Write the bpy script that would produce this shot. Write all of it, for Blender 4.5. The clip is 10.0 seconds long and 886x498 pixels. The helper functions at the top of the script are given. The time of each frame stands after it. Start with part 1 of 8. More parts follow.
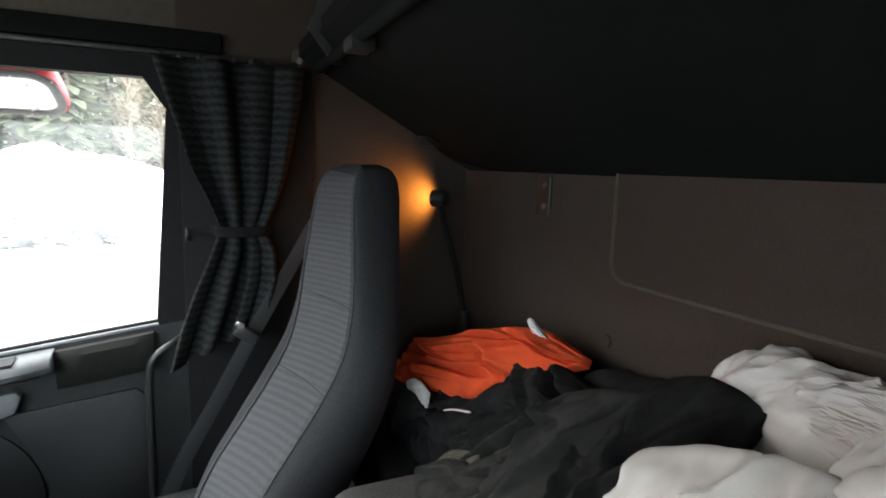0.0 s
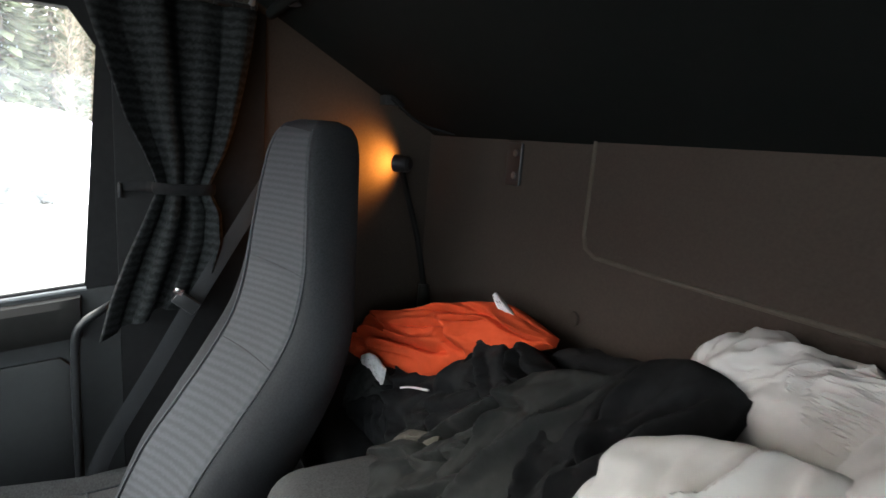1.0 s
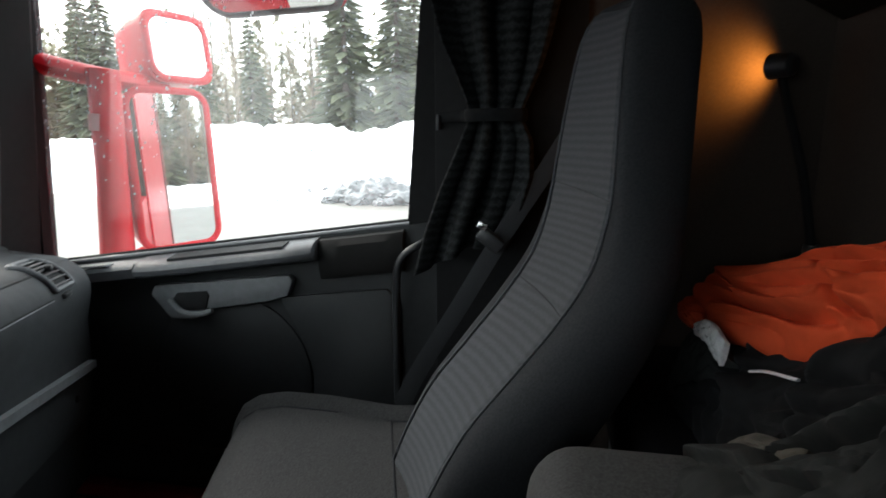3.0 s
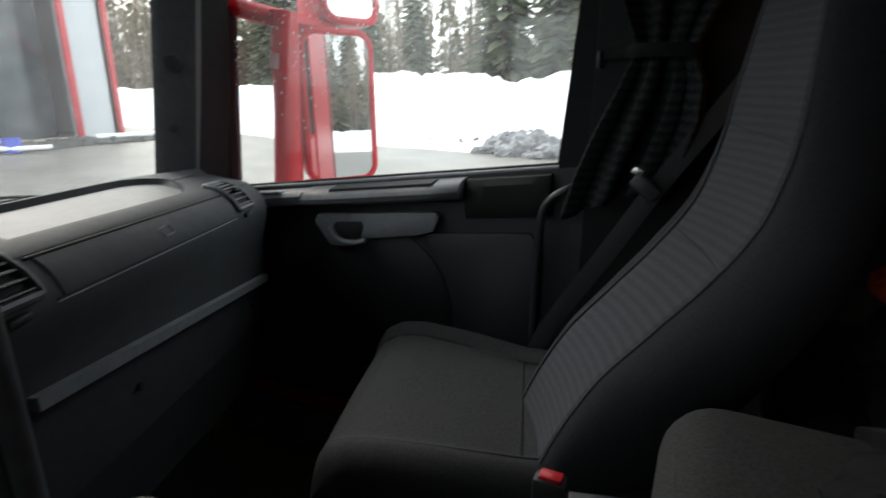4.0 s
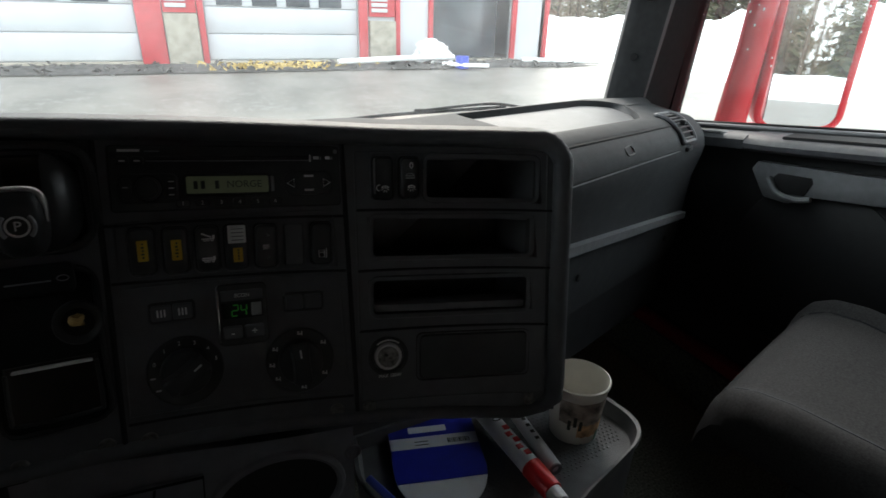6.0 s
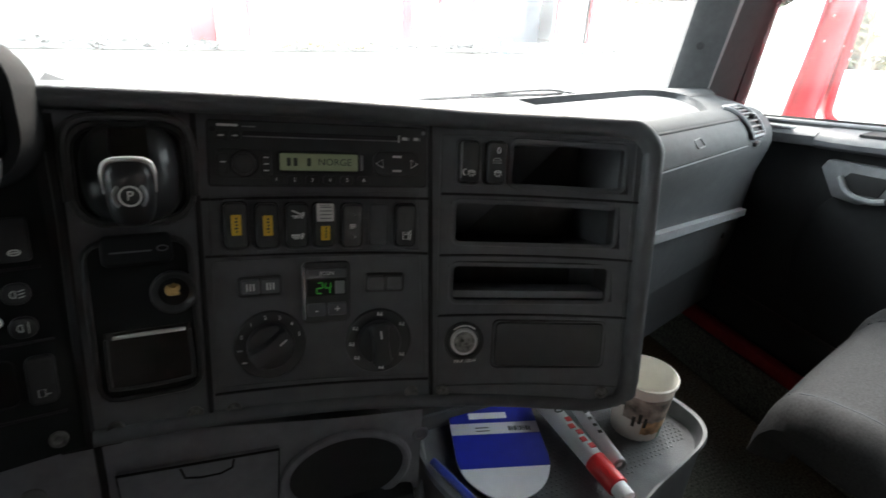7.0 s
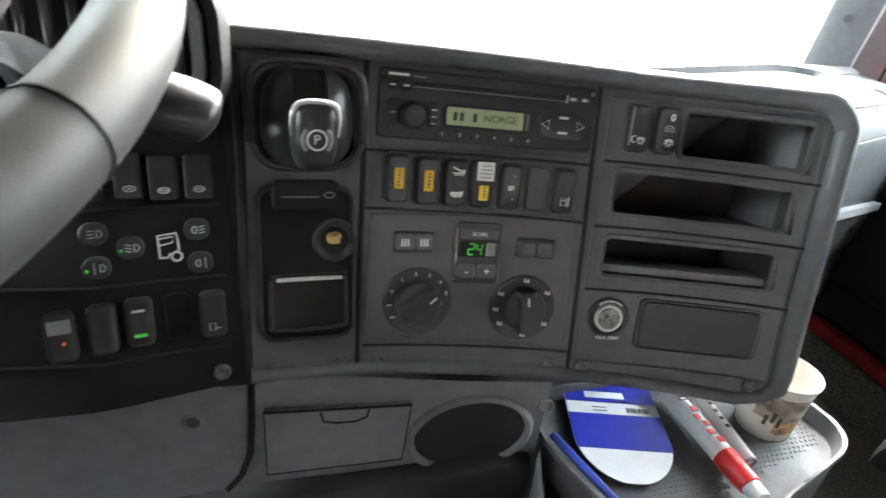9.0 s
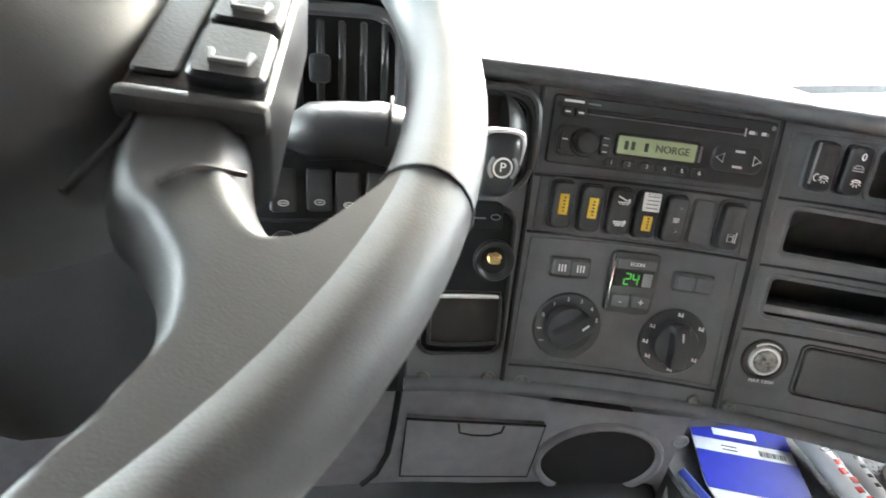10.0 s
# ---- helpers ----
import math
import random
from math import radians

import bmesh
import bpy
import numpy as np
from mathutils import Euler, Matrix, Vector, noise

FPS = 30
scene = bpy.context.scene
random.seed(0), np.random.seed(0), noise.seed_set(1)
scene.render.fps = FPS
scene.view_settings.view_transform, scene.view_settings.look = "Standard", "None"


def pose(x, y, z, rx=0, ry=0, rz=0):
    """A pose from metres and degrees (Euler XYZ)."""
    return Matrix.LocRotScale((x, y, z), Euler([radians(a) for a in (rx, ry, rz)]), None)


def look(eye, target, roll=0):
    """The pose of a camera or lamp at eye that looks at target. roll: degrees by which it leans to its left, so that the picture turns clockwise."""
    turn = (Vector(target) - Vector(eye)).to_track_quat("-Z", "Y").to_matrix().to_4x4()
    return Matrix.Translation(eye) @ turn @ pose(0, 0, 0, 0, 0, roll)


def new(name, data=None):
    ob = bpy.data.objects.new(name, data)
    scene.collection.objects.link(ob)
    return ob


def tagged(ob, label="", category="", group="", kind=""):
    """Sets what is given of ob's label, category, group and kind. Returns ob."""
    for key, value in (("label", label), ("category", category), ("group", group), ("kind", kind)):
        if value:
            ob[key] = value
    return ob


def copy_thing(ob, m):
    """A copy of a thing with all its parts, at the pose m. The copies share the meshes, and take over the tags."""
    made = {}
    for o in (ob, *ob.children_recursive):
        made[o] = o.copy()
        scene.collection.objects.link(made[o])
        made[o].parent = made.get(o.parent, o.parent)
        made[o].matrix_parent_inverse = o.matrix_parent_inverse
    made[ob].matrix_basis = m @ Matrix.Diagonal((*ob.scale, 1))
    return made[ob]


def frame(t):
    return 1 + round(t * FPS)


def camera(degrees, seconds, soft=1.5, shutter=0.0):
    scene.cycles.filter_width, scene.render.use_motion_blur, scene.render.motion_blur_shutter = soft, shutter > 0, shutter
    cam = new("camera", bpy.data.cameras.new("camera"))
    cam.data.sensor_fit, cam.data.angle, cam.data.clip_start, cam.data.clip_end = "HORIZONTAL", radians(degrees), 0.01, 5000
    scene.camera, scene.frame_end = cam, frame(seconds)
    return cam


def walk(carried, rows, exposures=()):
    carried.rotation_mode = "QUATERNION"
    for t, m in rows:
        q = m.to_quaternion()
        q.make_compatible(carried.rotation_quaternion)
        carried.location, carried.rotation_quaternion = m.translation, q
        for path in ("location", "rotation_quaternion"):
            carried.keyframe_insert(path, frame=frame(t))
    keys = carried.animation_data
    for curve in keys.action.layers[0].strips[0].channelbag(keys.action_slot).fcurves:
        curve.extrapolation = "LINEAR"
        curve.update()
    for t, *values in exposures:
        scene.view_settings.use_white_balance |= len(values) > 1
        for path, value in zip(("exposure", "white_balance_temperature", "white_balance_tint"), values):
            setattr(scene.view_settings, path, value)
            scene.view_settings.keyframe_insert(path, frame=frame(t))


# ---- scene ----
cam = camera(78.0, 10.0, shutter=0.4)
PATH = [
    (0, (-0.29, -0.175, 1.344), (1.521, -0.969, 1.047), 1.8),
    (0.5, (-0.281, -0.177, 1.34), (1.46, -1.096, 0.985), 2.2),
    (1, (-0.222, -0.198, 1.321), (1.506, -1.128, 0.94), 4.6),
    (1.5, (-0.152, -0.241, 1.296), (1.696, -0.902, 0.908), 6.4),
    (2, (-0.064, -0.296, 1.258), (1.887, -0.603, 0.942), 2.8),
    (2.5, (-0.037, -0.332, 1.192), (1.937, -0.227, 0.883), -0.6),
    (2.7, (-0.033, -0.341, 1.173), (1.922, -0.116, 0.814), -1.0),
    (3.8, (-0.032, -0.34, 1.126), (1.775, 0.34, 0.603), 1.6),
    (4, (-0.033, -0.341, 1.127), (1.695, 0.486, 0.553), 0.4),
    (4.5, (-0.031, -0.343, 1.127), (1.545, 0.694, 0.462), 2.5),
    (5, (-0.036, -0.342, 1.13), (1.309, 0.932, 0.376), 2.3),
    (5.5, (-0.123, -0.307, 1.125), (1.011, 1.159, 0.375), 3.2),
    (6, (-0.166, -0.299, 1.123), (0.626, 1.35, 0.315), 1.8),
    (6.2, (-0.169, -0.297, 1.121), (0.611, 1.358, 0.314), 1.8),
    (7.3, (-0.224, -0.27, 1.118), (0.359, 1.421, 0.223), 2.5),
    (7.5, (-0.235, -0.267, 1.116), (0.284, 1.434, 0.202), 1.9),
    (8, (-0.246, -0.263, 1.114), (0.266, 1.431, 0.181), 2.6),
    (8.5, (-0.251, -0.255, 1.114), (0.267, 1.439, 0.186), 3.0),
    (9, (-0.272, -0.244, 1.104), (0.176, 1.445, 0.131), 4.5),
    (9.5, (-0.314, -0.232, 1.108), (-0.031, 1.462, 0.083), 4.8),
    (10, (-0.336, -0.23, 1.119), (-0.161, 1.493, 0.12), 4.4),
]

EXPOSURE = [(0.0, 3.8), (1.0, 3.9), (1.5, 4.0), (2.0, 3.75), (2.5, 3.15), (2.7, 2.9), (3.8, 1.85), (4.5, 1.75), (5.0, 1.85), (5.5, 2.2), (6.2, 2.4), (7.3, 4.7), (7.5, 4.8), (8.0, 5.5), (8.5, 5.8), (9.0, 6.1), (9.5, 6.4), (10.0, 6.7)]
walk(cam, [(t, look(e, g, r)) for t, e, g, r in PATH], EXPOSURE)

# ---- daylight: overcast winter sky, weak wide sun ----
world = bpy.data.worlds.new("overcast_sky")
scene.world = world
world.use_nodes = True
wn = world.node_tree
wn.nodes.clear()
w_out = wn.nodes.new("ShaderNodeOutputWorld")
w_bg = wn.nodes.new("ShaderNodeBackground")
w_sky = wn.nodes.new("ShaderNodeTexSky")
w_mix = wn.nodes.new("ShaderNodeMixRGB")
w_sky.sky_type = "NISHITA"
w_sky.sun_disc = False
w_sky.sun_elevation = radians(28)
w_sky.sun_rotation = radians(20)
w_sky.dust_density = 6.0
w_mix.inputs[0].default_value = 0.82
w_mix.inputs[2].default_value = (6.75, 7.3, 7.5, 1.0)
w_bg.inputs[1].default_value = 0.12
wn.links.new(w_sky.outputs[0], w_mix.inputs[1])
wn.links.new(w_mix.outputs[0], w_bg.inputs[0])
wn.links.new(w_bg.outputs[0], w_out.inputs[0])

sun_data = bpy.data.lights.new("sun", "SUN")
sun_data.energy = 0.7
sun_data.angle = radians(25)
sun_data.color = (1.0, 0.97, 0.93)
sun = new("sun", sun_data)
sun.matrix_world = look((4, 12, 12), (0, 0, 0))


# ---- materials ----
def mat(name, color, rough=0.6, metal=0.0, spread=0.12, grain=60.0, bump=0.0, bump_scale=400.0, stain=0.0, stain_color=(0.3, 0.28, 0.25), spec=0.5, emit=None, emit_strength=0.0):
    m = bpy.data.materials.new(name)
    m.use_nodes = True
    nt = m.node_tree
    b = nt.nodes["Principled BSDF"]
    b.inputs["Roughness"].default_value = rough
    b.inputs["Metallic"].default_value = metal
    b.inputs["Specular IOR Level"].default_value = spec
    tc = nt.nodes.new("ShaderNodeTexCoord")
    n1 = nt.nodes.new("ShaderNodeTexNoise")
    n1.inputs["Scale"].default_value = grain
    n1.inputs["Detail"].default_value = 5.0
    nt.links.new(tc.outputs["Object"], n1.inputs["Vector"])
    ramp = nt.nodes.new("ShaderNodeValToRGB")
    ramp.color_ramp.elements[0].position = 0.3
    ramp.color_ramp.elements[1].position = 0.7
    lo = [max(0.0, c * (1 - spread)) for c in color]
    hi = [min(1.0, c * (1 + spread)) for c in color]
    ramp.color_ramp.elements[0].color = (*lo, 1)
    ramp.color_ramp.elements[1].color = (*hi, 1)
    nt.links.new(n1.outputs["Fac"], ramp.inputs["Fac"])
    col = ramp.outputs["Color"]
    if stain > 0:
        n2 = nt.nodes.new("ShaderNodeTexNoise")
        n2.inputs["Scale"].default_value = 7.0
        n2.inputs["Detail"].default_value = 8.0
        n2.inputs["Roughness"].default_value = 0.65
        nt.links.new(tc.outputs["Object"], n2.inputs["Vector"])
        r2 = nt.nodes.new("ShaderNodeValToRGB")
        r2.color_ramp.elements[0].position = 0.5
        r2.color_ramp.elements[1].position = 0.72
        r2.color_ramp.elements[1].color = (stain, stain, stain, 1)
        nt.links.new(n2.outputs["Fac"], r2.inputs["Fac"])
        mx = nt.nodes.new("ShaderNodeMixRGB")
        mx.inputs[2].default_value = (*stain_color, 1)
        nt.links.new(r2.outputs["Color"], mx.inputs[0])
        nt.links.new(col, mx.inputs[1])
        col = mx.outputs[0]
        mr = nt.nodes.new("ShaderNodeMapRange")
        mr.inputs["To Min"].default_value = max(0.05, rough - 0.08)
        mr.inputs["To Max"].default_value = min(1.0, rough + 0.14)
        nt.links.new(n2.outputs["Fac"], mr.inputs["Value"])
        nt.links.new(mr.outputs[0], b.inputs["Roughness"])
    nt.links.new(col, b.inputs["Base Color"])
    if bump > 0:
        n3 = nt.nodes.new("ShaderNodeTexNoise")
        n3.inputs["Scale"].default_value = bump_scale
        n3.inputs["Detail"].default_value = 3.0
        nt.links.new(tc.outputs["Object"], n3.inputs["Vector"])
        bp = nt.nodes.new("ShaderNodeBump")
        bp.inputs["Strength"].default_value = bump
        bp.inputs["Distance"].default_value = 0.001
        nt.links.new(n3.outputs["Fac"], bp.inputs["Height"])
        nt.links.new(bp.outputs[0], b.inputs["Normal"])
    if emit:
        b.inputs["Emission Color"].default_value = (*emit, 1)
        b.inputs["Emission Strength"].default_value = emit_strength
    return m


def striped_fabric(name, dark, light, scale, axis="Z", rough=0.95, warp=1.5):
    """Woven cloth with soft wavy ribs."""
    m = mat(name, dark, rough=rough, bump=0.5, bump_scale=900.0, spec=0.2)
    nt = m.node_tree
    b = nt.nodes["Principled BSDF"]
    tc = nt.nodes.new("ShaderNodeTexCoord")
    wv = nt.nodes.new("ShaderNodeTexWave")
    wv.wave_type, wv.bands_direction = "BANDS", axis
    wv.inputs["Scale"].default_value = scale
    wv.inputs["Distortion"].default_value = warp
    wv.inputs["Detail"].default_value = 2.0
    wv.inputs["Detail Scale"].default_value = 6.0
    nt.links.new(tc.outputs["Object"], wv.inputs["Vector"])
    nz = nt.nodes.new("ShaderNodeTexNoise")
    nz.inputs["Scale"].default_value = 420.0
    nt.links.new(tc.outputs["Object"], nz.inputs["Vector"])
    mul = nt.nodes.new("ShaderNodeMath")
    mul.operation = "MULTIPLY"
    nt.links.new(wv.outputs["Fac"], mul.inputs[0])
    nt.links.new(nz.outputs["Fac"], mul.inputs[1])
    mx = nt.nodes.new("ShaderNodeMixRGB")
    mx.inputs[1].default_value = (*dark, 1)
    mx.inputs[2].default_value = (*light, 1)
    nt.links.new(mul.outputs[0], mx.inputs[0])
    nt.links.new(mx.outputs[0], b.inputs["Base Color"])
    return m


def glass(name, film, gloss=0.05):
    """Clear pane with a thin film of dirt that scatters a little light."""
    m = bpy.data.materials.new(name)
    m.use_nodes = True
    nt = m.node_tree
    nt.nodes.clear()
    out = nt.nodes.new("ShaderNodeOutputMaterial")
    tr = nt.nodes.new("ShaderNodeBsdfTransparent")
    tr.inputs[0].default_value = (0.93, 0.97, 0.96, 1)
    gl = nt.nodes.new("ShaderNodeBsdfGlossy")
    gl.inputs["Roughness"].default_value = 0.02
    tl = nt.nodes.new("ShaderNodeBsdfTranslucent")
    tl.inputs[0].default_value = (0.8, 0.82, 0.84, 1)
    nz = nt.nodes.new("ShaderNodeTexNoise")
    nz.inputs["Scale"].default_value = 9.0
    nz.inputs["Detail"].default_value = 7.0
    tc = nt.nodes.new("ShaderNodeTexCoord")
    nt.links.new(tc.outputs["Object"], nz.inputs["Vector"])
    mr = nt.nodes.new("ShaderNodeMapRange")
    mr.inputs["From Min"].default_value = 0.3
    mr.inputs["From Max"].default_value = 0.75
    mr.inputs["To Min"].default_value = film * 0.4
    mr.inputs["To Max"].default_value = film * 1.6
    nt.links.new(nz.outputs["Fac"], mr.inputs["Value"])
    m1 = nt.nodes.new("ShaderNodeMixShader")
    m1.inputs[0].default_value = gloss
    m2 = nt.nodes.new("ShaderNodeMixShader")
    nt.links.new(tr.outputs[0], m1.inputs[1])
    nt.links.new(gl.outputs[0], m1.inputs[2])
    nt.links.new(mr.outputs[0], m2.inputs[0])
    nt.links.new(m1.outputs[0], m2.inputs[1])
    nt.links.new(tl.outputs[0], m2.inputs[2])
    nt.links.new(m2.outputs[0], out.inputs[0])
    return m


PLASTIC = mat("charcoal_plastic", (0.096, 0.1, 0.108), rough=0.47, bump=0.35, bump_scale=700, stain=0.35, stain_color=(0.125, 0.125, 0.128))
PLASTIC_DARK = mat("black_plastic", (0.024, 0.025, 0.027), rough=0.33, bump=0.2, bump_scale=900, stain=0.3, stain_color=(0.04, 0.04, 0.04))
PLASTIC_FACE = mat("console_plastic", (0.095, 0.099, 0.108), rough=0.46, bump=0.25, bump_scale=900, stain=0.35, stain_color=(0.115, 0.12, 0.126))
PLASTIC_LOWER = mat("grey_blue_plastic", (0.24, 0.25, 0.28), rough=0.55, bump=0.35, bump_scale=650, stain=0.3, stain_color=(0.27, 0.27, 0.275))
PLASTIC_GREY = mat("grey_plastic", (0.17, 0.176, 0.188), rough=0.5, bump=0.3, bump_scale=600, stain=0.35, stain_color=(0.26, 0.26, 0.26))
PLASTIC_LIGHT = mat("light_grey_plastic", (0.24, 0.25, 0.26), rough=0.45, bump=0.3, bump_scale=600, stain=0.4, stain_color=(0.36, 0.36, 0.36))
RUBBER = mat("black_rubber", (0.011, 0.011, 0.012), rough=0.8, bump=0.3, spec=0.2)
ELBOW = mat("brown_black_vinyl", (0.0105, 0.010, 0.0098), rough=0.65, bump=0.3, bump_scale=700, stain=0.3, stain_color=(0.015, 0.0143, 0.014), spec=0.25)
DOOR_LINING = mat("black_door_lining", (0.018, 0.0194, 0.0212), rough=0.55, bump=0.35, bump_scale=600, stain=0.3, stain_color=(0.03, 0.031, 0.0325))
# near-black for joints; on flat slots and recesses it stands for their shade
VOID = mat("dark_joint_and_shade", (0.012, 0.012, 0.013), rough=0.8)
WALL_CLOTH = mat("taupe_lining", (0.053, 0.042, 0.0355), rough=0.95, spread=0.1, grain=240, bump=0.6, bump_scale=1100, stain=0.25, stain_color=(0.06, 0.048, 0.041), spec=0.15)
ROOF_CLOTH = mat("beige_headlining", (0.085, 0.073, 0.061), rough=0.95, bump=0.5, bump_scale=900, spec=0.15, stain=0.2, stain_color=(0.1, 0.087, 0.075))
BUNK_CLOTH = mat("dark_bunk_vinyl", (0.006, 0.0075, 0.0072), rough=0.9, spec=0.12, bump=0.4, bump_scale=500, stain=0.3, stain_color=(0.011, 0.013, 0.0125))
SEAT_RIB = striped_fabric("grey_ribbed_seat_cloth", (0.062, 0.066, 0.073), (0.096, 0.101, 0.110), 26.0, "Z", warp=2.0)
SEAT_PLAIN = mat("grey_seat_cloth", (0.075, 0.079, 0.087), rough=0.95, spread=0.22, grain=420, bump=0.6, bump_scale=900, spec=0.15, stain=0.25, stain_color=(0.1, 0.1, 0.104))
SEAT_CUSHION = mat("grey_seat_cushion_cloth", (0.056, 0.056, 0.057), rough=0.95, spread=0.25, grain=300, bump=0.6, bump_scale=800, spec=0.15, stain=0.3, stain_color=(0.075, 0.073, 0.071))
SEAT_SIDE = mat("dark_seat_side_cloth", (0.034, 0.036, 0.040), rough=0.92, spread=0.2, grain=300, bump=0.5, bump_scale=900, spec=0.2)
CURTAIN = striped_fabric("dark_striped_curtain_cloth", (0.008, 0.009, 0.0095), (0.044, 0.047, 0.050), 17.5, "Z", warp=3.5)
BELT = striped_fabric("grey_belt_webbing", (0.045, 0.047, 0.051), (0.075, 0.077, 0.082), 200.0, "Z", rough=0.7, warp=0.2)
CHROME = mat("bright_metal", (0.72, 0.72, 0.73), rough=0.25, metal=1.0, spread=0.05)
STEEL = mat("dull_steel", (0.3, 0.3, 0.31), rough=0.45, metal=1.0, spread=0.15)
BRASS = mat("brass", (0.65, 0.45, 0.2), rough=0.35, metal=1.0, spread=0.2)
RED_PAINT = mat("red_vehicle_paint", (0.56, 0.012, 0.022), rough=0.3, spread=0.08, grain=8, stain=0.3, stain_color=(0.4, 0.02, 0.028), spec=0.2)
MIRROR = mat("mirror_glass", (0.62, 0.63, 0.64), rough=0.015, metal=1.0, spread=0.01)
DIM_SIGN = mat("dim_grey_marking", (0.3, 0.31, 0.31), rough=0.6)
WHITE = mat("white_marking", (0.8, 0.8, 0.8), rough=0.6, spread=0.03)
YELLOW = mat("yellow_marking", (0.75, 0.48, 0.03), rough=0.6, spread=0.06)
ORANGE = mat("orange_workwear_cloth", (0.56, 0.070, 0.022), rough=0.85, spread=0.12, grain=30, bump=0.5, bump_scale=700, spec=0.2, stain=0.3, stain_color=(0.5, 0.055, 0.015))
REFLECTIVE = mat("silver_reflective_tape", (0.62, 0.62, 0.64), rough=0.4, spread=0.15, grain=150)
BLACK_CLOTH = mat("black_cloth", (0.01, 0.0105, 0.0115), rough=0.95, spread=0.25, bump=0.5, bump_scale=800, spec=0.15)
GREY_CLOTH = mat("dark_grey_work_cloth", (0.02, 0.0215, 0.0215), rough=0.95, spread=0.12, grain=90, bump=0.4, bump_scale=900, spec=0.15, stain=0.4, stain_color=(0.045, 0.044, 0.04))
DUVET = mat("off_white_duvet_cotton", (0.5, 0.495, 0.485), rough=0.95, spread=0.06, grain=25, bump=0.15, bump_scale=900, spec=0.15, stain=0.35, stain_color=(0.41, 0.395, 0.375))
CARPET = mat("dark_floor_carpet", (0.15, 0.148, 0.125), rough=1.0, spread=0.6, grain=180, bump=1.0, bump_scale=400, spec=0.1)
RED_MAT = mat("red_floor_trim", (0.3, 0.012, 0.015), rough=0.8, spread=0.2, bump=0.5)
PAPER_CUP = mat("white_paper_cup", (0.72, 0.7, 0.64), rough=0.6, spread=0.04)
CUP_PRINT = mat("brown_cup_print", (0.45, 0.28, 0.15), rough=0.6, spread=0.6, grain=90)
CUP_GREEN = mat("green_cup_print", (0.03, 0.12, 0.07), rough=0.6, spread=0.4, grain=30)
BLUE_CARD = mat("blue_card", (0.02, 0.03, 0.36), rough=0.35, spread=0.08)
WHITE_CARD = mat("white_card", (0.68, 0.69, 0.72), rough=0.45, spread=0.04, stain=0.2, stain_color=(0.5, 0.5, 0.52))
RED_PLASTIC = mat("red_plastic", (0.6, 0.015, 0.02), rough=0.35, spread=0.05)
BLUE_PLASTIC = mat("blue_plastic", (0.03, 0.06, 0.4), rough=0.3, spread=0.05)
LCD = mat("green_grey_display", (0.27, 0.3, 0.2), rough=0.25, spread=0.04, emit=(0.35, 0.42, 0.22), emit_strength=0.003)
INK = mat("dark_ink", (0.02, 0.025, 0.02), rough=0.5)
DASH_FRONT = mat("dark_dash_plastic", (0.05, 0.053, 0.057), rough=0.58, bump=0.35, bump_scale=700, stain=0.35, stain_color=(0.055, 0.056, 0.058), spec=0.22)
DASH_TOP = mat("dash_top_skin", (0.042, 0.044, 0.047), rough=0.7, bump=0.35, bump_scale=500, stain=0.4, stain_color=(0.075, 0.075, 0.076), spec=0.3)
LIP = mat("worn_bright_lip", (0.75, 0.75, 0.76), rough=0.5, metal=0.2, spread=0.1)
SWITCH_BLACK = mat("matt_black_switch", (0.018, 0.019, 0.021), rough=0.36, bump=0.15, bump_scale=900, stain=0.25, stain_color=(0.03, 0.03, 0.03), spec=0.5)
# black plastic darkened further: shade on the instrument panel is in the colour
BLACK_SHADED = mat("shaded_black_plastic", (0.011, 0.0118, 0.0125), rough=0.6, bump=0.25, bump_scale=900, stain=0.35, stain_color=(0.026, 0.0265, 0.0275), spec=0.2)
SCREW_DARK = mat("dull_dark_screw", (0.16, 0.155, 0.15), rough=0.45, metal=0.8, spread=0.4, grain=200)
RADIO_BODY = mat("radio_plastic", (0.026, 0.0275, 0.030), rough=0.36, bump=0.2, bump_scale=900, stain=0.3, stain_color=(0.07, 0.07, 0.07))
POCKET = mat("dusty_pocket_lining", (0.028, 0.028, 0.028), rough=0.5, spread=0.4, grain=40, stain=0.6, stain_color=(0.085, 0.082, 0.078))
GREEN_LED = mat("green_led", (0.05, 0.5, 0.05), rough=0.4, emit=(0.12, 0.9, 0.08), emit_strength=0.0032)
RED_LED = mat("red_led", (0.6, 0.1, 0.03), rough=0.4, emit=(1.0, 0.25, 0.05), emit_strength=0.006)
WINDSCREEN = glass("windscreen_glass", 0.06)
SIDE_GLASS = glass("side_window_glass", 0.06)
WATER = mat("water_drop", (0.8, 0.82, 0.85), rough=0.05, spread=0.02)
SNOW = mat("snow", (0.86, 0.88, 0.9), rough=0.9, spread=0.05, grain=1.5, bump=0.6, bump_scale=8, spec=0.2)
DIRTY_SNOW = mat("dirty_snow", (0.21, 0.21, 0.215), rough=0.95, spread=0.5, grain=3, bump=0.8, bump_scale=15)
YARD = mat("wet_yard_gravel", (0.17, 0.158, 0.14), rough=0.42, spread=0.22, grain=1.2, bump=0.4, bump_scale=25, stain=0.7, stain_color=(0.29, 0.28, 0.265))
DOOR_PANEL_WHITE = mat("white_door_panel", (0.5, 0.51, 0.53), rough=0.5, spread=0.03, grain=2, stain=0.2, stain_color=(0.55, 0.56, 0.57))
RED_WOOD = mat("red_painted_trim", (0.5, 0.06, 0.07), rough=0.6, spread=0.1, grain=6)
CONCRETE = mat("concrete_plinth", (0.32, 0.29, 0.24), rough=0.9, spread=0.2, grain=6, bump=0.5, bump_scale=40)
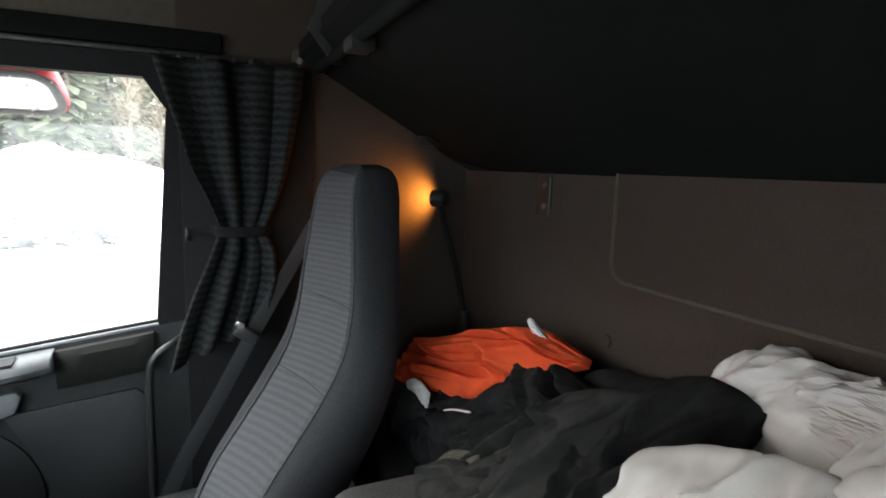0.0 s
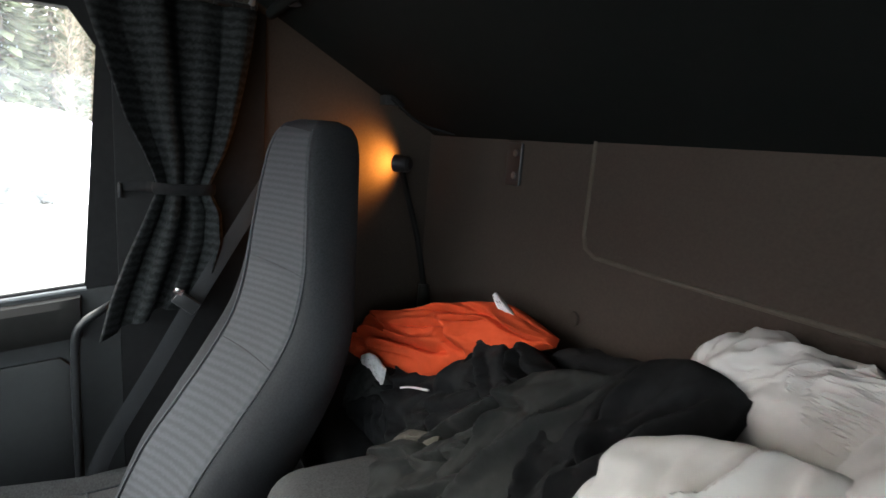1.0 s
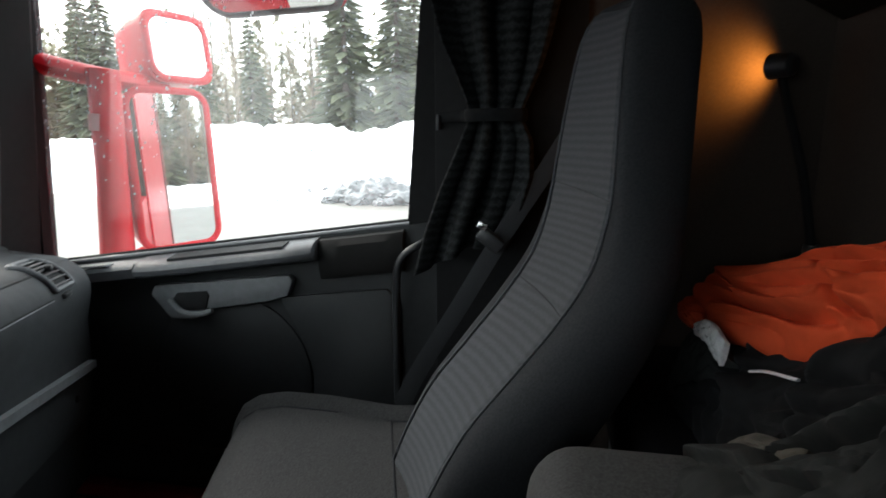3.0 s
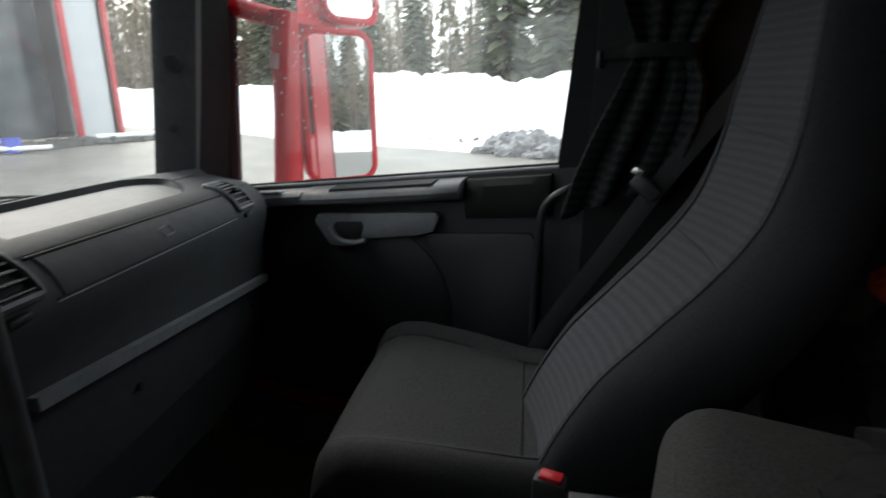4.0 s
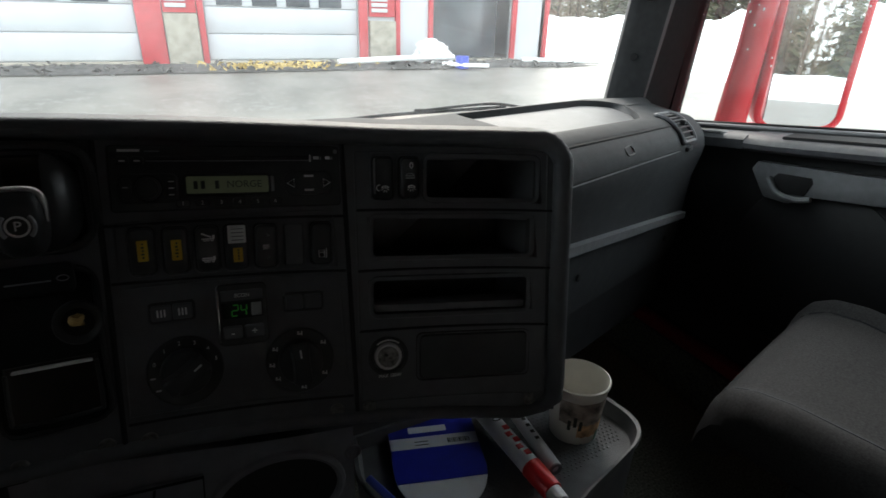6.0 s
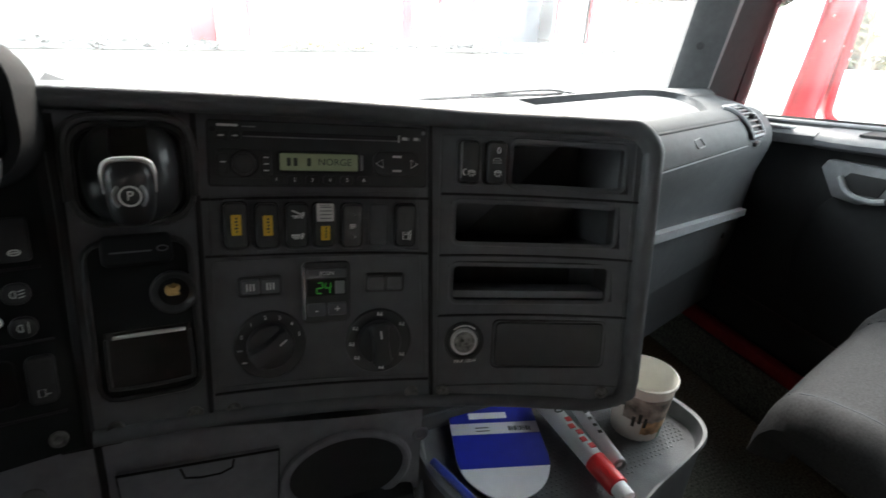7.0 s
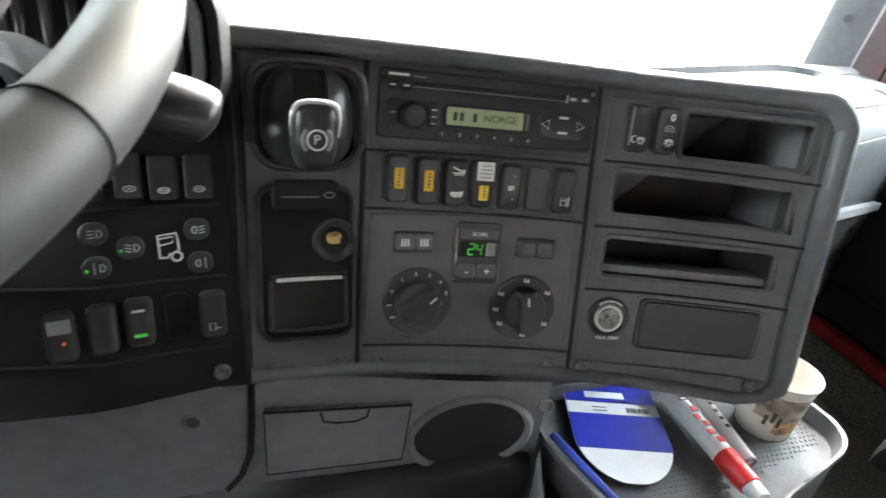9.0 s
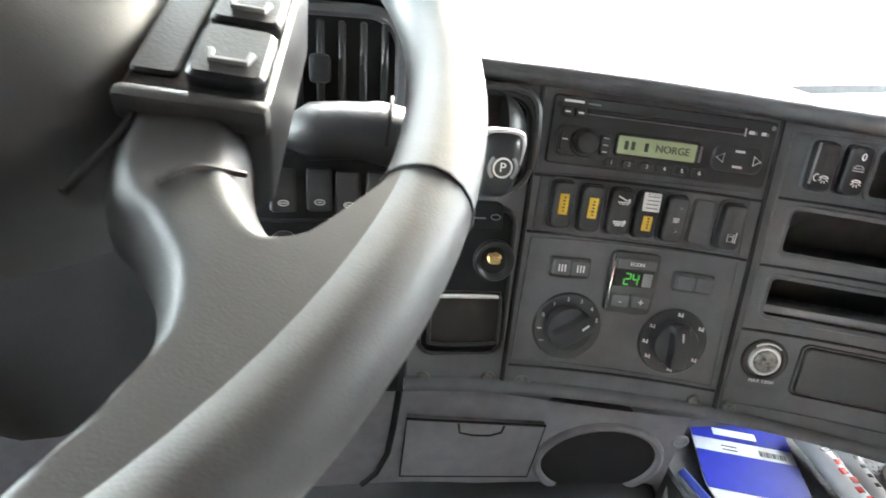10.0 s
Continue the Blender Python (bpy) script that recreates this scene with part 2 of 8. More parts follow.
WINDOW_DARK = mat("dark_window_pane", (0.06, 0.07, 0.08), rough=0.12, spread=0.3, grain=2)
LEAF_GREEN = mat("spruce_needles", (0.11, 0.12, 0.072), rough=0.9, spread=0.4, grain=2)
LEAF_BROWN = mat("bare_twigs", (0.27, 0.22, 0.165), rough=0.9, spread=0.4, grain=2)
BARK = mat("bark", (0.13, 0.105, 0.085), rough=0.95, spread=0.4, grain=8)


# ---- building helpers ----
def part(name, bm, material, parent=None, label="", smooth=True, category="", group="", kind=""):
    me = bpy.data.meshes.new(name)
    bmesh.ops.recalc_face_normals(bm, faces=bm.faces)
    bm.to_mesh(me)
    bm.free()
    if smooth:
        for p in me.polygons:
            p.use_smooth = True
        me.set_sharp_from_angle(angle=radians(38))
    me.materials.append(material)
    ob = new(name, me)
    if parent is not None:
        ob.parent = parent
    return tagged(ob, label, category, group, kind)


def thing(name, label, category, group="", at=(0, 0, 0)):
    ob = new(name)
    ob.empty_display_size = 0.05
    ob.location = at
    return tagged(ob, label, category, group)


def bbox(lo, hi, bevel=0.004, seg=2):
    bm = bmesh.new()
    bmesh.ops.create_cube(bm, size=1.0)
    lo, hi = Vector(lo), Vector(hi)
    for v in bm.verts:
        v.co = Vector(((v.co.x + 0.5) * (hi.x - lo.x) + lo.x, (v.co.y + 0.5) * (hi.y - lo.y) + lo.y, (v.co.z + 0.5) * (hi.z - lo.z) + lo.z))
    if bevel > 0:
        bevel = min(bevel, 0.48 * min(abs(hi.x - lo.x), abs(hi.y - lo.y), abs(hi.z - lo.z)))
        bmesh.ops.bevel(bm, geom=bm.edges[:], offset=bevel, segments=seg, profile=0.5, affect="EDGES")
    return bm


def moved(bm, m):
    bmesh.ops.transform(bm, matrix=m, verts=bm.verts)
    return bm


def joined(*bms):
    base = bms[0]
    for other in bms[1:]:
        me = bpy.data.meshes.new("tmp")
        other.to_mesh(me)
        other.free()
        base.from_mesh(me)
        bpy.data.meshes.remove(me)
    return base


def prism(poly, depth, axis="x", at=0.0, bevel=0.0):
    """A flat polygon pushed along an axis. poly: pairs in the two other axes."""
    bm = bmesh.new()
    def place(a, b, c):
        return {"x": (c, a, b), "y": (a, c, b), "z": (a, b, c)}[axis]
    f = bm.faces.new([bm.verts.new(place(a, b, at)) for a, b in poly])
    ex = bmesh.ops.extrude_face_region(bm, geom=[f])
    off = Vector(place(0, 0, depth))
    for v in ex["geom"]:
        if isinstance(v, bmesh.types.BMVert):
            v.co += off
    if bevel > 0:
        bmesh.ops.bevel(bm, geom=bm.edges[:], offset=bevel, segments=2, profile=0.5, affect="EDGES")
    return bm


def tube(points, radius, sides=10, closed=False, flat=1.0, up=None):
    """A round (or flattened) bar along points."""
    pts = [Vector(p) for p in points]
    bm = bmesh.new()
    rings = []
    n = len(pts)
    prev = None
    for i, p in enumerate(pts):
        a = pts[(i - 1) % n] if (closed or i > 0) else p
        b = pts[(i + 1) % n] if (closed or i < n - 1) else p
        d = (b - a).normalized()
        if up is not None:
            side = d.cross(Vector(up)).normalized()
        elif prev is None:
            ref = Vector((0, 0, 1)) if abs(d.z) < 0.9 else Vector((0, 1, 0))
            side = d.cross(ref).normalized()
        else:
            side = (prev - d * prev.dot(d)).normalized()
        prev = side
        other = d.cross(side).normalized()
        r = radius[i] if isinstance(radius, (list, tuple)) else radius
        rings.append([bm.verts.new(p + side * (r * math.cos(2 * math.pi * k / sides)) + other * (r * flat * math.sin(2 * math.pi * k / sides))) for k in range(sides)])
    for i in range(n if closed else n - 1):
        r0, r1 = rings[i], rings[(i + 1) % n]
        for k in range(sides):
            bm.faces.new((r0[k], r0[(k + 1) % sides], r1[(k + 1) % sides], r1[k]))
    if not closed:
        bm.faces.new(rings[0])
        bm.faces.new(rings[-1])
    return bm


def spline(points, steps=8):
    """Catmull-Rom through points."""
    p = [Vector(q) for q in points]
    p = [2 * p[0] - p[1]] + p + [2 * p[-1] - p[-2]]
    out = []
    for i in range(1, len(p) - 2):
        for k in range(steps):
            t = k / steps
            out.append(0.5 * (2 * p[i] + (p[i + 1] - p[i - 1]) * t + (2 * p[i - 1] - 5 * p[i] + 4 * p[i + 1] - p[i + 2]) * t * t + (3 * p[i] - p[i - 1] - 3 * p[i + 1] + p[i + 2]) * t ** 3))
    out.append(p[-2])
    return out


def disc(radius, depth, sides=32, bevel=0.0015, r2=None):
    bm = bmesh.new()
    bmesh.ops.create_cone(bm, cap_ends=True, segments=sides, radius1=radius, radius2=radius if r2 is None else r2, depth=depth)
    moved(bm, Matrix.Translation((0, 0, depth / 2)))
    if bevel > 0:
        rim = [e for e in bm.edges if all(abs(v.co.z - depth) < 1e-6 for v in e.verts)]
        bmesh.ops.bevel(bm, geom=rim, offset=bevel, segments=2, profile=0.5, affect="EDGES")
    return bm


def ring(r_in, r_out, depth, sides=40):
    bm = bmesh.new()
    loops = []
    for r, z in ((r_in, 0), (r_out, 0), (r_out, depth * 0.7), ((r_out * 3 + r_in) / 4, depth), ((r_out + 3 * r_in) / 4, depth), (r_in, depth * 0.7)):
        loops.append([bm.verts.new((r * math.cos(2 * math.pi * k / sides), r * math.sin(2 * math.pi * k / sides), z)) for k in range(sides)])
    for i in range(6):
        a, b = loops[i], loops[(i + 1) % 6]
        for k in range(sides):
            bm.faces.new((a[k], a[(k + 1) % sides], b[(k + 1) % sides], b[k]))
    return bm


def plate(w, h, d, r=0.003, seg=4):
    """Rounded rectangle lying in xy, rising to z = d with a softened rim."""
    bm = bmesh.new()
    r = min(r, 0.49 * min(w, h))
    def loop(inset, z):
        out = []
        for cx, cy, a0 in ((w / 2 - r, h / 2 - r, 0), (-w / 2 + r, h / 2 - r, 90), (-w / 2 + r, -h / 2 + r, 180), (w / 2 - r, -h / 2 + r, 270)):
            for k in range(seg + 1):
                a = radians(a0 + 90 * k / seg)
                rr = max(r - inset, 0.0002)
                out.append(bm.verts.new((cx + rr * math.cos(a), cy + rr * math.sin(a), z)))
        return out
    s = min(0.0012, d * 0.4, r * 0.8)
    loops = [loop(0, 0), loop(0, d - s), loop(s, d)]
    n = len(loops[0])
    for i in range(2):
        for k in range(n):
            bm.faces.new((loops[i][k], loops[i][(k + 1) % n], loops[i + 1][(k + 1) % n], loops[i + 1][k]))
    bm.faces.new(loops[2])
    bm.faces.new(loops[0])
    return bm


def cushioned(w, h, d, r, soft=0.0015, dish=0.0, seg=5):
    """A key or cap: rounded corners, a rounded upper edge and a top that dips along its length."""
    def loop(inset, z):
        out = []
        rad = max(r - inset, 0.0004)
        for cx_, cy_, a0 in ((1, 1, 0), (-1, 1, 90), (-1, -1, 180), (1, -1, 270)):
            for k in range(seg + 1):
                a = radians(a0 + 90 * k / seg)
                x = cx_ * (w / 2 - inset - rad) + rad * math.cos(a)
                y = cy_ * (h / 2 - inset - rad) + rad * math.sin(a)
                out.append(Vector((x, y, z + (dish * (2 * y / h) ** 2 if z > 0 else 0))))
        return out
    loops = [loop(0, 0), loop(0, d - soft)]
    for a in (30, 60, 90):
        loops.append(loop(soft * (1 - math.cos(radians(a))), d - soft + soft * math.sin(radians(a))))
    loops.append(loop(min(w, h) * 0.25, d))
    loops.append(loop(min(w, h) * 0.44, d))
    return loft(loops)


def frame_plate(w, h, d, t, r=0.004, seg=4):
    """A rounded rectangular frame of width t around an opening w x h."""
    bm = bmesh.new()
    def loop(ww, hh, rr, z):
        out = []
        rr = max(min(rr, 0.49 * min(ww, hh)), 0.0003)
        for cx, cy, a0 in ((ww / 2 - rr, hh / 2 - rr, 0), (-ww / 2 + rr, hh / 2 - rr, 90), (-ww / 2 + rr, -hh / 2 + rr, 180), (ww / 2 - rr, -hh / 2 + rr, 270)):
            for k in range(seg + 1):
                a = radians(a0 + 90 * k / seg)
                out.append(bm.verts.new((cx + rr * math.cos(a), cy + rr * math.sin(a), z)))
        return out
    loops = [loop(w, h, r, 0), loop(w, h, r, d * 0.75), loop(w + t * 0.5, h + t * 0.5, r + t * 0.25, d), loop(w + t * 1.5, h + t * 1.5, r + t * 0.75, d), loop(w + 2 * t, h + 2 * t, r + t, d * 0.6), loop(w + 2 * t, h + 2 * t, r + t, 0)]
    n = len(loops[0])
    for i in range(6):
        a, b = loops[i], loops[(i + 1) % 6]
        for k in range(n):
            bm.faces.new((a[k], a[(k + 1) % n], b[(k + 1) % n], b[k]))
    return bm


def pocket(w, h, deep, taper=0.9):
    """An open box going down from z = 0, seen from +z."""
    bm = bmesh.new()
    a = [bm.verts.new((sx * w / 2, sy * h / 2, 0)) for sx, sy in ((1, 1), (-1, 1), (-1, -1), (1, -1))]
    b = [bm.verts.new((sx * w / 2 * taper, sy * h / 2 * taper, -deep)) for sx, sy in ((1, 1), (-1, 1), (-1, -1), (1, -1))]
    o = [bm.verts.new((sx * (w / 2 + 0.002), sy * (h / 2 + 0.002), 0)) for sx, sy in ((1, 1), (-1, 1), (-1, -1), (1, -1))]
    c = [bm.verts.new((sx * (w / 2 + 0.002), sy * (h / 2 + 0.002), -deep - 0.002)) for sx, sy in ((1, 1), (-1, 1), (-1, -1), (1, -1))]
    for k in range(4):
        j = (k + 1) % 4
        bm.faces.new((a[k], a[j], b[j], b[k]))
        bm.faces.new((o[k], c[k], c[j], o[j]))
        bm.faces.new((a[k], o[k], o[j], a[j]))
    bm.faces.new(b)
    bm.faces.new(c)
    return bm


def lettering(text, size, depth=0.0004):
    cu = bpy.data.curves.new("text", "FONT")
    cu.body, cu.size, cu.extrude = text, size, depth
    cu.align_x, cu.align_y = "CENTER", "CENTER"
    cu.resolution_u = 3
    ob = bpy.data.objects.new("text", cu)
    scene.collection.objects.link(ob)
    dg = bpy.context.evaluated_depsgraph_get()
    me = bpy.data.meshes.new_from_object(ob.evaluated_get(dg))
    bm = bmesh.new()
    bm.from_mesh(me)
    bpy.data.objects.remove(ob)
    bpy.data.curves.remove(cu)
    bpy.data.meshes.remove(me)
    return bm


def loft(loops, cap=True):
    """A skin over closed loops with the same number of points."""
    bm = bmesh.new()
    rows = [[bm.verts.new(p) for p in lp] for lp in loops]
    n = len(rows[0])
    for a, b in zip(rows, rows[1:]):
        for k in range(n):
            bm.faces.new((a[k], a[(k + 1) % n], b[(k + 1) % n], b[k]))
    if cap:
        bm.faces.new(rows[0])
        bm.faces.new(rows[-1])
    return bm


def crumpled(center, size, turn=(0, 0, 0), seed=0, folds=0.25, fine=0.08, freq=2.2, sub=5, flat_bottom=True, squash=0.75):
    """A heap of cloth: a rounded body with soft rolls, long folds and small creases."""
    bm = bmesh.new()
    bmesh.ops.create_icosphere(bm, subdivisions=sub, radius=1.0)
    off = Vector((seed * 7.3, seed * 3.1, seed * 5.7))
    mean = (size[0] * size[1] * size[2]) ** (1 / 3)
    step = freq / max(mean, 0.01) * 0.42
    out = []
    for v in bm.verts:
        d = v.co.normalized()
        q = Vector([math.copysign(abs(c) ** squash, c) for c in d])
        p = Vector((q.x * size[0], q.y * size[1], q.z * size[2]))
        w = noise.noise_vector(p * step * 0.7 + off) * 0.5
        roll = noise.noise(p * step + off + w)
        fold = 1 - abs(noise.noise(p * step * 1.9 + off * 2 + w * 1.5))
        crease = 1 - abs(noise.noise(p * step * 4.5 + off * 3 + w * 2.5))
        n = Vector((d.x / size[0], d.y / size[1], d.z / size[2])).normalized()
        h = mean * (folds * 0.9 * roll + folds * 0.8 * (fold ** 3 - 0.45) + fine * 0.8 * (crease ** 3 - 0.4))
        c = p + n * h
        if flat_bottom and c.z < -0.6 * size[2]:
            c.z = -0.6 * size[2] + (c.z + 0.6 * size[2]) * 0.15
        out.append(c)
    for v, c in zip(bm.verts, out):
        v.co = c
    m = Matrix.Translation(center) @ Euler([radians(a) for a in turn]).to_matrix().to_4x4()
    return moved(bm, m)



def cloth_heap(center, size, turn=(0, 0, 0), seed=0, across=(1, 0.2, 0.3), rolls=5.0, depth=0.22, creases=0.05, sub=6, squash=0.8):
    """Thrown-down cloth: a soft body with long rounded rolls and sharp valleys between them."""
    bm = bmesh.new()
    bmesh.ops.create_icosphere(bm, subdivisions=sub, radius=1.0)
    off = Vector((seed * 7.3, seed * 3.1, seed * 5.7))
    small = min(size)
    mean = (size[0] * size[1] * size[2]) ** (1 / 3)
    ac = Vector(across).normalized()
    ac2 = Vector((-ac.y, ac.x, 0.6)).normalized()
    def soft(v):
        return math.sqrt(v * v + 0.016)
    out = []
    for v in bm.verts:
        d = v.co.normalized()
        q = Vector([math.copysign(abs(c) ** squash, c) for c in d])
        p = Vector((q.x * size[0], q.y * size[1], q.z * size[2]))
        k = p / mean
        w = noise.noise_vector(k * 0.9 + off) * 0.7
        long1 = k - ac2 * (ac2.dot(k) * 0.68) + w * 0.6
        long2 = k - ac * (ac.dot(k) * 0.6) + w * 0.9
        ridge = (1 - soft(noise.noise(long1 * rolls * 0.27 + off))) ** 1.6
        ridge2 = (1 - soft(noise.noise(long2 * rolls * 0.42 + off * 1.9))) ** 1.8
        fine = (1 - soft(noise.noise(long1 * rolls * 0.8 + off * 2.7))) ** 2.0
        n = Vector((d.x / size[0], d.y / size[1], d.z / size[2])).normalized()
        c = p + n * mean * (depth * 1.15 * (ridge - 0.55) + depth * 0.6 * (ridge2 - 0.5) + creases * 1.0 * (fine - 0.5) + 0.2 * noise.noise(k * 1.0 + off * 2.3))
        if c.z < -0.6 * size[2]:
            c.z = -0.6 * size[2] + (c.z + 0.6 * size[2]) * 0.15
        out.append(c)
    for v, c in zip(bm.verts, out):
        v.co = c
    return moved(bm, Matrix.Translation(center) @ Euler([radians(a) for a in turn]).to_matrix().to_4x4())


def resampled(points, n):
    """n + 1 even steps along a smooth line through points."""
    c = spline(points, 10)
    out = []
    for k in range(n + 1):
        p = k / n * (len(c) - 1)
        i = min(int(p), len(c) - 2)
        out.append(c[i].lerp(c[i + 1], p - i))
    return out


def drape(top, bottom, bulge, seed, folds=4.0, slant=0.5, depth=0.016, fine=0.004, out=(0, 0.9, 0.45), thick=0.02, nu=120, nv=46, creases=()):
    """Cloth thrown down between an upper and a lower edge, puffed outwards and gathered in long slanting folds;
    creases are single deep folds: (start, end, depth, width) in shares of its length and fall."""
    a, b = resampled(top, nu), resampled(bottom, nu)
    o = Vector(out).normalized()
    loops = []
    for i in range(nu + 1):
        s_ = i / nu
        front, rear = [], []
        for j in range(nv + 1):
            h = j / nv
            env = math.sin(math.pi * min(max(h, 0.0), 1.0)) ** 0.5 * min(1.0, 7 * s_, 7 * (1 - s_)) ** 0.5
            w = noise.noise(Vector((s_ * 2.2, h * 1.6, seed * 3.7)))
            w2 = noise.noise(Vector((s_ * 5.0, h * 4.0, seed * 2.3)))
            roll = abs(math.sin(math.pi * (folds * (h + slant * s_) + 1.6 * w + 0.3 * w2)))
            live = 0.5 + 0.9 * noise.noise(Vector((s_ * 2.6, h * 2.0, seed * 7.1)))
            roll2 = abs(math.sin(math.pi * (folds * 1.7 * (0.6 * h - slant * 0.9 * s_) + 1.9 * w2)))
            wob = noise.noise(Vector((s_ * 14, h * 9, seed)))
            d = bulge * env + (0.08 + 0.92 * env) * (depth * live * (roll ** 0.8 - 0.6) + depth * 0.35 * (1 - live) * (roll2 - 0.6) + fine * wob)
            for (s0, h0), (s1, h1), deep, wide in creases:
                along = Vector((s1 - s0, (h1 - h0) * 0.5))
                rel = Vector((s_ - s0 + 0.05 * w2, (h - h0) * 0.5 + 0.03 * w2))
                f = rel.dot(along) / along.length_squared
                q = (along.x * rel.y - along.y * rel.x) / along.length / wide
                fade = math.exp(-(max(0.0, -f, f - 1.0) * 4) ** 2)
                d += 1.35 * deep * fade * (0.7 * math.exp(-(q + 1.3) ** 2) - math.exp(-(q * 1.5) ** 2)) * env
            p = a[i].lerp(b[i], h) + o * d
            p.z += 0.004 * noise.noise(Vector((s_ * 8, h * 3, seed + 9)))
            front.append(p)
            if j in (0, nv // 2, nv):
                rear.append(a[i].lerp(b[i], h) - o * thick)
        loops.append(front + rear[::-1])
    return loft(loops)


# ---- outdoors: ground, snow, forest, building ----
def smooth01(a, b, v):
    t = min(1.0, max(0.0, (v - a) / (b - a)))
    return t * t * (3 - 2 * t)


def ground_z(x, y):
    return -1.2 + 0.92 * smooth01(5.5, 13.2, y) * (1 - smooth01(12.0, 17.0, x))


bm = bmesh.new()
xs = [-400, -120, -40] + [-20 + 1.0 * i for i in range(56)] + [60, 150, 500]
ys = [-400, -120, -40] + [-16 + 1.0 * i for i in range(56)] + [60, 150, 500]
rows = [[bm.verts.new((x, y, ground_z(x, y) + 0.03 * noise.noise(Vector((x * 0.7, y * 0.7, 0))))) for x in xs] for y in ys]
for r0, r1 in zip(rows, rows[1:]):
    for k in range(len(xs) - 1):
        bm.faces.new((r0[k], r0[k + 1], r1[k + 1], r1[k]))
part("ground", bm, YARD, None, "wet gravel yard with patches of old snow", kind="structure")


def snow_ridge(name, a, b, height, width, seed, material, label, dip=None):
    bm = bmesh.new()
    a, b = Vector(a), Vector(b)
    d = (b - a).normalized()
    n = Vector((d.y, -d.x, 0))
    length = (b - a).length
    nu, nv = int(length * 3), 30
    rows = []
    for i in range(nu + 1):
        u = i / nu
        p = a + (b - a) * u
        row = []
        for j in range(nv + 1):
            v = j / nv * 2 - 1
            q = p + n * (v * width)
            k = max(0.0, 1 - abs(v) ** 1.7) * min(1.0, 6 * u, 6 * (1 - u))
            h = height * k * (1 + 0.22 * noise.noise(Vector((q.x * 0.35, q.y * 0.35, seed))) + 0.12 * noise.noise(Vector((q.x * 1.4, q.y * 1.4, seed))) + 0.05 * noise.noise(Vector((q.x * 4, q.y * 4, seed))))
            if dip:
                h *= 1 - 0.45 * math.exp(-((q.y - dip) / 2.2) ** 2)
            row.append(bm.verts.new((q.x, q.y, ground_z(q.x, q.y) - 0.05 + h)))
        rows.append(row)
    for r0, r1 in zip(rows, rows[1:]):
        for k in range(nv):
            bm.faces.new((r0[k], r0[k + 1], r1[k + 1], r1[k]))
    return part(name, bm, material, None, label, category="snow bank", kind="stuff")


snow_ridge("snow_bank", (21.5, -14, 0), (23.5, 24, 0), 2.75, 4.2, 1.0, SNOW, "tall ploughed bank of white snow along the yard", dip=-0.5)
snow_ridge("snow_bank", (26, -38, 0), (-16, -41, 0), 1.3, 4.0, 7.0, SNOW, "ploughed bank of white snow at the end of the yard")
snow_ridge("snow_bank", (30, 22, 0), (12, 27, 0), 2.2, 3.5, 4.0, SNOW, "ploughed bank of white snow beside the garage")
for cx, cy, s, sd in ((18.9, 6.2, 0.5, 2), (19.3, 7.6, 0.42, 3), (18.7, 5.0, 0.62, 5), (19.3, 5.7, 0.72, 6), (18.4, 4.3, 0.45, 12), (18.0, 5.9, 0.3, 14), (17.8, 4.9, 0.22, 15), (18.4, 7.0, 0.22, 7), (18.5, 3.2, 0.5, 8), (18.5, 2.45, 0.34, 10), (19.0, 12.5, 0.4, 9)):
    part("dirty_snow_lump", crumpled((cx, cy, ground_z(cx, cy) + 0.3 * s), (s * 1.1, s * 1.4, s * 0.7), seed=sd, folds=0.5, fine=0.2, sub=4), DIRTY_SNOW, None, "lump of grey dirty snow and gravel", category="snow lump", group="dirty lumps at the snow bank")


def spruce(seed, height):
    rnd = random.Random(seed)
    tr = thing("spruce_tree", "dark green spruce with snow-free drooping branches", "tree", "trees behind the snow bank")
    part("trunk", tube([(0, 0, 0), (0.02, 0, height * 0.5), (0, 0, height)], [height * 0.018, height * 0.012, 0.02], 8), BARK, tr)
    bm = bmesh.new()
    levels = int(height * 3.2)
    for i in range(levels):
        f = i / levels
        z = height * (0.1 + 0.9 * f)
        reach = height * 0.2 * (1 - f) ** 0.85 + 0.12
        for k in range(11):
            a = rnd.uniform(0, 2 * math.pi)
            r = reach * rnd.uniform(0.6, 1.12)
            wdt = 0.16 + 0.3 * (1 - f) * rnd.uniform(0.6, 1.2)
            dx, dy = math.cos(a), math.sin(a)
            droop = -0.3 * r * rnd.uniform(0.5, 1.3)
            mid = Vector((dx * r * 0.55, dy * r * 0.55, z + droop * 0.35))
            tip = Vector((dx * r, dy * r, z + droop))
            sd = Vector((-dy, dx, 0)) * wdt
            v0, v1, v2, v3 = bm.verts.new((0, 0, z + 0.1)), bm.verts.new(mid + sd), bm.verts.new(tip), bm.verts.new(mid - sd)
            v4 = bm.verts.new(mid - Vector((0, 0, wdt * 0.9)))
            bm.faces.new((v0, v1, v2)), bm.faces.new((v0, v2, v3)), bm.faces.new((v0, v4, v2))
    part("crown", bm, LEAF_GREEN, tr, smooth=False)
    return tr


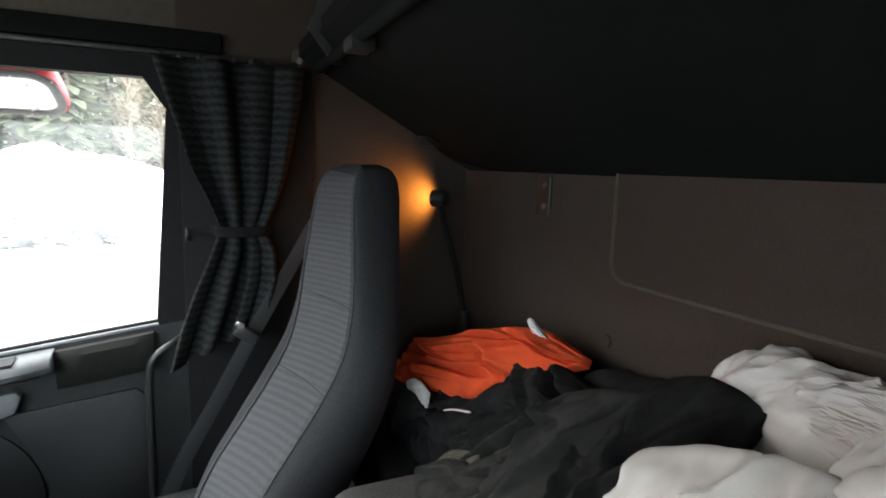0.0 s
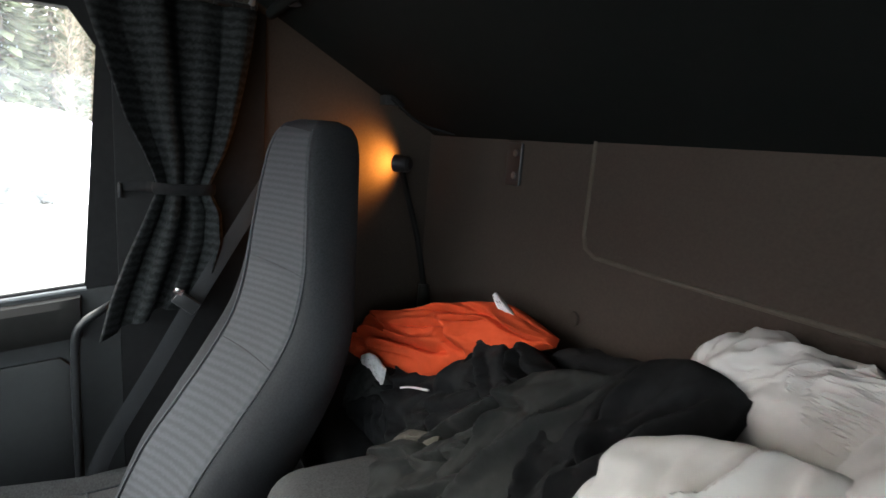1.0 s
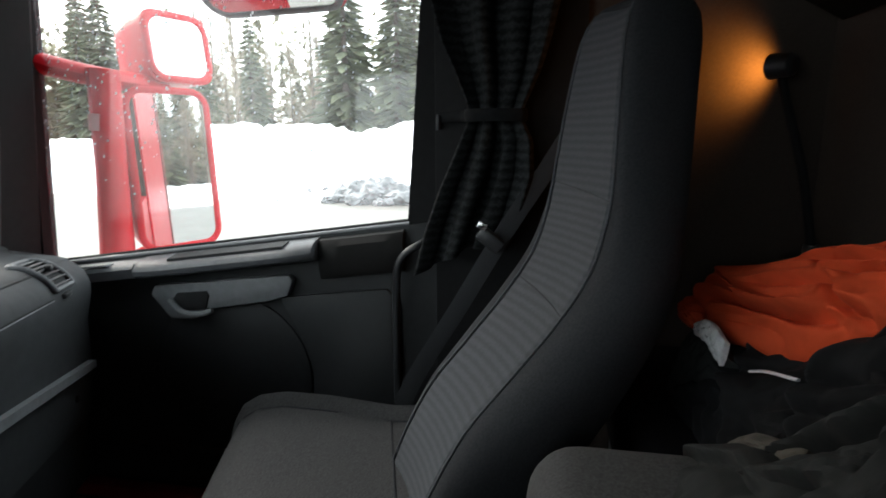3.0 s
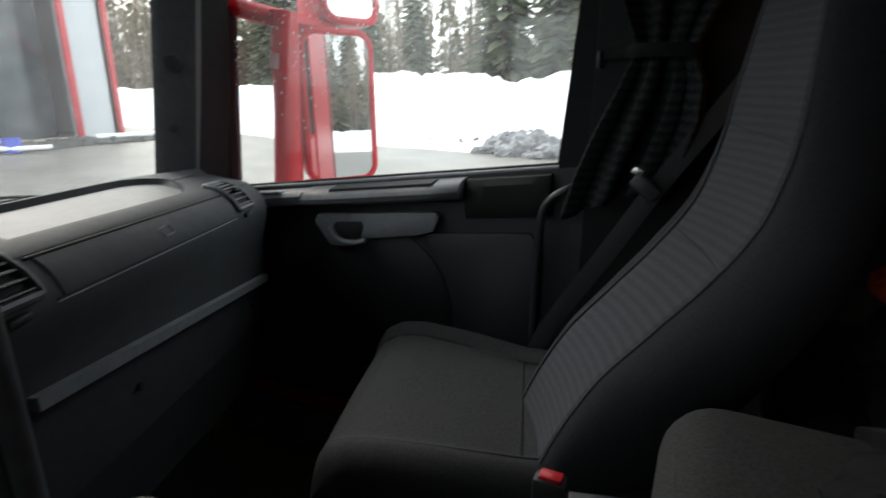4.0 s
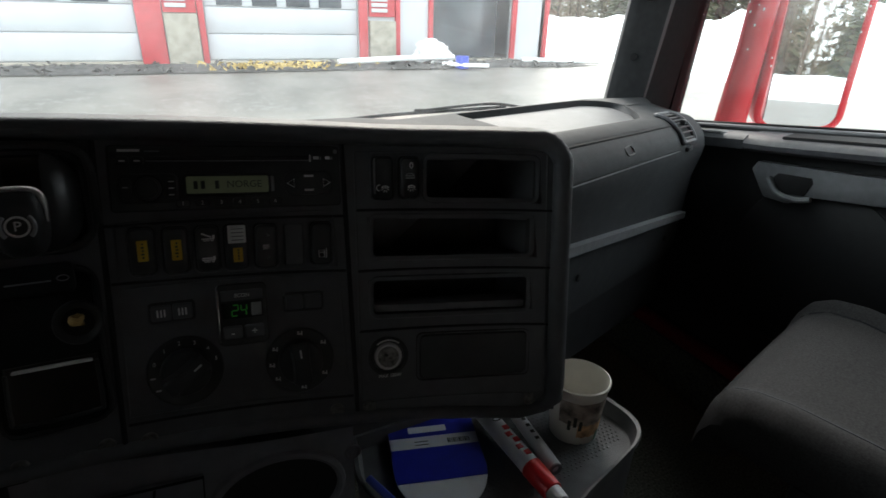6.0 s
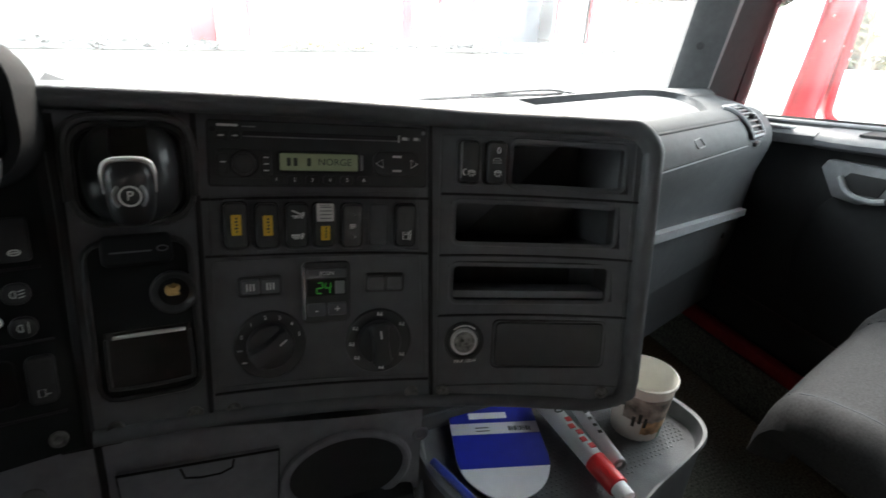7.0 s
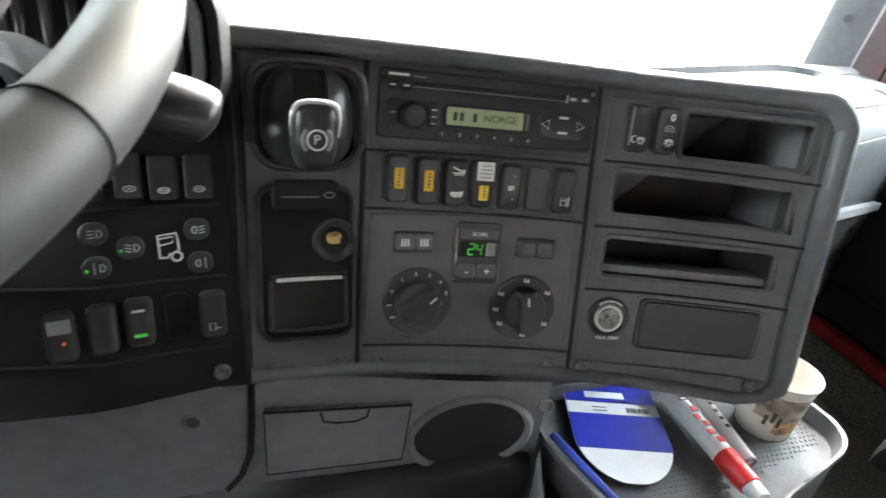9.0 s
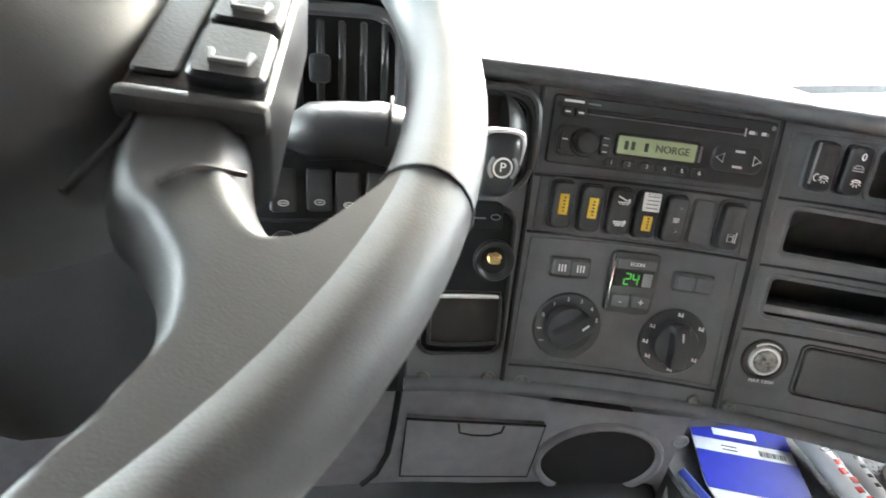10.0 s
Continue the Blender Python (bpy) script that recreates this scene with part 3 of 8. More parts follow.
def bare_tree(seed, height):
    rnd = random.Random(seed)
    tr = thing("bare_birch_tree", "leafless brown birch with thin twigs", "tree", "trees behind the snow bank")
    part("trunk", tube([(0, 0, 0), (rnd.uniform(-0.2, 0.2), 0, height * 0.5), (rnd.uniform(-0.4, 0.4), 0.1, height)], [height * 0.016, height * 0.01, 0.02], 7), BARK, tr)
    bm = bmesh.new()
    for i in range(200):
        f = rnd.uniform(0.12, 0.97)
        z = height * f
        a = rnd.uniform(0, 2 * math.pi)
        r = height * 0.2 * (1.1 - f) * rnd.uniform(0.4, 1.2) + 0.2
        d = Vector((math.cos(a) * r, math.sin(a) * r, r * rnd.uniform(0.3, 1.2)))
        p0 = Vector((0, 0, z))
        sd = Vector((-d.y, d.x, 0)).normalized() * 0.035
        v = [bm.verts.new(p0 - sd), bm.verts.new(p0 + sd), bm.verts.new(p0 + d)]
        bm.faces.new(v)
        for k in range(4):
            q = p0 + d * rnd.uniform(0.3, 0.95)
            e = Vector((rnd.uniform(-1, 1), rnd.uniform(-1, 1), rnd.uniform(-0.3, 1))) * 0.45
            w = Vector((rnd.uniform(-1, 1), rnd.uniform(-1, 1), 0)).normalized() * 0.03
            bm.faces.new([bm.verts.new(q - w), bm.verts.new(q + w), bm.verts.new(q + e)])
    part("crown", bm, LEAF_BROWN, tr, smooth=False)
    return tr


trees = [spruce(1, 13.0), spruce(2, 9.5), bare_tree(3, 13.0), bare_tree(4, 10.0)]
rt = random.Random(11)
spots = []
for i in range(190):
    if i >= 150:
        x, y = rt.uniform(-14, 28), rt.uniform(-62, -44)
    elif i < 115:
        x, y = rt.uniform(29, 50), rt.uniform(-24, 34)
    else:
        x, y = rt.uniform(8, 34), rt.uniform(31, 46)
    spots.append((x, y, rt.choice((0, 1, 2, 2, 2, 3, 3, 3)), rt.uniform(0, 360), rt.uniform(0.6, 1.1)))
for i, (x, y, kind_no, turn, scale) in enumerate(spots):
    m = Matrix.Translation((x, y, -1.25)) @ Euler((0, 0, radians(turn))).to_matrix().to_4x4() @ Matrix.Diagonal((scale, scale, scale, 1))
    if i < 4:
        trees[i].matrix_basis = Matrix.Translation((x, y, -1.25))
    else:
        copy_thing(trees[kind_no], m)

# distant edge of the wood behind the single trees
bm = bmesh.new()
rw = random.Random(23)
for i in range(800):
    if i >= 620:
        x, y = rw.uniform(-24, 40), rw.uniform(-76, -64)
    elif i < 430:
        x, y = rw.uniform(50, 60), rw.uniform(-45, 60)
    else:
        x, y = rw.uniform(2, 55), rw.uniform(48, 58)
    h = rw.uniform(6, 15)
    b0 = Vector((x, y, -1.3))
    slim = rw.uniform(0.08, 0.16) * h
    for k in range(34):
        f = rw.uniform(0.05, 1.0)
        a = rw.uniform(0, 2 * math.pi)
        rr_ = slim * (1.05 - f) + 0.15
        c = b0 + Vector((math.cos(a) * rr_ * 0.3, math.sin(a) * rr_ * 0.3, h * f))
        o = Vector((math.cos(a) * rr_, math.sin(a) * rr_, rw.uniform(-0.5, 0.35)))
        w_ = Vector((-math.sin(a), math.cos(a), rw.uniform(-0.4, 0.4))) * rw.uniform(0.15, 0.4)
        bm.faces.new([bm.verts.new(c + w_), bm.verts.new(c + o), bm.verts.new(c - w_ + Vector((0, 0, 0.5)))])
    sd = Vector((0, 0.07, 0)) if i < 430 else Vector((0.07, 0, 0))
    bm.faces.new([bm.verts.new(b0 - sd), bm.verts.new(b0 + sd), bm.verts.new(b0 + Vector((0, 0, h * 0.97)))])
part("far_woods", bm, mat("mixed_wood_brush", (0.17, 0.155, 0.1), rough=0.95, spread=0.55, grain=0.35), None, "mixed brown and green edge of the wood", category="woods", kind="stuff", smooth=False)

# garage building
GY, GB = 14.7, -0.28
garage = thing("garage_building", "white workshop garage with red trim and roller doors", "building", at=(3.0, GY, GB))
def on_garage(bm):
    return moved(bm, Matrix.Translation((-3.0, -GY, -GB)))
part("wall", on_garage(joined(bbox((-12, GY + 0.05, GB), (-5.2, GY + 8, 5.2), 0), bbox((-5.2, GY + 0.25, GB + 4.2), (10.3, GY + 8, 5.2), 0), bbox((-5.2, GY + 7.7, GB), (10.3, GY + 8, 5.0), 0), bbox((10.1, GY + 0.05, GB), (10.3, GY + 8, 5.2), 0), bbox((-0.8, GY + 0.05, GB), (0.64, GY + 0.4, 5.0), 0), bbox((4.39, GY + 0.05, GB), (6.38, GY + 0.4, 5.0), 0), bbox((9.2, GY + 0.05, GB), (10.3, GY + 0.4, 5.0), 0))), DOOR_PANEL_WHITE, garage, smooth=False)
part("roof", on_garage(bbox((-12.4, GY - 0.5, 5.2), (10.8, GY + 8.5, 5.6), 0.02)), RED_WOOD, garage)
for x0, x1 in ((-0.80, -0.25), (0.50, 0.64), (4.39, 4.62), (5.4, 5.53), (6.38, 6.5), (9.05, 9.2), (10.2, 10.33)):
    part("trim_board", on_garage(bbox((x0, GY - 0.05, GB), (x1, GY + 0.06, 5.2), 0.01)), RED_WOOD, garage)
for x0, x1, z1 in ((-0.23, 0.48, 0.82), (4.66, 5.38, 0.74)):
    part("plinth", on_garage(bbox((x0, GY - 0.12, GB - 0.2), (x1, GY + 0.06, z1), 0.01)), CONCRETE, garage, "weathered concrete plinth")
for x0, x1 in ((-0.23, 0.48), (4.66, 5.38)):
    part("panel", on_garage(bbox((x0, GY - 0.03, 0.84), (x1, GY + 0.06, 5.2), 0.01)), RED_WOOD, garage)
    for k in range(9):
        part("louvre", on_garage(bbox((x0 + 0.06, GY - 0.07, 0.95 + k * 0.13), (x0 + 0.5, GY - 0.035, 1.04 + k * 0.13), 0.005)), DOOR_PANEL_WHITE, garage)
for x0, x1 in ((-5.2, -0.8), (0.64, 4.39)):
    gd = part("garage_door", on_garage(bbox((x0, GY + 0.16, GB + 0.05), (x1, GY + 0.24, GB + 4.2), 0)), DOOR_PANEL_WHITE, garage, "closed white sectional door with small windows")
    for k in range(7):
        part("door_section", on_garage(bbox((x0 + 0.03, GY + 0.11, GB + 0.08 + 0.6 * k), (x1 - 0.03, GY + 0.162, GB + 0.655 + 0.6 * k), 0.012)), DOOR_PANEL_WHITE, gd)
    wd = (x1 - x0 - 0.5) / 4
    for k in range(4):
        part("pane", on_garage(bbox((x0 + 0.3 + k * wd, GY + 0.085, 1.02), (x0 + 0.3 + (k + 0.72) * wd, GY + 0.115, 1.4), 0.01)), WINDOW_DARK, gd, "dark window pane")
    part("sill", on_garage(bbox((x0, GY - 0.1, GB - 0.1), (x1, GY + 0.2, GB + 0.05), 0.01)), CONCRETE, garage)
part("open_bay", on_garage(bbox((6.5, GY + 0.9, GB), (9.05, GY + 1.0, GB + 4.2), 0)), WINDOW_DARK, garage, "dark glazed bay seen through the opening", smooth=False)
part("bay_threshold", on_garage(bbox((6.38, GY - 0.1, GB - 0.1), (9.2, GY + 0.2, GB + 0.04), 0.01)), CONCRETE, garage)

# rubble in front of the garage
rub = random.Random(5)
bm = bmesh.new()
gr = [[bm.verts.new((x, y, ground_z(x, y) + 0.012 + (0.05 + 0.06 * noise.noise(Vector((x * 5, y * 5, 2)))) * max(0.0, 1 - abs((y - 13.6 + 0.25 * noise.noise(Vector((x * 0.8, 0, 5)))) / 0.85) ** 2))) for x in [-7 + 0.11 * i for i in range(160)]] for y in [12.7 + 0.11 * j for j in range(17)]]
for a, b in zip(gr, gr[1:]):
    for k in range(159):
        bm.faces.new((a[k], a[k + 1], b[k + 1], b[k]))
part("gravel_strip", bm, mat("grey_brown_gravel", (0.06, 0.058, 0.054), rough=0.9, spread=0.7, grain=9, bump=0.8, bump_scale=60), None, "rough grey gravel heaped along the garage wall", category="gravel", kind="stuff")
gz = ground_z(3, 13.4)
part("white_pipe", tube([(3.4, 13.2, gz + 0.14), (5.0, 13.25, gz + 0.2), (6.5, 13.3, gz + 0.22)], 0.07, 10), WHITE, None, "long white plastic drain pipe lying on the ground", category="pipe")
part("white_pipe", tube([(6.0, 12.9, gz + 0.1), (6.5, 12.5, gz + 0.09), (7.0, 12.3, gz + 0.09)], 0.05, 10), WHITE, None, "short bent white plastic pipe on the ground", category="pipe")
part("white_pipe", tube([(8.8, 13.6, gz + 0.1), (11.0, 12.9, gz + 0.1)], 0.07, 10), WHITE, None, "white plastic drain pipe lying on the ground", category="pipe")
bk = disc(0.17, 0.3, 20, 0.01)
part("blue_bucket", moved(bk, Matrix.Translation((6.45, 12.7, gz))), BLUE_PLASTIC, None, "small bright blue plastic bucket on the ground", category="bucket")
part("plastic_heap", crumpled((6.1, 13.7, gz + 0.22), (0.42, 0.3, 0.34), seed=31, folds=0.5, fine=0.25, sub=4), WHITE, None, "crumpled heap of white plastic sheet", category="plastic sheet")
bm = bmesh.new()
for i in range(200):
    x, y = rub.gauss(2.0, 0.75), rub.gauss(13.2, 0.3)
    s = rub.uniform(0.03, 0.11)
    b2 = [bm.verts.new((x + rub.uniform(-s, s), y + rub.uniform(-s, s), gz + rub.uniform(0.02, 0.16))) for k in range(4)]
    bm.faces.new((b2[0], b2[1], b2[2])), bm.faces.new((b2[0], b2[2], b2[3]))
part("wood_chips", bm, mat("yellow_wood_chips", (0.5, 0.36, 0.13), rough=0.9, spread=0.4), None, "scattered yellow wood chips and leaves", category="wood chips", kind="stuff", smooth=False)
bm = bmesh.new()
for i in range(500):
    x, y = rub.uniform(-6, 10), rub.uniform(12.6, 14.3)
    s = rub.uniform(0.04, 0.14)
    c = Vector((x, y, ground_z(x, y) + s * 0.3))
    t = [bm.verts.new(c + Vector((rub.uniform(-1, 1), rub.uniform(-1, 1), rub.uniform(-0.4, 0.8))) * s) for k in range(4)]
    for f in ((0, 1, 2), (0, 2, 3), (0, 3, 1), (1, 3, 2)):
        bm.faces.new([t[k] for k in f])
part("rubble_strip", bm, mat("dark_rubble", (0.09, 0.085, 0.08), rough=0.9, spread=0.5), None, "dark gravel and rubble along the garage wall", category="rubble", kind="stuff", smooth=False)

# ---- cab shell ----
FLOOR, ROOF, REAR = 0.1, 1.92, -0.84


def sill(y):
    return 0.9555 - 0.134 * y


part("floor", bbox((-1.12, -0.92, FLOOR - 0.08), (1.12, 1.1, FLOOR), 0), CARPET, None, "dark worn carpet on the cab floor", kind="structure", smooth=False)
part("ceiling", bbox((-1.16, -0.92, ROOF), (1.16, 1.0, ROOF + 0.06), 0), ROOF_CLOTH, None, "beige fabric headlining", kind="structure", smooth=False)
part("wall_rear", bbox((-1.16, REAR - 0.06, FLOOR), (1.16, REAR, ROOF), 0), WALL_CLOTH, None, "taupe fabric-lined rear wall of the cab", kind="structure", smooth=False)
part("wall_right", bbox((1.085, REAR, FLOOR), (1.15, -0.13, ROOF), 0), WALL_CLOTH, None, "taupe fabric-lined side wall behind the door", kind="structure", smooth=False)
part("wall_left", bbox((-1.15, REAR, FLOOR), (-1.085, -0.13, ROOF), 0), WALL_CLOTH, None, "taupe fabric-lined side wall of the cab", kind="structure", smooth=False)
part("wall_front", bbox((-1.14, 1.0, FLOOR - 0.3), (1.14, 1.06, 0.86), 0), PLASTIC_DARK, None, "black bulkhead below the windscreen", kind="structure", smooth=False)
for sx, side in ((1, "right"), (-1, "left")):
    x0, x1 = sorted((sx * 1.085, sx * 1.15))
    part("door_header_" + side, bbox((x0, -0.13, 1.57), (x1, 1.0, ROOF), 0), ROOF_CLOTH, None, "beige lined panel over the door", kind="structure", smooth=False)
    x0, x1 = sorted((sx * 1.062, sx * 1.086))
    part("curtain_rail_" + side, bbox((x0, -0.4, 1.562), (x1, 0.9, 1.574), 0.004), PLASTIC_DARK, None, "black curtain rail over the door", kind="structure")
    x0, x1 = sorted((sx * 1.068, sx * 1.086))
    part("header_trim_" + side, bbox((x0, -0.22, 1.577), (x1, 0.9, 1.62), 0.004), BUNK_CLOTH, None, "dark trim strip above the curtain rail", kind="structure")
for sx, side in ((1, "right"), (-1, "left")):
    x0, x1 = sorted((sx * 1.152, sx * 1.158))
    part("cab_skin_" + side, joined(bbox((x0, -0.95, -0.3), (x1, -0.135, 1.98), 0), bbox((x0, -0.135, 1.575), (x1, 1.0, 1.98), 0)), RED_PAINT, None, "red painted outer side of the cab", kind="structure", smooth=False)
# raised padded field on the rear wall
fld = [(0.46, 1.60), (0.46, 1.19), (0.45, 1.165), (0.425, 1.155), (-0.5, 1.17), (-0.5, 1.60)]
part("wall_padding", prism(fld, 0.012, "y", REAR, 0.004), WALL_CLOTH, None, "raised padded field of taupe fabric on the rear wall", kind="structure")
part("wall_button", moved(disc(0.013, 0.006, 16, 0.002), Matrix.Translation((0.47, REAR, 1.04)) @ pose(0, 0, 0, -90, 0, 0)), WALL_CLOTH, None, "small round fabric-covered button on the wall", category="button")
part("padding_welt", tube([(x, REAR + 0.012, z) for x, z in [(0.46, 1.40), (0.46, 1.19), (0.453, 1.168), (0.43, 1.157), (0.3, 1.157), (-0.5, 1.17)]], 0.0036, 8), ROOF_CLOTH, None, "sewn welt along the padded field", kind="structure")
# added fillers that stop daylight leaking in ahead of the doors
for sx, side in ((1, "right"), (-1, "left")):
    x0, x1 = sorted((sx * 1.045, sx * 1.149))
    part("gap_filler_" + side, bbox((x0, 0.932, FLOOR - 0.3), (x1, 0.998, 0.79), 0.003), DOOR_LINING, None, "black panel added to fill the gap ahead of the door", kind="structure")
# windscreen and its frame
ws = [(-1.06, 0.955, 0.86), (1.06, 0.955, 0.86), (1.06, 0.80, 1.75), (-1.06, 0.80, 1.75)]
bm = bmesh.new()
bm.faces.new([bm.verts.new(p) for p in ws])
wsg = part("windscreen", bm, WINDSCREEN, None, "wide dirty windscreen with a film of grime", kind="structure", smooth=False)
wsg.visible_shadow = False
part("windscreen_header", bbox((-1.1, 0.74, 1.72), (1.1, 0.95, ROOF), 0.01), PLASTIC_DARK, None, "dark trim above the windscreen", kind="structure")
for sx, side in ((1, "right"), (-1, "left")):
    lo = [Vector((sx * x, y, 0.80)) for x, y in ((0.955, 1.0), (0.882, 0.910), (0.892, 0.888), (0.952, 0.848), (0.985, 0.868), (0.985, 1.0))]
    hi = [p + Vector((0, -0.155, 0.95)) for p in lo]
    pl = part("pillar_" + side, loft([lo, hi]), DASH_TOP, None, "grey plastic windscreen pillar trim with screw holes", kind="structure")
    lo = [Vector((sx * x, y, 0.75)) for x, y in ((0.987, 0.90), (0.972, 0.862), (1.075, 0.865), (1.15, 0.93), (1.15, 1.02), (0.99, 1.02))]
    hi = [p + Vector((0, -0.12, 0.95)) for p in lo]
    part("door_seal_" + side, loft([lo, hi]), RUBBER, None, "black rubber door seal on the pillar", kind="structure")
    for z in (1.02, 1.17):
        d0 = (z - 0.80) / 0.95 * 0.155
        part("screw_hole" if z < 1.1 else "pillar_cap", moved(disc(0.009 if z < 1.1 else 0.02, 0.004, 16, 0.001), Matrix.Translation((sx * 0.9065, 0.8765 - d0, z)) @ pose(0, 0, 0, 81, 0, -34 * sx)), VOID if z < 1.1 else PLASTIC_DARK, pl)


def make_door(sx, side):
    door = thing("door", "dark grey cab door with a wide window above the armrest", "door", at=(sx * 1.1, 0.4, FLOOR))
    def put(name, bm, material, label="", parent=None, smooth=True):
        if sx < 0:
            moved(bm, Matrix.Diagonal((-1, 1, 1, 1)))
        return part(name, moved(bm, Matrix.Translation((-sx * 1.1, -0.4, -FLOOR))), material, parent or door, label, smooth)
    low = [(-0.128, FLOOR), (0.93, FLOOR), (0.93, sill(0.93)), (-0.128, sill(-0.128))]
    put("inner_panel", prism(low, 0.03, "x", 1.075), DOOR_LINING, "black plastic door lining", smooth=False)
    out = [(-0.128, -0.3), (0.93, -0.3), (0.93, sill(0.93) - 0.004), (-0.128, sill(-0.128) - 0.004)]
    put("outer_panel", prism(out, 0.045, "x", 1.106), RED_PAINT, "red painted outer skin", smooth=False)
    put("rear_frame", prism([(-0.128, sill(-0.128)), (-0.066, sill(-0.066)), (-0.103, 1.45), (-0.06, 1.515), (-0.06, 1.565), (-0.128, 1.565)], 0.04, "x", 1.08), RUBBER, smooth=False)
    put("top_frame", prism([(-0.06, 1.515), (0.83, 1.515), (0.83, 1.565), (-0.06, 1.565)], 0.04, "x", 1.08), RUBBER, smooth=False)
    put("front_frame", prism([(0.85, sill(0.85)), (0.93, sill(0.93)), (0.87, 1.565), (0.83, 1.565), (0.79, 1.515)], 0.04, "x", 1.08), RUBBER, smooth=False)
    g = bmesh.new()
    g.faces.new([g.verts.new(p) for p in ((1.105, -0.07, sill(-0.07)), (1.105, 0.87, sill(0.87)), (1.105, 0.82, 1.52), (1.105, -0.1, 1.52))])
    pane = put("pane", g, SIDE_GLASS, "side window glass with rain drops", smooth=False)
    pane.visible_shadow = False
    put("window_seal", tube([(1.098, -0.07, sill(-0.07) + 0.004), (1.098, 0.87, sill(0.87) + 0.004)], 0.007, 8), RUBBER)
    put("window_seal", tube([(1.08, -0.07, sill(-0.07) + 0.002), (1.08, 0.87, sill(0.87) + 0.002)], 0.005, 8), PLASTIC_GREY)
    def ledge(y0, y1, shape, n=14):
        def swell(k):
            return min(1.0, 0.78 + 0.22 * math.sin(min(1.0, 5.0 * min(k, n - k) / n) * math.pi / 2))
        return loft([[Vector((1.078 - (1.078 - x) * (swell(k) if n > 10 else 1.0), y0 + (y1 - y0) * k / n, sill(y0 + (y1 - y0) * k / n) + dz)) for x, dz in shape] for k in range(n + 1)])
    put("armrest", ledge(0.13, 0.56, ((1.078, -0.004), (1.045, -0.007), (1.022, -0.012), (1.008, -0.021), (1.003, -0.029), (1.008, -0.040), (1.024, -0.048), (1.05, -0.052), (1.078, -0.053)), 24), PLASTIC, "grey plastic armrest with a long slot")
    # slot is a dark strip on the armrest, its inner shade in the colour
    put("slot", ledge(0.193, 0.468, ((1.056, -0.002), (1.020, -0.0075), (1.020, -0.016), (1.056, -0.012)), 6), VOID)
    put("front_ledge", ledge(0.56, 0.86, ((1.078, -0.006), (1.03, -0.012), (1.02, -0.022), (1.03, -0.045), (1.078, -0.052)), 8), PLASTIC)
    put("mirror_switch", moved(bbox((-0.022, -0.035, 0), (0.022, 0.035, 0.007), 0.003), Matrix.Translation((1.045, 0.66, sill(0.66) - 0.014)) @ pose(0, 0, 0, -6.4, 8, 0)), PLASTIC_LIGHT)
    put("elbow_pad", ledge(-0.06, 0.128, ((1.078, -0.007), (1.056, -0.010), (1.046, -0.024), (1.048, -0.07), (1.06, -0.095), (1.078, -0.1))), ELBOW, "dark padded elbow rest")
    hp = [(0.545, 0.80), (0.535, 0.822), (0.20, 0.860), (0.19, 0.848), (0.205, 0.812), (0.25, 0.798), (0.40, 0.772), (0.44, 0.745), (0.50, 0.744)]
    hp = [(a, b - 0.010) for a, b in hp]
    put("handle_bowl", prism(hp, 0.022, "x", 1.053, 0.005), PLASTIC_GREY, "grey moulded handle bowl")
    # no hollow here: a dark plate gives the recess its shade
    put("handle_recess", prism([(0.485, 0.785), (0.475, 0.798), (0.40, 0.806), (0.395, 0.795), (0.405, 0.764), (0.475, 0.752)], 0.006, "x", 1.050, 0.001), VOID)
    put("handle_lever", tube(spline([(1.047, 0.492, 0.784), (1.043, 0.462, 0.757), (1.040, 0.415, 0.754), (1.044, 0.385, 0.763)], 5), 0.0065, 8), PLASTIC_LIGHT, "light grey door lever")
    sp = moved(disc(0.195, 0.006, 64, 0.003), Matrix.Translation((1.076, 0.36, 0.60)) @ pose(0, 0, 0, 0, -90, 0))
    put("speaker_cover", sp, DOOR_LINING, "large round black speaker cover")
    rp = [(-0.045, 0.34), (-0.045, 0.80), (-0.02, 0.825), (0.23, 0.795), (0.19, 0.72), (0.158, 0.62), (0.165, 0.5), (0.22, 0.40), (0.28, 0.34)]
    put("lower_panel", prism(rp, 0.012, "x", 1.064, 0.004), DOOR_LINING, "charcoal lower door panel")
    put("map_pocket", prism([(0.0, 0.30), (0.75, 0.30), (0.75, 0.40), (0.0, 0.40)], 0.025, "x", 1.048, 0.008), DOOR_LINING)
    return door


make_door(1, "right")
make_door(-1, "left")

# rain drops on the side window
bm = bmesh.new()
rd = random.Random(8)
for i in range(1300):
    y, z = rd.uniform(-0.05, 0.83), rd.uniform(1.0, 1.5)
    if rd.random() > 0.12 + 0.8 * smooth01(1.05, 1.4, z) * (0.35 + 0.65 * smooth01(0.1, 0.6, y)):
        continue
    r = rd.uniform(0.0008, 0.0026)
    v = [bm.verts.new((1.1062 + (0.0012 if k == 6 else 0), y + (r * math.cos(k * 1.047) if k < 6 else 0), z + (1.5 * r * math.sin(k * 1.047) if k < 6 else 0))) for k in range(7)]
    for k in range(6):
        bm.faces.new((v[k], v[(k + 1) % 6], v[6]))
part("rain_drops", bm, WATER, None, "rain drops on the outside of the side window", category="rain drops", kind="stuff")

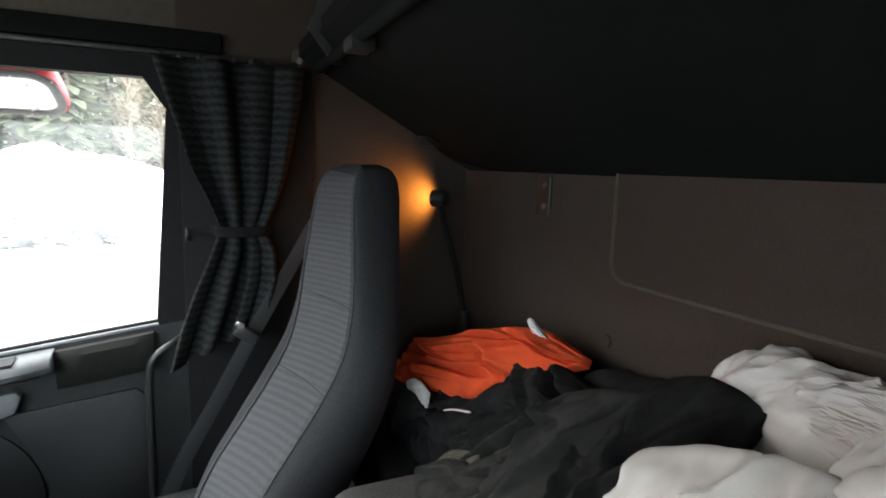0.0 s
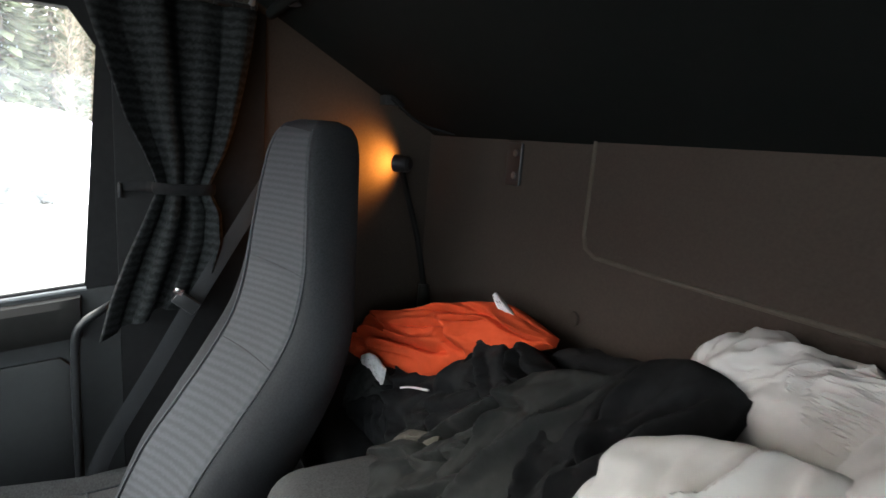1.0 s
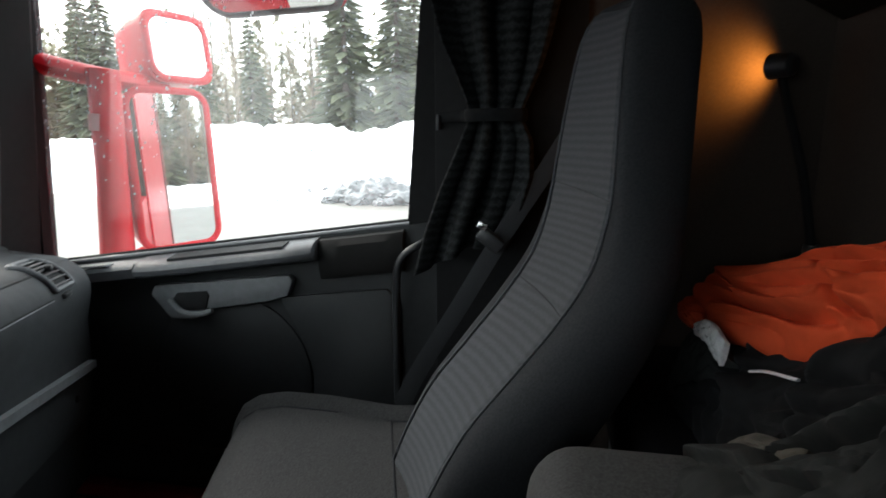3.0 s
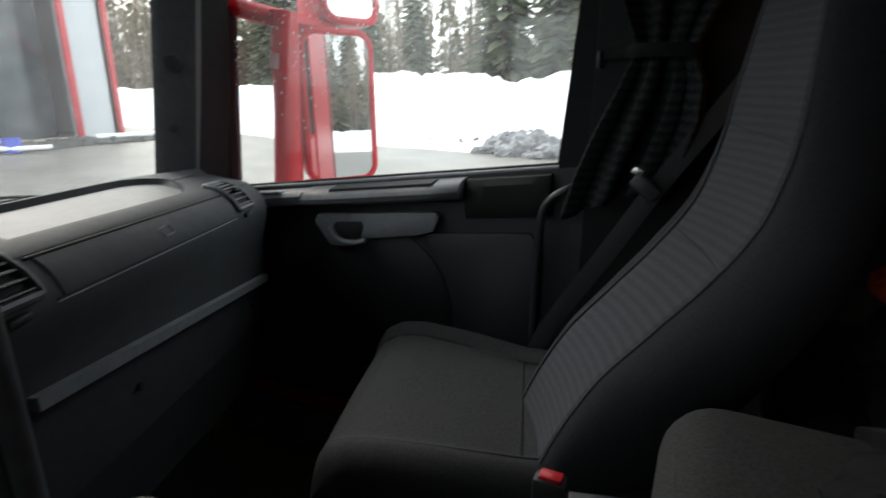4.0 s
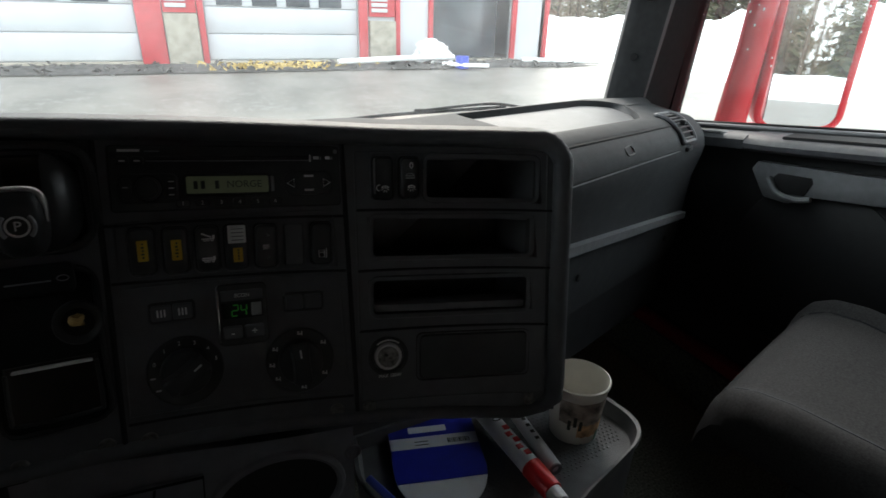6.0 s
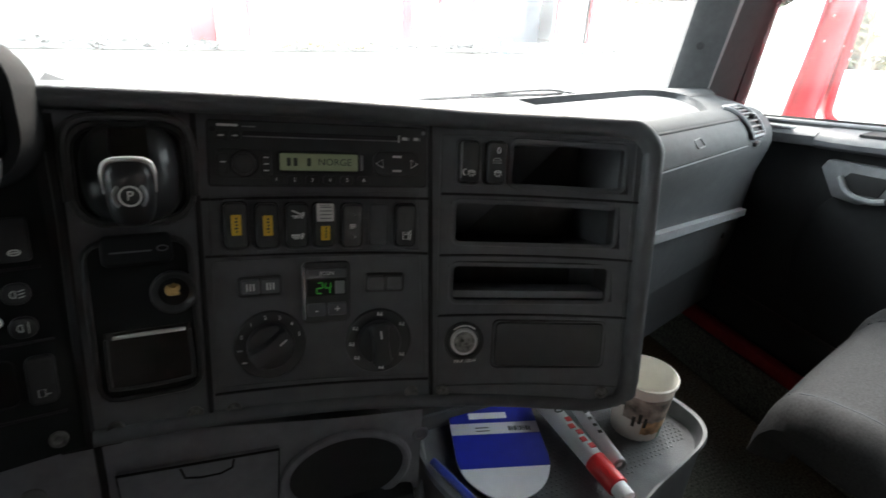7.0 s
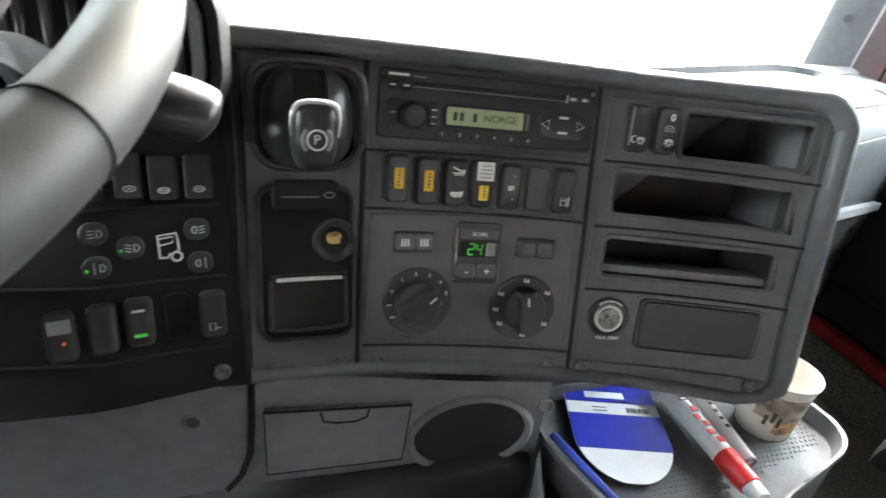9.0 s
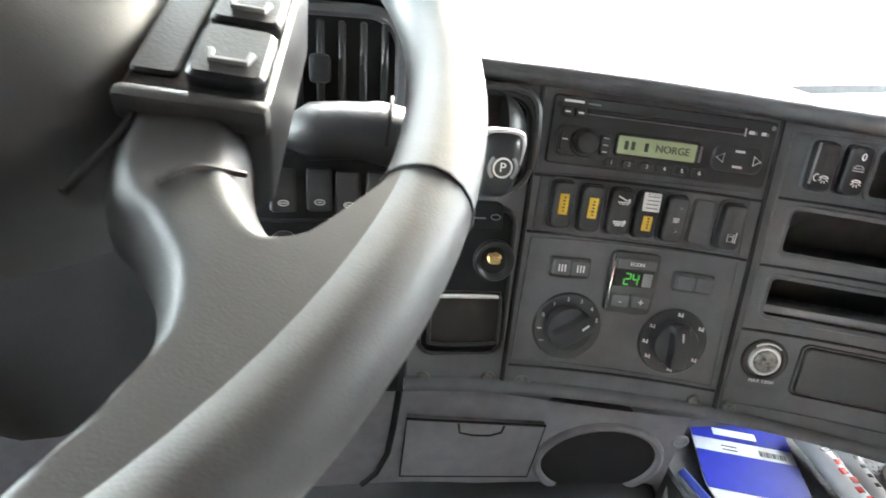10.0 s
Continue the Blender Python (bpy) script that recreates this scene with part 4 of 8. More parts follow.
# ---- wing mirrors on the passenger side ----
def mirror_head(name, label, center, size, turn, parent_group):
    w, h, d = size
    t = thing(name, label, "mirror", parent_group, at=center)
    t.rotation_euler = [radians(a) for a in turn]
    loops = []
    for z, s in ((-d, 0.55), (-d * 0.85, 0.8), (-d * 0.4, 0.97), (0.0, 1.0), (0.012, 1.0)):
        lp = []
        for k in range(32):
            a = 2 * math.pi * k / 32
            c, sn = math.cos(a), math.sin(a)
            lp.append(Vector((w / 2 * s * math.copysign(abs(c) ** 0.4, c), h / 2 * s * math.copysign(abs(sn) ** 0.4, sn), z)))
        loops.append(lp)
    part("housing", loft(loops), RED_PAINT, t)
    part("rim", moved(frame_plate(w - 0.040, h - 0.040, 0.008, 0.018, 0.035, 6), Matrix.Translation((0, 0, 0.011))), PLASTIC_DARK if h < 0.16 else RED_PAINT, t)
    part("glass", moved(plate(w - 0.03, h - 0.03, 0.003, 0.035, 6), Matrix.Translation((0, 0, 0.012))), MIRROR, t, "clean mirror glass")
    return t


mirror_head("wing_mirror", "tall red wing mirror on the passenger door", (1.328, 0.655, 1.060), (0.235, 0.44, 0.10), (88.2, 0, -29), "passenger side mirrors")
mirror_head("wide_angle_mirror", "small red wide-angle mirror above the wing mirror", (1.40, 0.66, 1.385), (0.2, 0.19, 0.17), (84, 0, -20), "passenger side mirrors")
kerb = mirror_head("kerb_mirror", "red kerb mirror hung over the door window", (1.215, 0.285, 1.484), (0.37, 0.15, 0.06), (147, 0, -97), "passenger side mirrors")
arm = thing("mirror_arm", "red painted arm that carries the wing mirrors", "mirror arm", at=(1.2, 0.85, 1.28))
def on_arm(bm):
    return moved(bm, Matrix.Translation((-1.2, -0.85, -1.28)))
part("upper_arm", on_arm(tube(spline([(1.08, 0.93, 1.36), (1.12, 0.82, 1.32), (1.2, 0.74, 1.295), (1.38, 0.70, 1.285)], 6), [0.032] * 19, 10, flat=0.8)), RED_PAINT, arm)
part("lower_arm", on_arm(tube(spline([(1.10, 0.86, 0.80), (1.12, 0.79, 0.825), (1.19, 0.73, 0.83), (1.34, 0.70, 0.84)], 6), [0.035] * 19, 10, flat=0.7)), RED_PAINT, arm)
part("post", on_arm(tube([(1.185, 0.735, 0.82), (1.185, 0.72, 1.06), (1.185, 0.71, 1.31)], [0.05, 0.043, 0.043], 12, flat=0.7)), RED_PAINT, arm)
part("band", on_arm(tube([(1.185, 0.7205, 1.165), (1.185, 0.7175, 1.205)], [0.0445, 0.0445], 24, flat=0.7)), mat("faded_paint_band", (0.62, 0.3, 0.3), rough=0.4), arm, "pale faded band round the post")
part("hanger", on_arm(tube([(1.14, 0.3, 1.62), (1.20, 0.28, 1.56), (1.235, 0.27, 1.51)], 0.016, 8)), PLASTIC_DARK, arm)

# ---- dashboard, passenger side ----


def gp(x, z, off=0.0):
    """A point on the glovebox face; off: towards the seats."""
    return Vector((x, 0.425 + 0.489 * (x - 0.514), z)) + Vector((0.439, -0.898, 0)) * off


dash = thing("dashboard", "charcoal plastic dashboard with a shallow top tray", "dashboard", at=(0.6, 0.7, 0.6))
def on_dash(bm):
    return moved(bm, Matrix.Translation((-0.6, -0.7, -0.6)))
def top_z(x):
    return 0.950 - 0.075 * (x - 0.3)
DASH_PROFILE = [(-0.003, -0.05), (0.0, -0.030), (0.005, -0.017), (0.012, -0.007), (0.022, 0.005), (0.035, 0.0145), (0.050, 0.0205), (0.066, 0.0232), (0.085, 0.0215), (0.11, 0.016), (0.14, 0.009)]
def prof(u, proud=0.0):
    """Drop below the top edge and offset towards the seats, along the rounded front of the dash; u from 0 to 1."""
    p = min(max(u, 0.0), 0.9999) * (len(DASH_PROFILE) - 1)
    i = int(p)
    (d0, o0), (d1, o1) = DASH_PROFILE[i], DASH_PROFILE[i + 1]
    ln = math.hypot(d1 - d0, o1 - o0)
    nd, no = -(o1 - o0) / ln, (d1 - d0) / ln
    return d0 + (d1 - d0) * (p - i) + nd * proud, o0 + (o1 - o0) * (p - i) + no * proud
def on_prof(x, u, proud=0.0):
    d, o = prof(u, proud)
    return gp(x, top_z(x) - d, o)
front, upper = [], []
for x in [0.16 + 0.04 * i for i in range(21)]:
    front.append([gp(x, 0.56 - 0.1 * (x - 0.3), -0.02), gp(x, 0.69 - 0.17 * (x - 0.3), 0.0)] + [on_prof(x, u / 20) for u in range(20, 3, -1)] + [Vector((x, 0.97, 0.86)), Vector((x, 0.97, 0.6))])
part("body", on_dash(loft(front)), DASH_FRONT, dash)
def back_edge(x):
    """Far edge of the dash top."""
    return Vector((x, 0.70 + 0.30 * (min(x, 0.76) - 0.36), 0.928 - 0.0158 * (x - 0.36)))
def lip_edge(x):
    return on_prof(x, 0.0) + Vector((0, 0.4 * max(0.0, x - 0.74), 0))
def tray_depth(x):
    return 0.014 * smooth01(0.325, 0.345, x) * (1.0 - smooth01(0.80, 0.815, x))
def tray_round(x):
    """How far the tray's long edges draw together towards its rounded end."""
    return 0.48 * (1 - math.sqrt(max(0.0, 1 - (max(0.0, min(x, 0.815) - 0.70) / 0.115) ** 2)))
for x in [0.16 + 0.04 * i for i in range(4)] + [0.31 + 0.005 * i for i in range(9)] + [0.37 + 0.04 * i for i in range(11)] + [0.775 + 0.005 * i for i in range(12)] + [0.87, 0.90, 0.93, 0.96]:
    q, b, d = lip_edge(x), back_edge(x), Vector((0, 0, -tray_depth(x)))
    qe, be = q.lerp(b, tray_round(x)), b.lerp(q, tray_round(x))
    upper.append([on_prof(x, u / 20) for u in range(5, 0, -1)] + [q, qe + Vector((0, 0.003, -0.001)), qe + Vector((0, 0.008, -0.002)) + d, q.lerp(b, 0.5) + d, be + Vector((0, -0.005, 0)) + d, be + Vector((0, -0.001, 0)), b + Vector((0, 0.012, -0.001)), b + Vector((0, 0.03, -0.012)), Vector((x, 0.955, 0.872)), Vector((x, 0.97, 0.862))])
part("upper_skin", on_dash(moved(loft(upper), Matrix.Translation((0, 0, 0.0012)))), DASH_TOP, dash, "dull dark upper skin")
part("top_pad", on_dash(loft([[Vector((x, 0.60, 0.90)), Vector((x, 0.62, 0.930 - 0.02 * abs(x))), Vector((x, 0.8, 0.905)), Vector((x, 0.97, 0.872)), Vector((x, 0.97, 0.85))] for x in (-1.06, -0.8, -0.5, -0.2, 0.0, 0.16)])), DASH_TOP, dash)
part("filler", on_dash(loft([[Vector((x, 0.19, 0.6)), Vector((x, 0.19, 0.98)), Vector((x, 0.24, 0.978)), Vector((x, 0.55, 0.945)), Vector((x, 0.63, 0.925)), Vector((x, 0.63, 0.6))] for x in (-0.325, -0.2, 0.0, 0.105)])), PLASTIC, dash)
bridge = []
for x in [-0.33, -0.2, -0.1, 0.0, 0.05] + [0.085 + 0.125 * k / 8 for k in range(9)]:
    e = smooth01(0.085, 0.21, x)
    bridge.append([Vector((x, y, (0.9835 - 0.1 * (y - 0.24)) * (1 - e) + (0.966 - 0.093 * (y - 0.297)) * e)) for y in (0.285, 0.34, 0.40, 0.46, 0.52, 0.58, 0.635)] + [Vector((x, 0.655, 0.915)), Vector((x, 0.29, 0.92))])
part("top_bridge", on_dash(loft(bridge)), DASH_TOP, dash)
# smooth lining on the floor of the tray
lining = []
for x in [0.352 + 0.40 * k / 12 for k in range(13)] + [0.765, 0.778, 0.790, 0.800]:
    q, b = lip_edge(x) + Vector((0, 0.012, -0.0135)), back_edge(x) + Vector((0, -0.008, -0.0115))
    q, b = q.lerp(b, tray_round(x) * 1.02), b.lerp(q, tray_round(x) * 1.02)
    lining.append([q + Vector((0, 0, -0.004)), q, q.lerp(b, 0.5) + Vector((0, 0, 0.0006)), b, b + Vector((0, 0, -0.004))])
part("tray_mat", on_dash(loft(lining)), PLASTIC, dash, "smooth grey tray lining")
def glove_strip(z0, z1, x0, x1, off0, off1, n=16, drop=0.0):
    lp = []
    for k in range(n + 1):
        x = x0 + (x1 - x0) * k / n
        d = drop * (x - 0.3)
        lp.append([gp(x, z0 - d, off0), gp(x, z1 - d, off0), gp(x, z1 - d, off1), gp(x, z0 - d, off1)])
    return loft(lp)
def prof_line(x0, x1, u, proud, n=20, bow=0.0):
    return [on_prof(x0 + (x1 - x0) * k / n, u + bow * math.sin(math.pi * k / n), proud) for k in range(n + 1)]
part("lid", on_dash(loft([[on_prof(x, u, -0.002) for u in (0.31, 0.63)] + [on_prof(x, 0.63 - 0.32 * k / 8, 0.0022) for k in range(9)] for x in [0.295 + 0.48 * k / 16 for k in range(17)]])), DASH_FRONT, dash, "flush rounded glovebox lid")
part("lid_gap", on_dash(tube(prof_line(0.285, 0.785, 0.29, 0.0012), 0.0022, 6)), VOID, dash)
part("lid_gap", on_dash(tube(prof_line(0.285, 0.785, 0.645, 0.0), 0.0016, 6)), VOID, dash)
part("lower_seam", on_dash(tube(prof_line(0.285, 0.785, 0.66, 0.0004), 0.0013, 6)), PLASTIC_GREY, dash)
lm = on_prof(0.53, 0.48, 0.0022)
part("latch", on_dash(moved(frame_plate(0.03, 0.014, 0.002, 0.002, 0.003), Matrix.Translation(lm) @ pose(0, 0, 0, 0, 0, 26.06) @ pose(0, 0, 0, 48, 0, 0))), PLASTIC_DARK, dash)
part("grab_strip", on_dash(glove_strip(0.774, 0.791, 0.235, 0.94, 0.0, 0.020, drop=0.19)), PLASTIC_GREY, dash, "grey moulded strip along the knee panel")
for x in (0.42, 0.86):
    part("screw", on_dash(moved(disc(0.007, 0.004, 14, 0.001), Matrix.Translation(gp(x, 0.715 - 0.17 * (x - 0.3), 0.004)) @ pose(0, 0, 0, 90, 0, 26.06))), VOID, dash)
# lower dash takes a darker material: shade below the strip put into colour
part("knee_panel", on_dash(glove_strip(0.52, 0.735, 0.235, 0.95, -0.06, -0.01, drop=0.17)), DOOR_LINING, dash)


def air_vent(name, origin, ax, ay, w, h, slats, vertical=False, label="black air vent with slats"):
    """A framed outlet; ax, ay span its face."""
    ax, ay = Vector(ax).normalized(), Vector(ay).normalized()
    az = ax.cross(ay).normalized()
    m = Matrix((ax, ay, az)).transposed().to_4x4()
    m.translation = Vector(origin)
    v = thing(name, label, "air vent", "dashboard air vents", at=(0, 0, 0))
    v.matrix_basis = m
    part("frame", frame_plate(w, h, 0.008, 0.008, min(w, h) * 0.28, 6), PLASTIC, v)
    part("backing", moved(plate(w + 0.004, h + 0.004, 0.002, min(w, h) * 0.28, 6), Matrix.Translation((0, 0, 0.0005))), VOID, v)
    for k in range(slats):
        f = (k + 0.5) / slats - 0.5
        if vertical:
            b2 = bbox((f * w - w / slats * 0.17, -h * 0.46, 0.001), (f * w + w / slats * 0.17, h * 0.46, 0.008), 0.0012, 1)
        else:
            b2 = moved(bbox((-w * 0.47, -h / slats * 0.2, -0.004), (w * 0.47, h / slats * 0.2, 0.004), 0.001, 1), Matrix.Translation((0, f * h, 0.005)) @ pose(0, 0, 0, 35, 0, 0))
        part("slat", b2, PLASTIC_DARK, v)
    part("thumb_lever", bbox((-w * 0.07, -h * 0.14, 0.004), (w * 0.07, h * 0.14, 0.014), 0.003), PLASTIC_DARK, v)
    return v


def side_vent(x0, x1, label):
    """Louvred outlet that wraps over the rounded front of the dash."""
    v = thing("side_vent", label, "air vent", "dashboard air vents", at=on_prof((x0 + x1) / 2, 0.5))
    vm = Matrix.Translation(-on_prof((x0 + x1) / 2, 0.5))
    us = [0.03 + 0.52 * k / 14 for k in range(15)]
    part("backing", moved(loft([[on_prof(x0, u, -0.001), on_prof(x1, u, -0.001), on_prof(x1, u, 0.0016), on_prof(x0, u, 0.0016)] for u in us]), vm), VOID, v)
    ringp = [on_prof(x0 - 0.003, u, 0.004) for u in us] + [on_prof(x0 + (x1 - x0) * k / 4, 0.565, 0.004) for k in range(5)] + [on_prof(x1 + 0.003, u, 0.004) for u in us[::-1]] + [on_prof(x1 - (x1 - x0) * k / 4, 0.015, 0.004) for k in range(5)]
    part("frame", moved(tube(ringp, 0.0062, 8, closed=True), vm), PLASTIC, v)
    for k in range(7):
        u = 0.07 + 0.44 * k / 6
        part("slat", moved(tube([on_prof(x0, u, 0.005), on_prof((x0 + x1) / 2, u, 0.0055), on_prof(x1, u, 0.005)], 0.0034, 6, flat=0.5), vm), PLASTIC_DARK, v)
    xm = (x0 + x1) / 2
    part("thumb_lever", moved(bbox((-0.006, -0.008, -0.006), (0.006, 0.004, 0.006), 0.002), vm @ Matrix.Translation(on_prof(xm, 0.30, 0.010)) @ pose(0, 0, 0, 0, 0, 26)), PLASTIC_DARK, v)
    part("thumb_wheel", moved(bbox((-0.016, -0.005, -0.005), (0.016, 0.008, 0.005), 0.003), vm @ Matrix.Translation(on_prof(xm, 0.66, 0.003)) @ pose(0, 0, 0, 0, 0, 26)), PLASTIC_DARK, v)
    return v


side_vent(0.193, 0.262, "black louvred air vent beside the centre console")
side_vent(0.800, 0.868, "black louvred air vent beside the door")


# ---- centre console ----
def sy(x, z):
    return 0.172 - 0.54 * (x + 0.19) ** 2 - 0.30 * (1.02 - z)


def sheer(x):
    return -0.065 if x < -0.03 else -0.035


def pf(x, z, off=0.0, tilt=True):
    """The frame of a place on the console face: x along it, y up it, z out of it."""
    p = Vector((x, sy(x, z), z))
    ax = Vector((1, -1.08 * (x + 0.19), 0.0))
    ax = ax.normalized() + Vector((0, 0, sheer(x) if tilt else 0))
    ay = Vector((0, 0.30, 1.0))
    az = ax.cross(ay).normalized()
    ax = ax.normalized()
    ay = az.cross(ax)
    m = Matrix((ax, ay, az)).transposed().to_4x4()
    m.translation = p + az * off
    return m


console = thing("centre_console", "black centre console curved towards the driver", "console", at=(-0.1, 0.15, 0.9))
CI = Matrix.Translation((0.1, -0.15, -0.9))
def con(name, bm, x, z, material, off=0.0, label="", parent=None, smooth=True):
    return part(name, moved(bm, CI @ pf(x, z, off)), material, parent or console, label, smooth)


def zb(x):
    return 0.771 - 0.100 * x if x > -0.33 else 0.804


def zt(x):
    return 1.0175 - (0.072 if x < 0 else 0.025) * x


def face_limit(z):
    return 0.148 - 0.0215 * (0.995 - z) / 0.21


HOLES = [(0.0735, 0.981, 0.105, 0.039), (0.0435, 0.931, 0.150, 0.037), (0.037, 0.8785, 0.148, 0.034)]
# the face: a curved sheet left open at the pockets
hx = sorted({round(c[0] + s * c[2] / 2, 4) for c in HOLES for s in (-1, 1)})
gx = sorted(set([round(-0.325 + 0.0125 * i, 4) for i in range(38)] + hx + [0.145]))
def in_hole(x, z):
    return any(abs(x - c[0]) < c[2] / 2 and abs(z - (c[1] + sheer(0.1) * (x - c[0]))) < c[3] / 2 for c in HOLES)
bm = bmesh.new()
NV = 66
cols = []
for x in gx:
    col = []
    for j in range(NV + 1):
        z = zb(x) + 0.004 + (zt(x) - zb(x) - 0.008) * j / NV
        col.append(bm.verts.new(pf(min(x, face_limit(z)), z).translation))
    cols.append(col)
for a, b, xa, xb in zip(cols, cols[1:], gx, gx[1:]):
    for j in range(NV):
        xm = (xa + xb) / 2
        zm = zb(xm) + (zt(xm) - zb(xm)) * (j + 0.5) / NV
        if not in_hole(xm, zm):
            bm.faces.new((a[j], b[j], b[j + 1], a[j + 1]))
part("face", moved(bm, CI), PLASTIC_FACE, console, "black console face plate")
# outer rim, thick along the top and the outer side
rimpts = [pf(x, zt(x), 0.0).translation for x in [-0.325 + 0.0314 * i for i in range(15)]]
rimpts += [pf(0.125 + 0.023 * math.sin(radians(a)), zt(0.125) - 0.023 * (1 - math.cos(radians(a)))).translation for a in (15, 30, 45, 60, 75)]
rimpts += [pf(0.148 - 0.0215 * k / 8, 0.995 - (0.995 - 0.787) * k / 8).translation for k in range(9)]
rimpts += [pf(0.1235, 0.775).translation, pf(0.114, 0.767).translation]
rimpts += [pf(0.09 - 0.0297 * i, zb(0.09 - 0.0297 * i)).translation for i in range(15)]
part("rim", moved(tube(rimpts, [0.0082] * 15 + [0.0095] * (len(rimpts) - 31) + [0.0062] * 16, 12), CI), PLASTIC, console, "charcoal rounded rim")
# one cover that runs back from the rim, over the top and round the outer corner
cover = []
path_ = [(x, zt(x), 0.0) for x in [-0.325 + 0.0346 * i for i in range(14)]]
path_ += [(0.125 + 0.023 * math.sin(radians(a)), zt(0.125) - 0.023 * (1 - math.cos(radians(a))), a / 90) for a in (15, 30, 45, 60, 75, 90)]
path_ += [(0.148 - 0.0215 * k / 8, 0.991 - (0.991 - 0.775) * k / 8, 1.0) for k in range(1, 9)]
for x, z, turn_ in path_:
    p = pf(x, z).translation
    n = Vector((math.sin(turn_ * math.pi / 2), 0, math.cos(turn_ * math.pi / 2)))
    rear = Vector((p.x + 0.012 * turn_, 0.345, p.z - 0.040 * (1 - turn_) - 0.018 * turn_ * (z > 0.9)))
    cover.append([p - n * 0.004 + Vector((0, -0.003, 0)), p + n * 0.002 + Vector((0, -0.0078, 0)), p + n * 0.0078 + Vector((0, -0.002, 0)), p + n * 0.0088 + Vector((0, 0.012, 0)), p.lerp(rear, 0.5) + n * 0.008, rear + n * 0.004, rear - n * 0.03, p - n * 0.02 + Vector((0, 0.03, 0))])
part("top_cover", moved(loft(cover), CI), PLASTIC, console, "charcoal cover over the console")
# upright grooves between the sections and level seams
def groove(pts, w=0.0016):
    return moved(tube([pf(x, z, 0.0003).translation for x, z in pts], w, 6), CI)
for pts in (((-0.230, 1.026), (-0.245, 0.796)), ((-0.046, 1.015), (-0.060, 0.782))):
    part("groove", groove([(pts[0][0] + (pts[1][0] - pts[0][0]) * k / 6, pts[0][1] + (pts[1][1] - pts[0][1]) * k / 6) for k in range(7)], 0.002), VOID, console)
for pts in (((-0.232, 0.9645), (-0.05, 0.954)), ((-0.234, 0.922), (-0.055, 0.908)), ((-0.04, 0.958), (0.138, 0.951)), ((-0.045, 0.906), (0.135, 0.899)), ((-0.05, 0.853), (0.13, 0.846)), ((-0.24, 0.814), (-0.062, 0.797))):
    part("seam", groove([(pts[0][0] + (pts[1][0] - pts[0][0]) * k / 8, pts[0][1] + (pts[1][1] - pts[0][1]) * k / 8) for k in range(9)], 0.0011), VOID, console)
def edge(pts, n=10):
    return moved(tube([pf(a[0] + (b[0] - a[0]) * k / n, a[1] + (b[1] - a[1]) * k / n, 0.0004).translation for a, b in zip(pts, pts[1:]) for k in range(n + 1)], 0.0009, 6), CI)
for box in (((-0.2255, 0.9654), (-0.0608, 0.9596), (-0.0614, 0.9116), (-0.2294, 0.9215)), ((-0.2296, 0.9175), (-0.0614, 0.9075), (-0.0654, 0.8010), (-0.2386, 0.8190)), ((-0.0363, 1.0060), (0.1344, 1.0030), (0.1160, 0.7800), (-0.055, 0.7890))):
    part("moulded_edge", edge([*box, box[0]]), PLASTIC, console)
jl = []
for z in (0.795, 0.85, 0.90, 0.95, 1.0, 1.03):
    p = pf(-0.328, z, -0.004).translation
    jl.append([p + Vector((-0.02, 0, 0)), p + Vector((0.02, 0, 0)), p + Vector((0.02, 0.02, 0)), p + Vector((-0.02, 0.02, 0))])
part("joint_strip", moved(loft(jl), CI), VOID, console, "dark joint beside the instrument panel")
part("side_gap", groove([(-0.3205, 1.03), (-0.3217, 0.9614), (-0.3259, 0.8675), (-0.3275, 0.81)], 0.0034), VOID, console)
for x, z, w, h in HOLES:
    con("pocket", pocket(w + 0.005, h + 0.004, 0.07, 0.93), x, z, POCKET, -0.0008, "deep open storage pocket")
    con("pocket_rim", frame_plate(w - 0.003, h - 0.003, 0.003, 0.0045, 0.004), x, z, PLASTIC_FACE, 0.0)
con("shelf_lip", bbox((-0.072, -0.004, -0.03), (0.072, 0.003, 0.001), 0.001), 0.037, 0.868, PLASTIC_GREY, -0.004, "grey edge of a pull-out shelf")
con("blank_cover", plate(0.104, 0.042, 0.003, 0.005), 0.052, 0.822, RADIO_BODY, 0.0)
con("blank_cover_edge", frame_plate(0.108, 0.044, 0.002, 0.0015, 0.005), 0.052, 0.822, PLASTIC_DARK, 0.0)
# screws along the lower edge
for x, z in ((-0.311, 0.8065), (-0.2565, 0.8030), (-0.2275, 0.7985), (-0.0777, 0.7865), (-0.0488, 0.7845), (0.1010, 0.7750)):
    con("screw", joined(ring(0.003, 0.0062, 0.0025, 18), moved(disc(0.0035, 0.0012, 12, 0.0003), Matrix.Identity(4))), x, z, SCREW_DARK, 0.0, "worn dark screw in a cup washer")

# radio
radio = con("radio", plate(0.174, 0.0505, 0.006, 0.003), -0.1365, 0.9915, RADIO_BODY, 0.0, "car radio with a disc slot and buttons")
R0 = CI @ pf(-0.1365, 0.9915, 0.006)
def on_radio(name, bm, u, v, material, label="", off=0.0):
    return part(name, moved(bm, R0 @ Matrix.Translation((u, v, off))), material, radio, label)
on_radio("disc_slot", plate(0.122, 0.0030, 0.0012, 0.0012), 0.0, 0.0155, VOID)
on_radio("slot_lip", plate(0.122, 0.0009, 0.0018, 0.0003), 0.0, 0.0132, STEEL)
on_radio("display", plate(0.0615, 0.0135, 0.001, 0.001), -0.0035, -0.0055, LCD, "greenish radio display")
on_radio("display_edge", frame_plate(0.0615, 0.0135, 0.0022, 0.002, 0.0015), -0.0035, -0.0055, VOID)
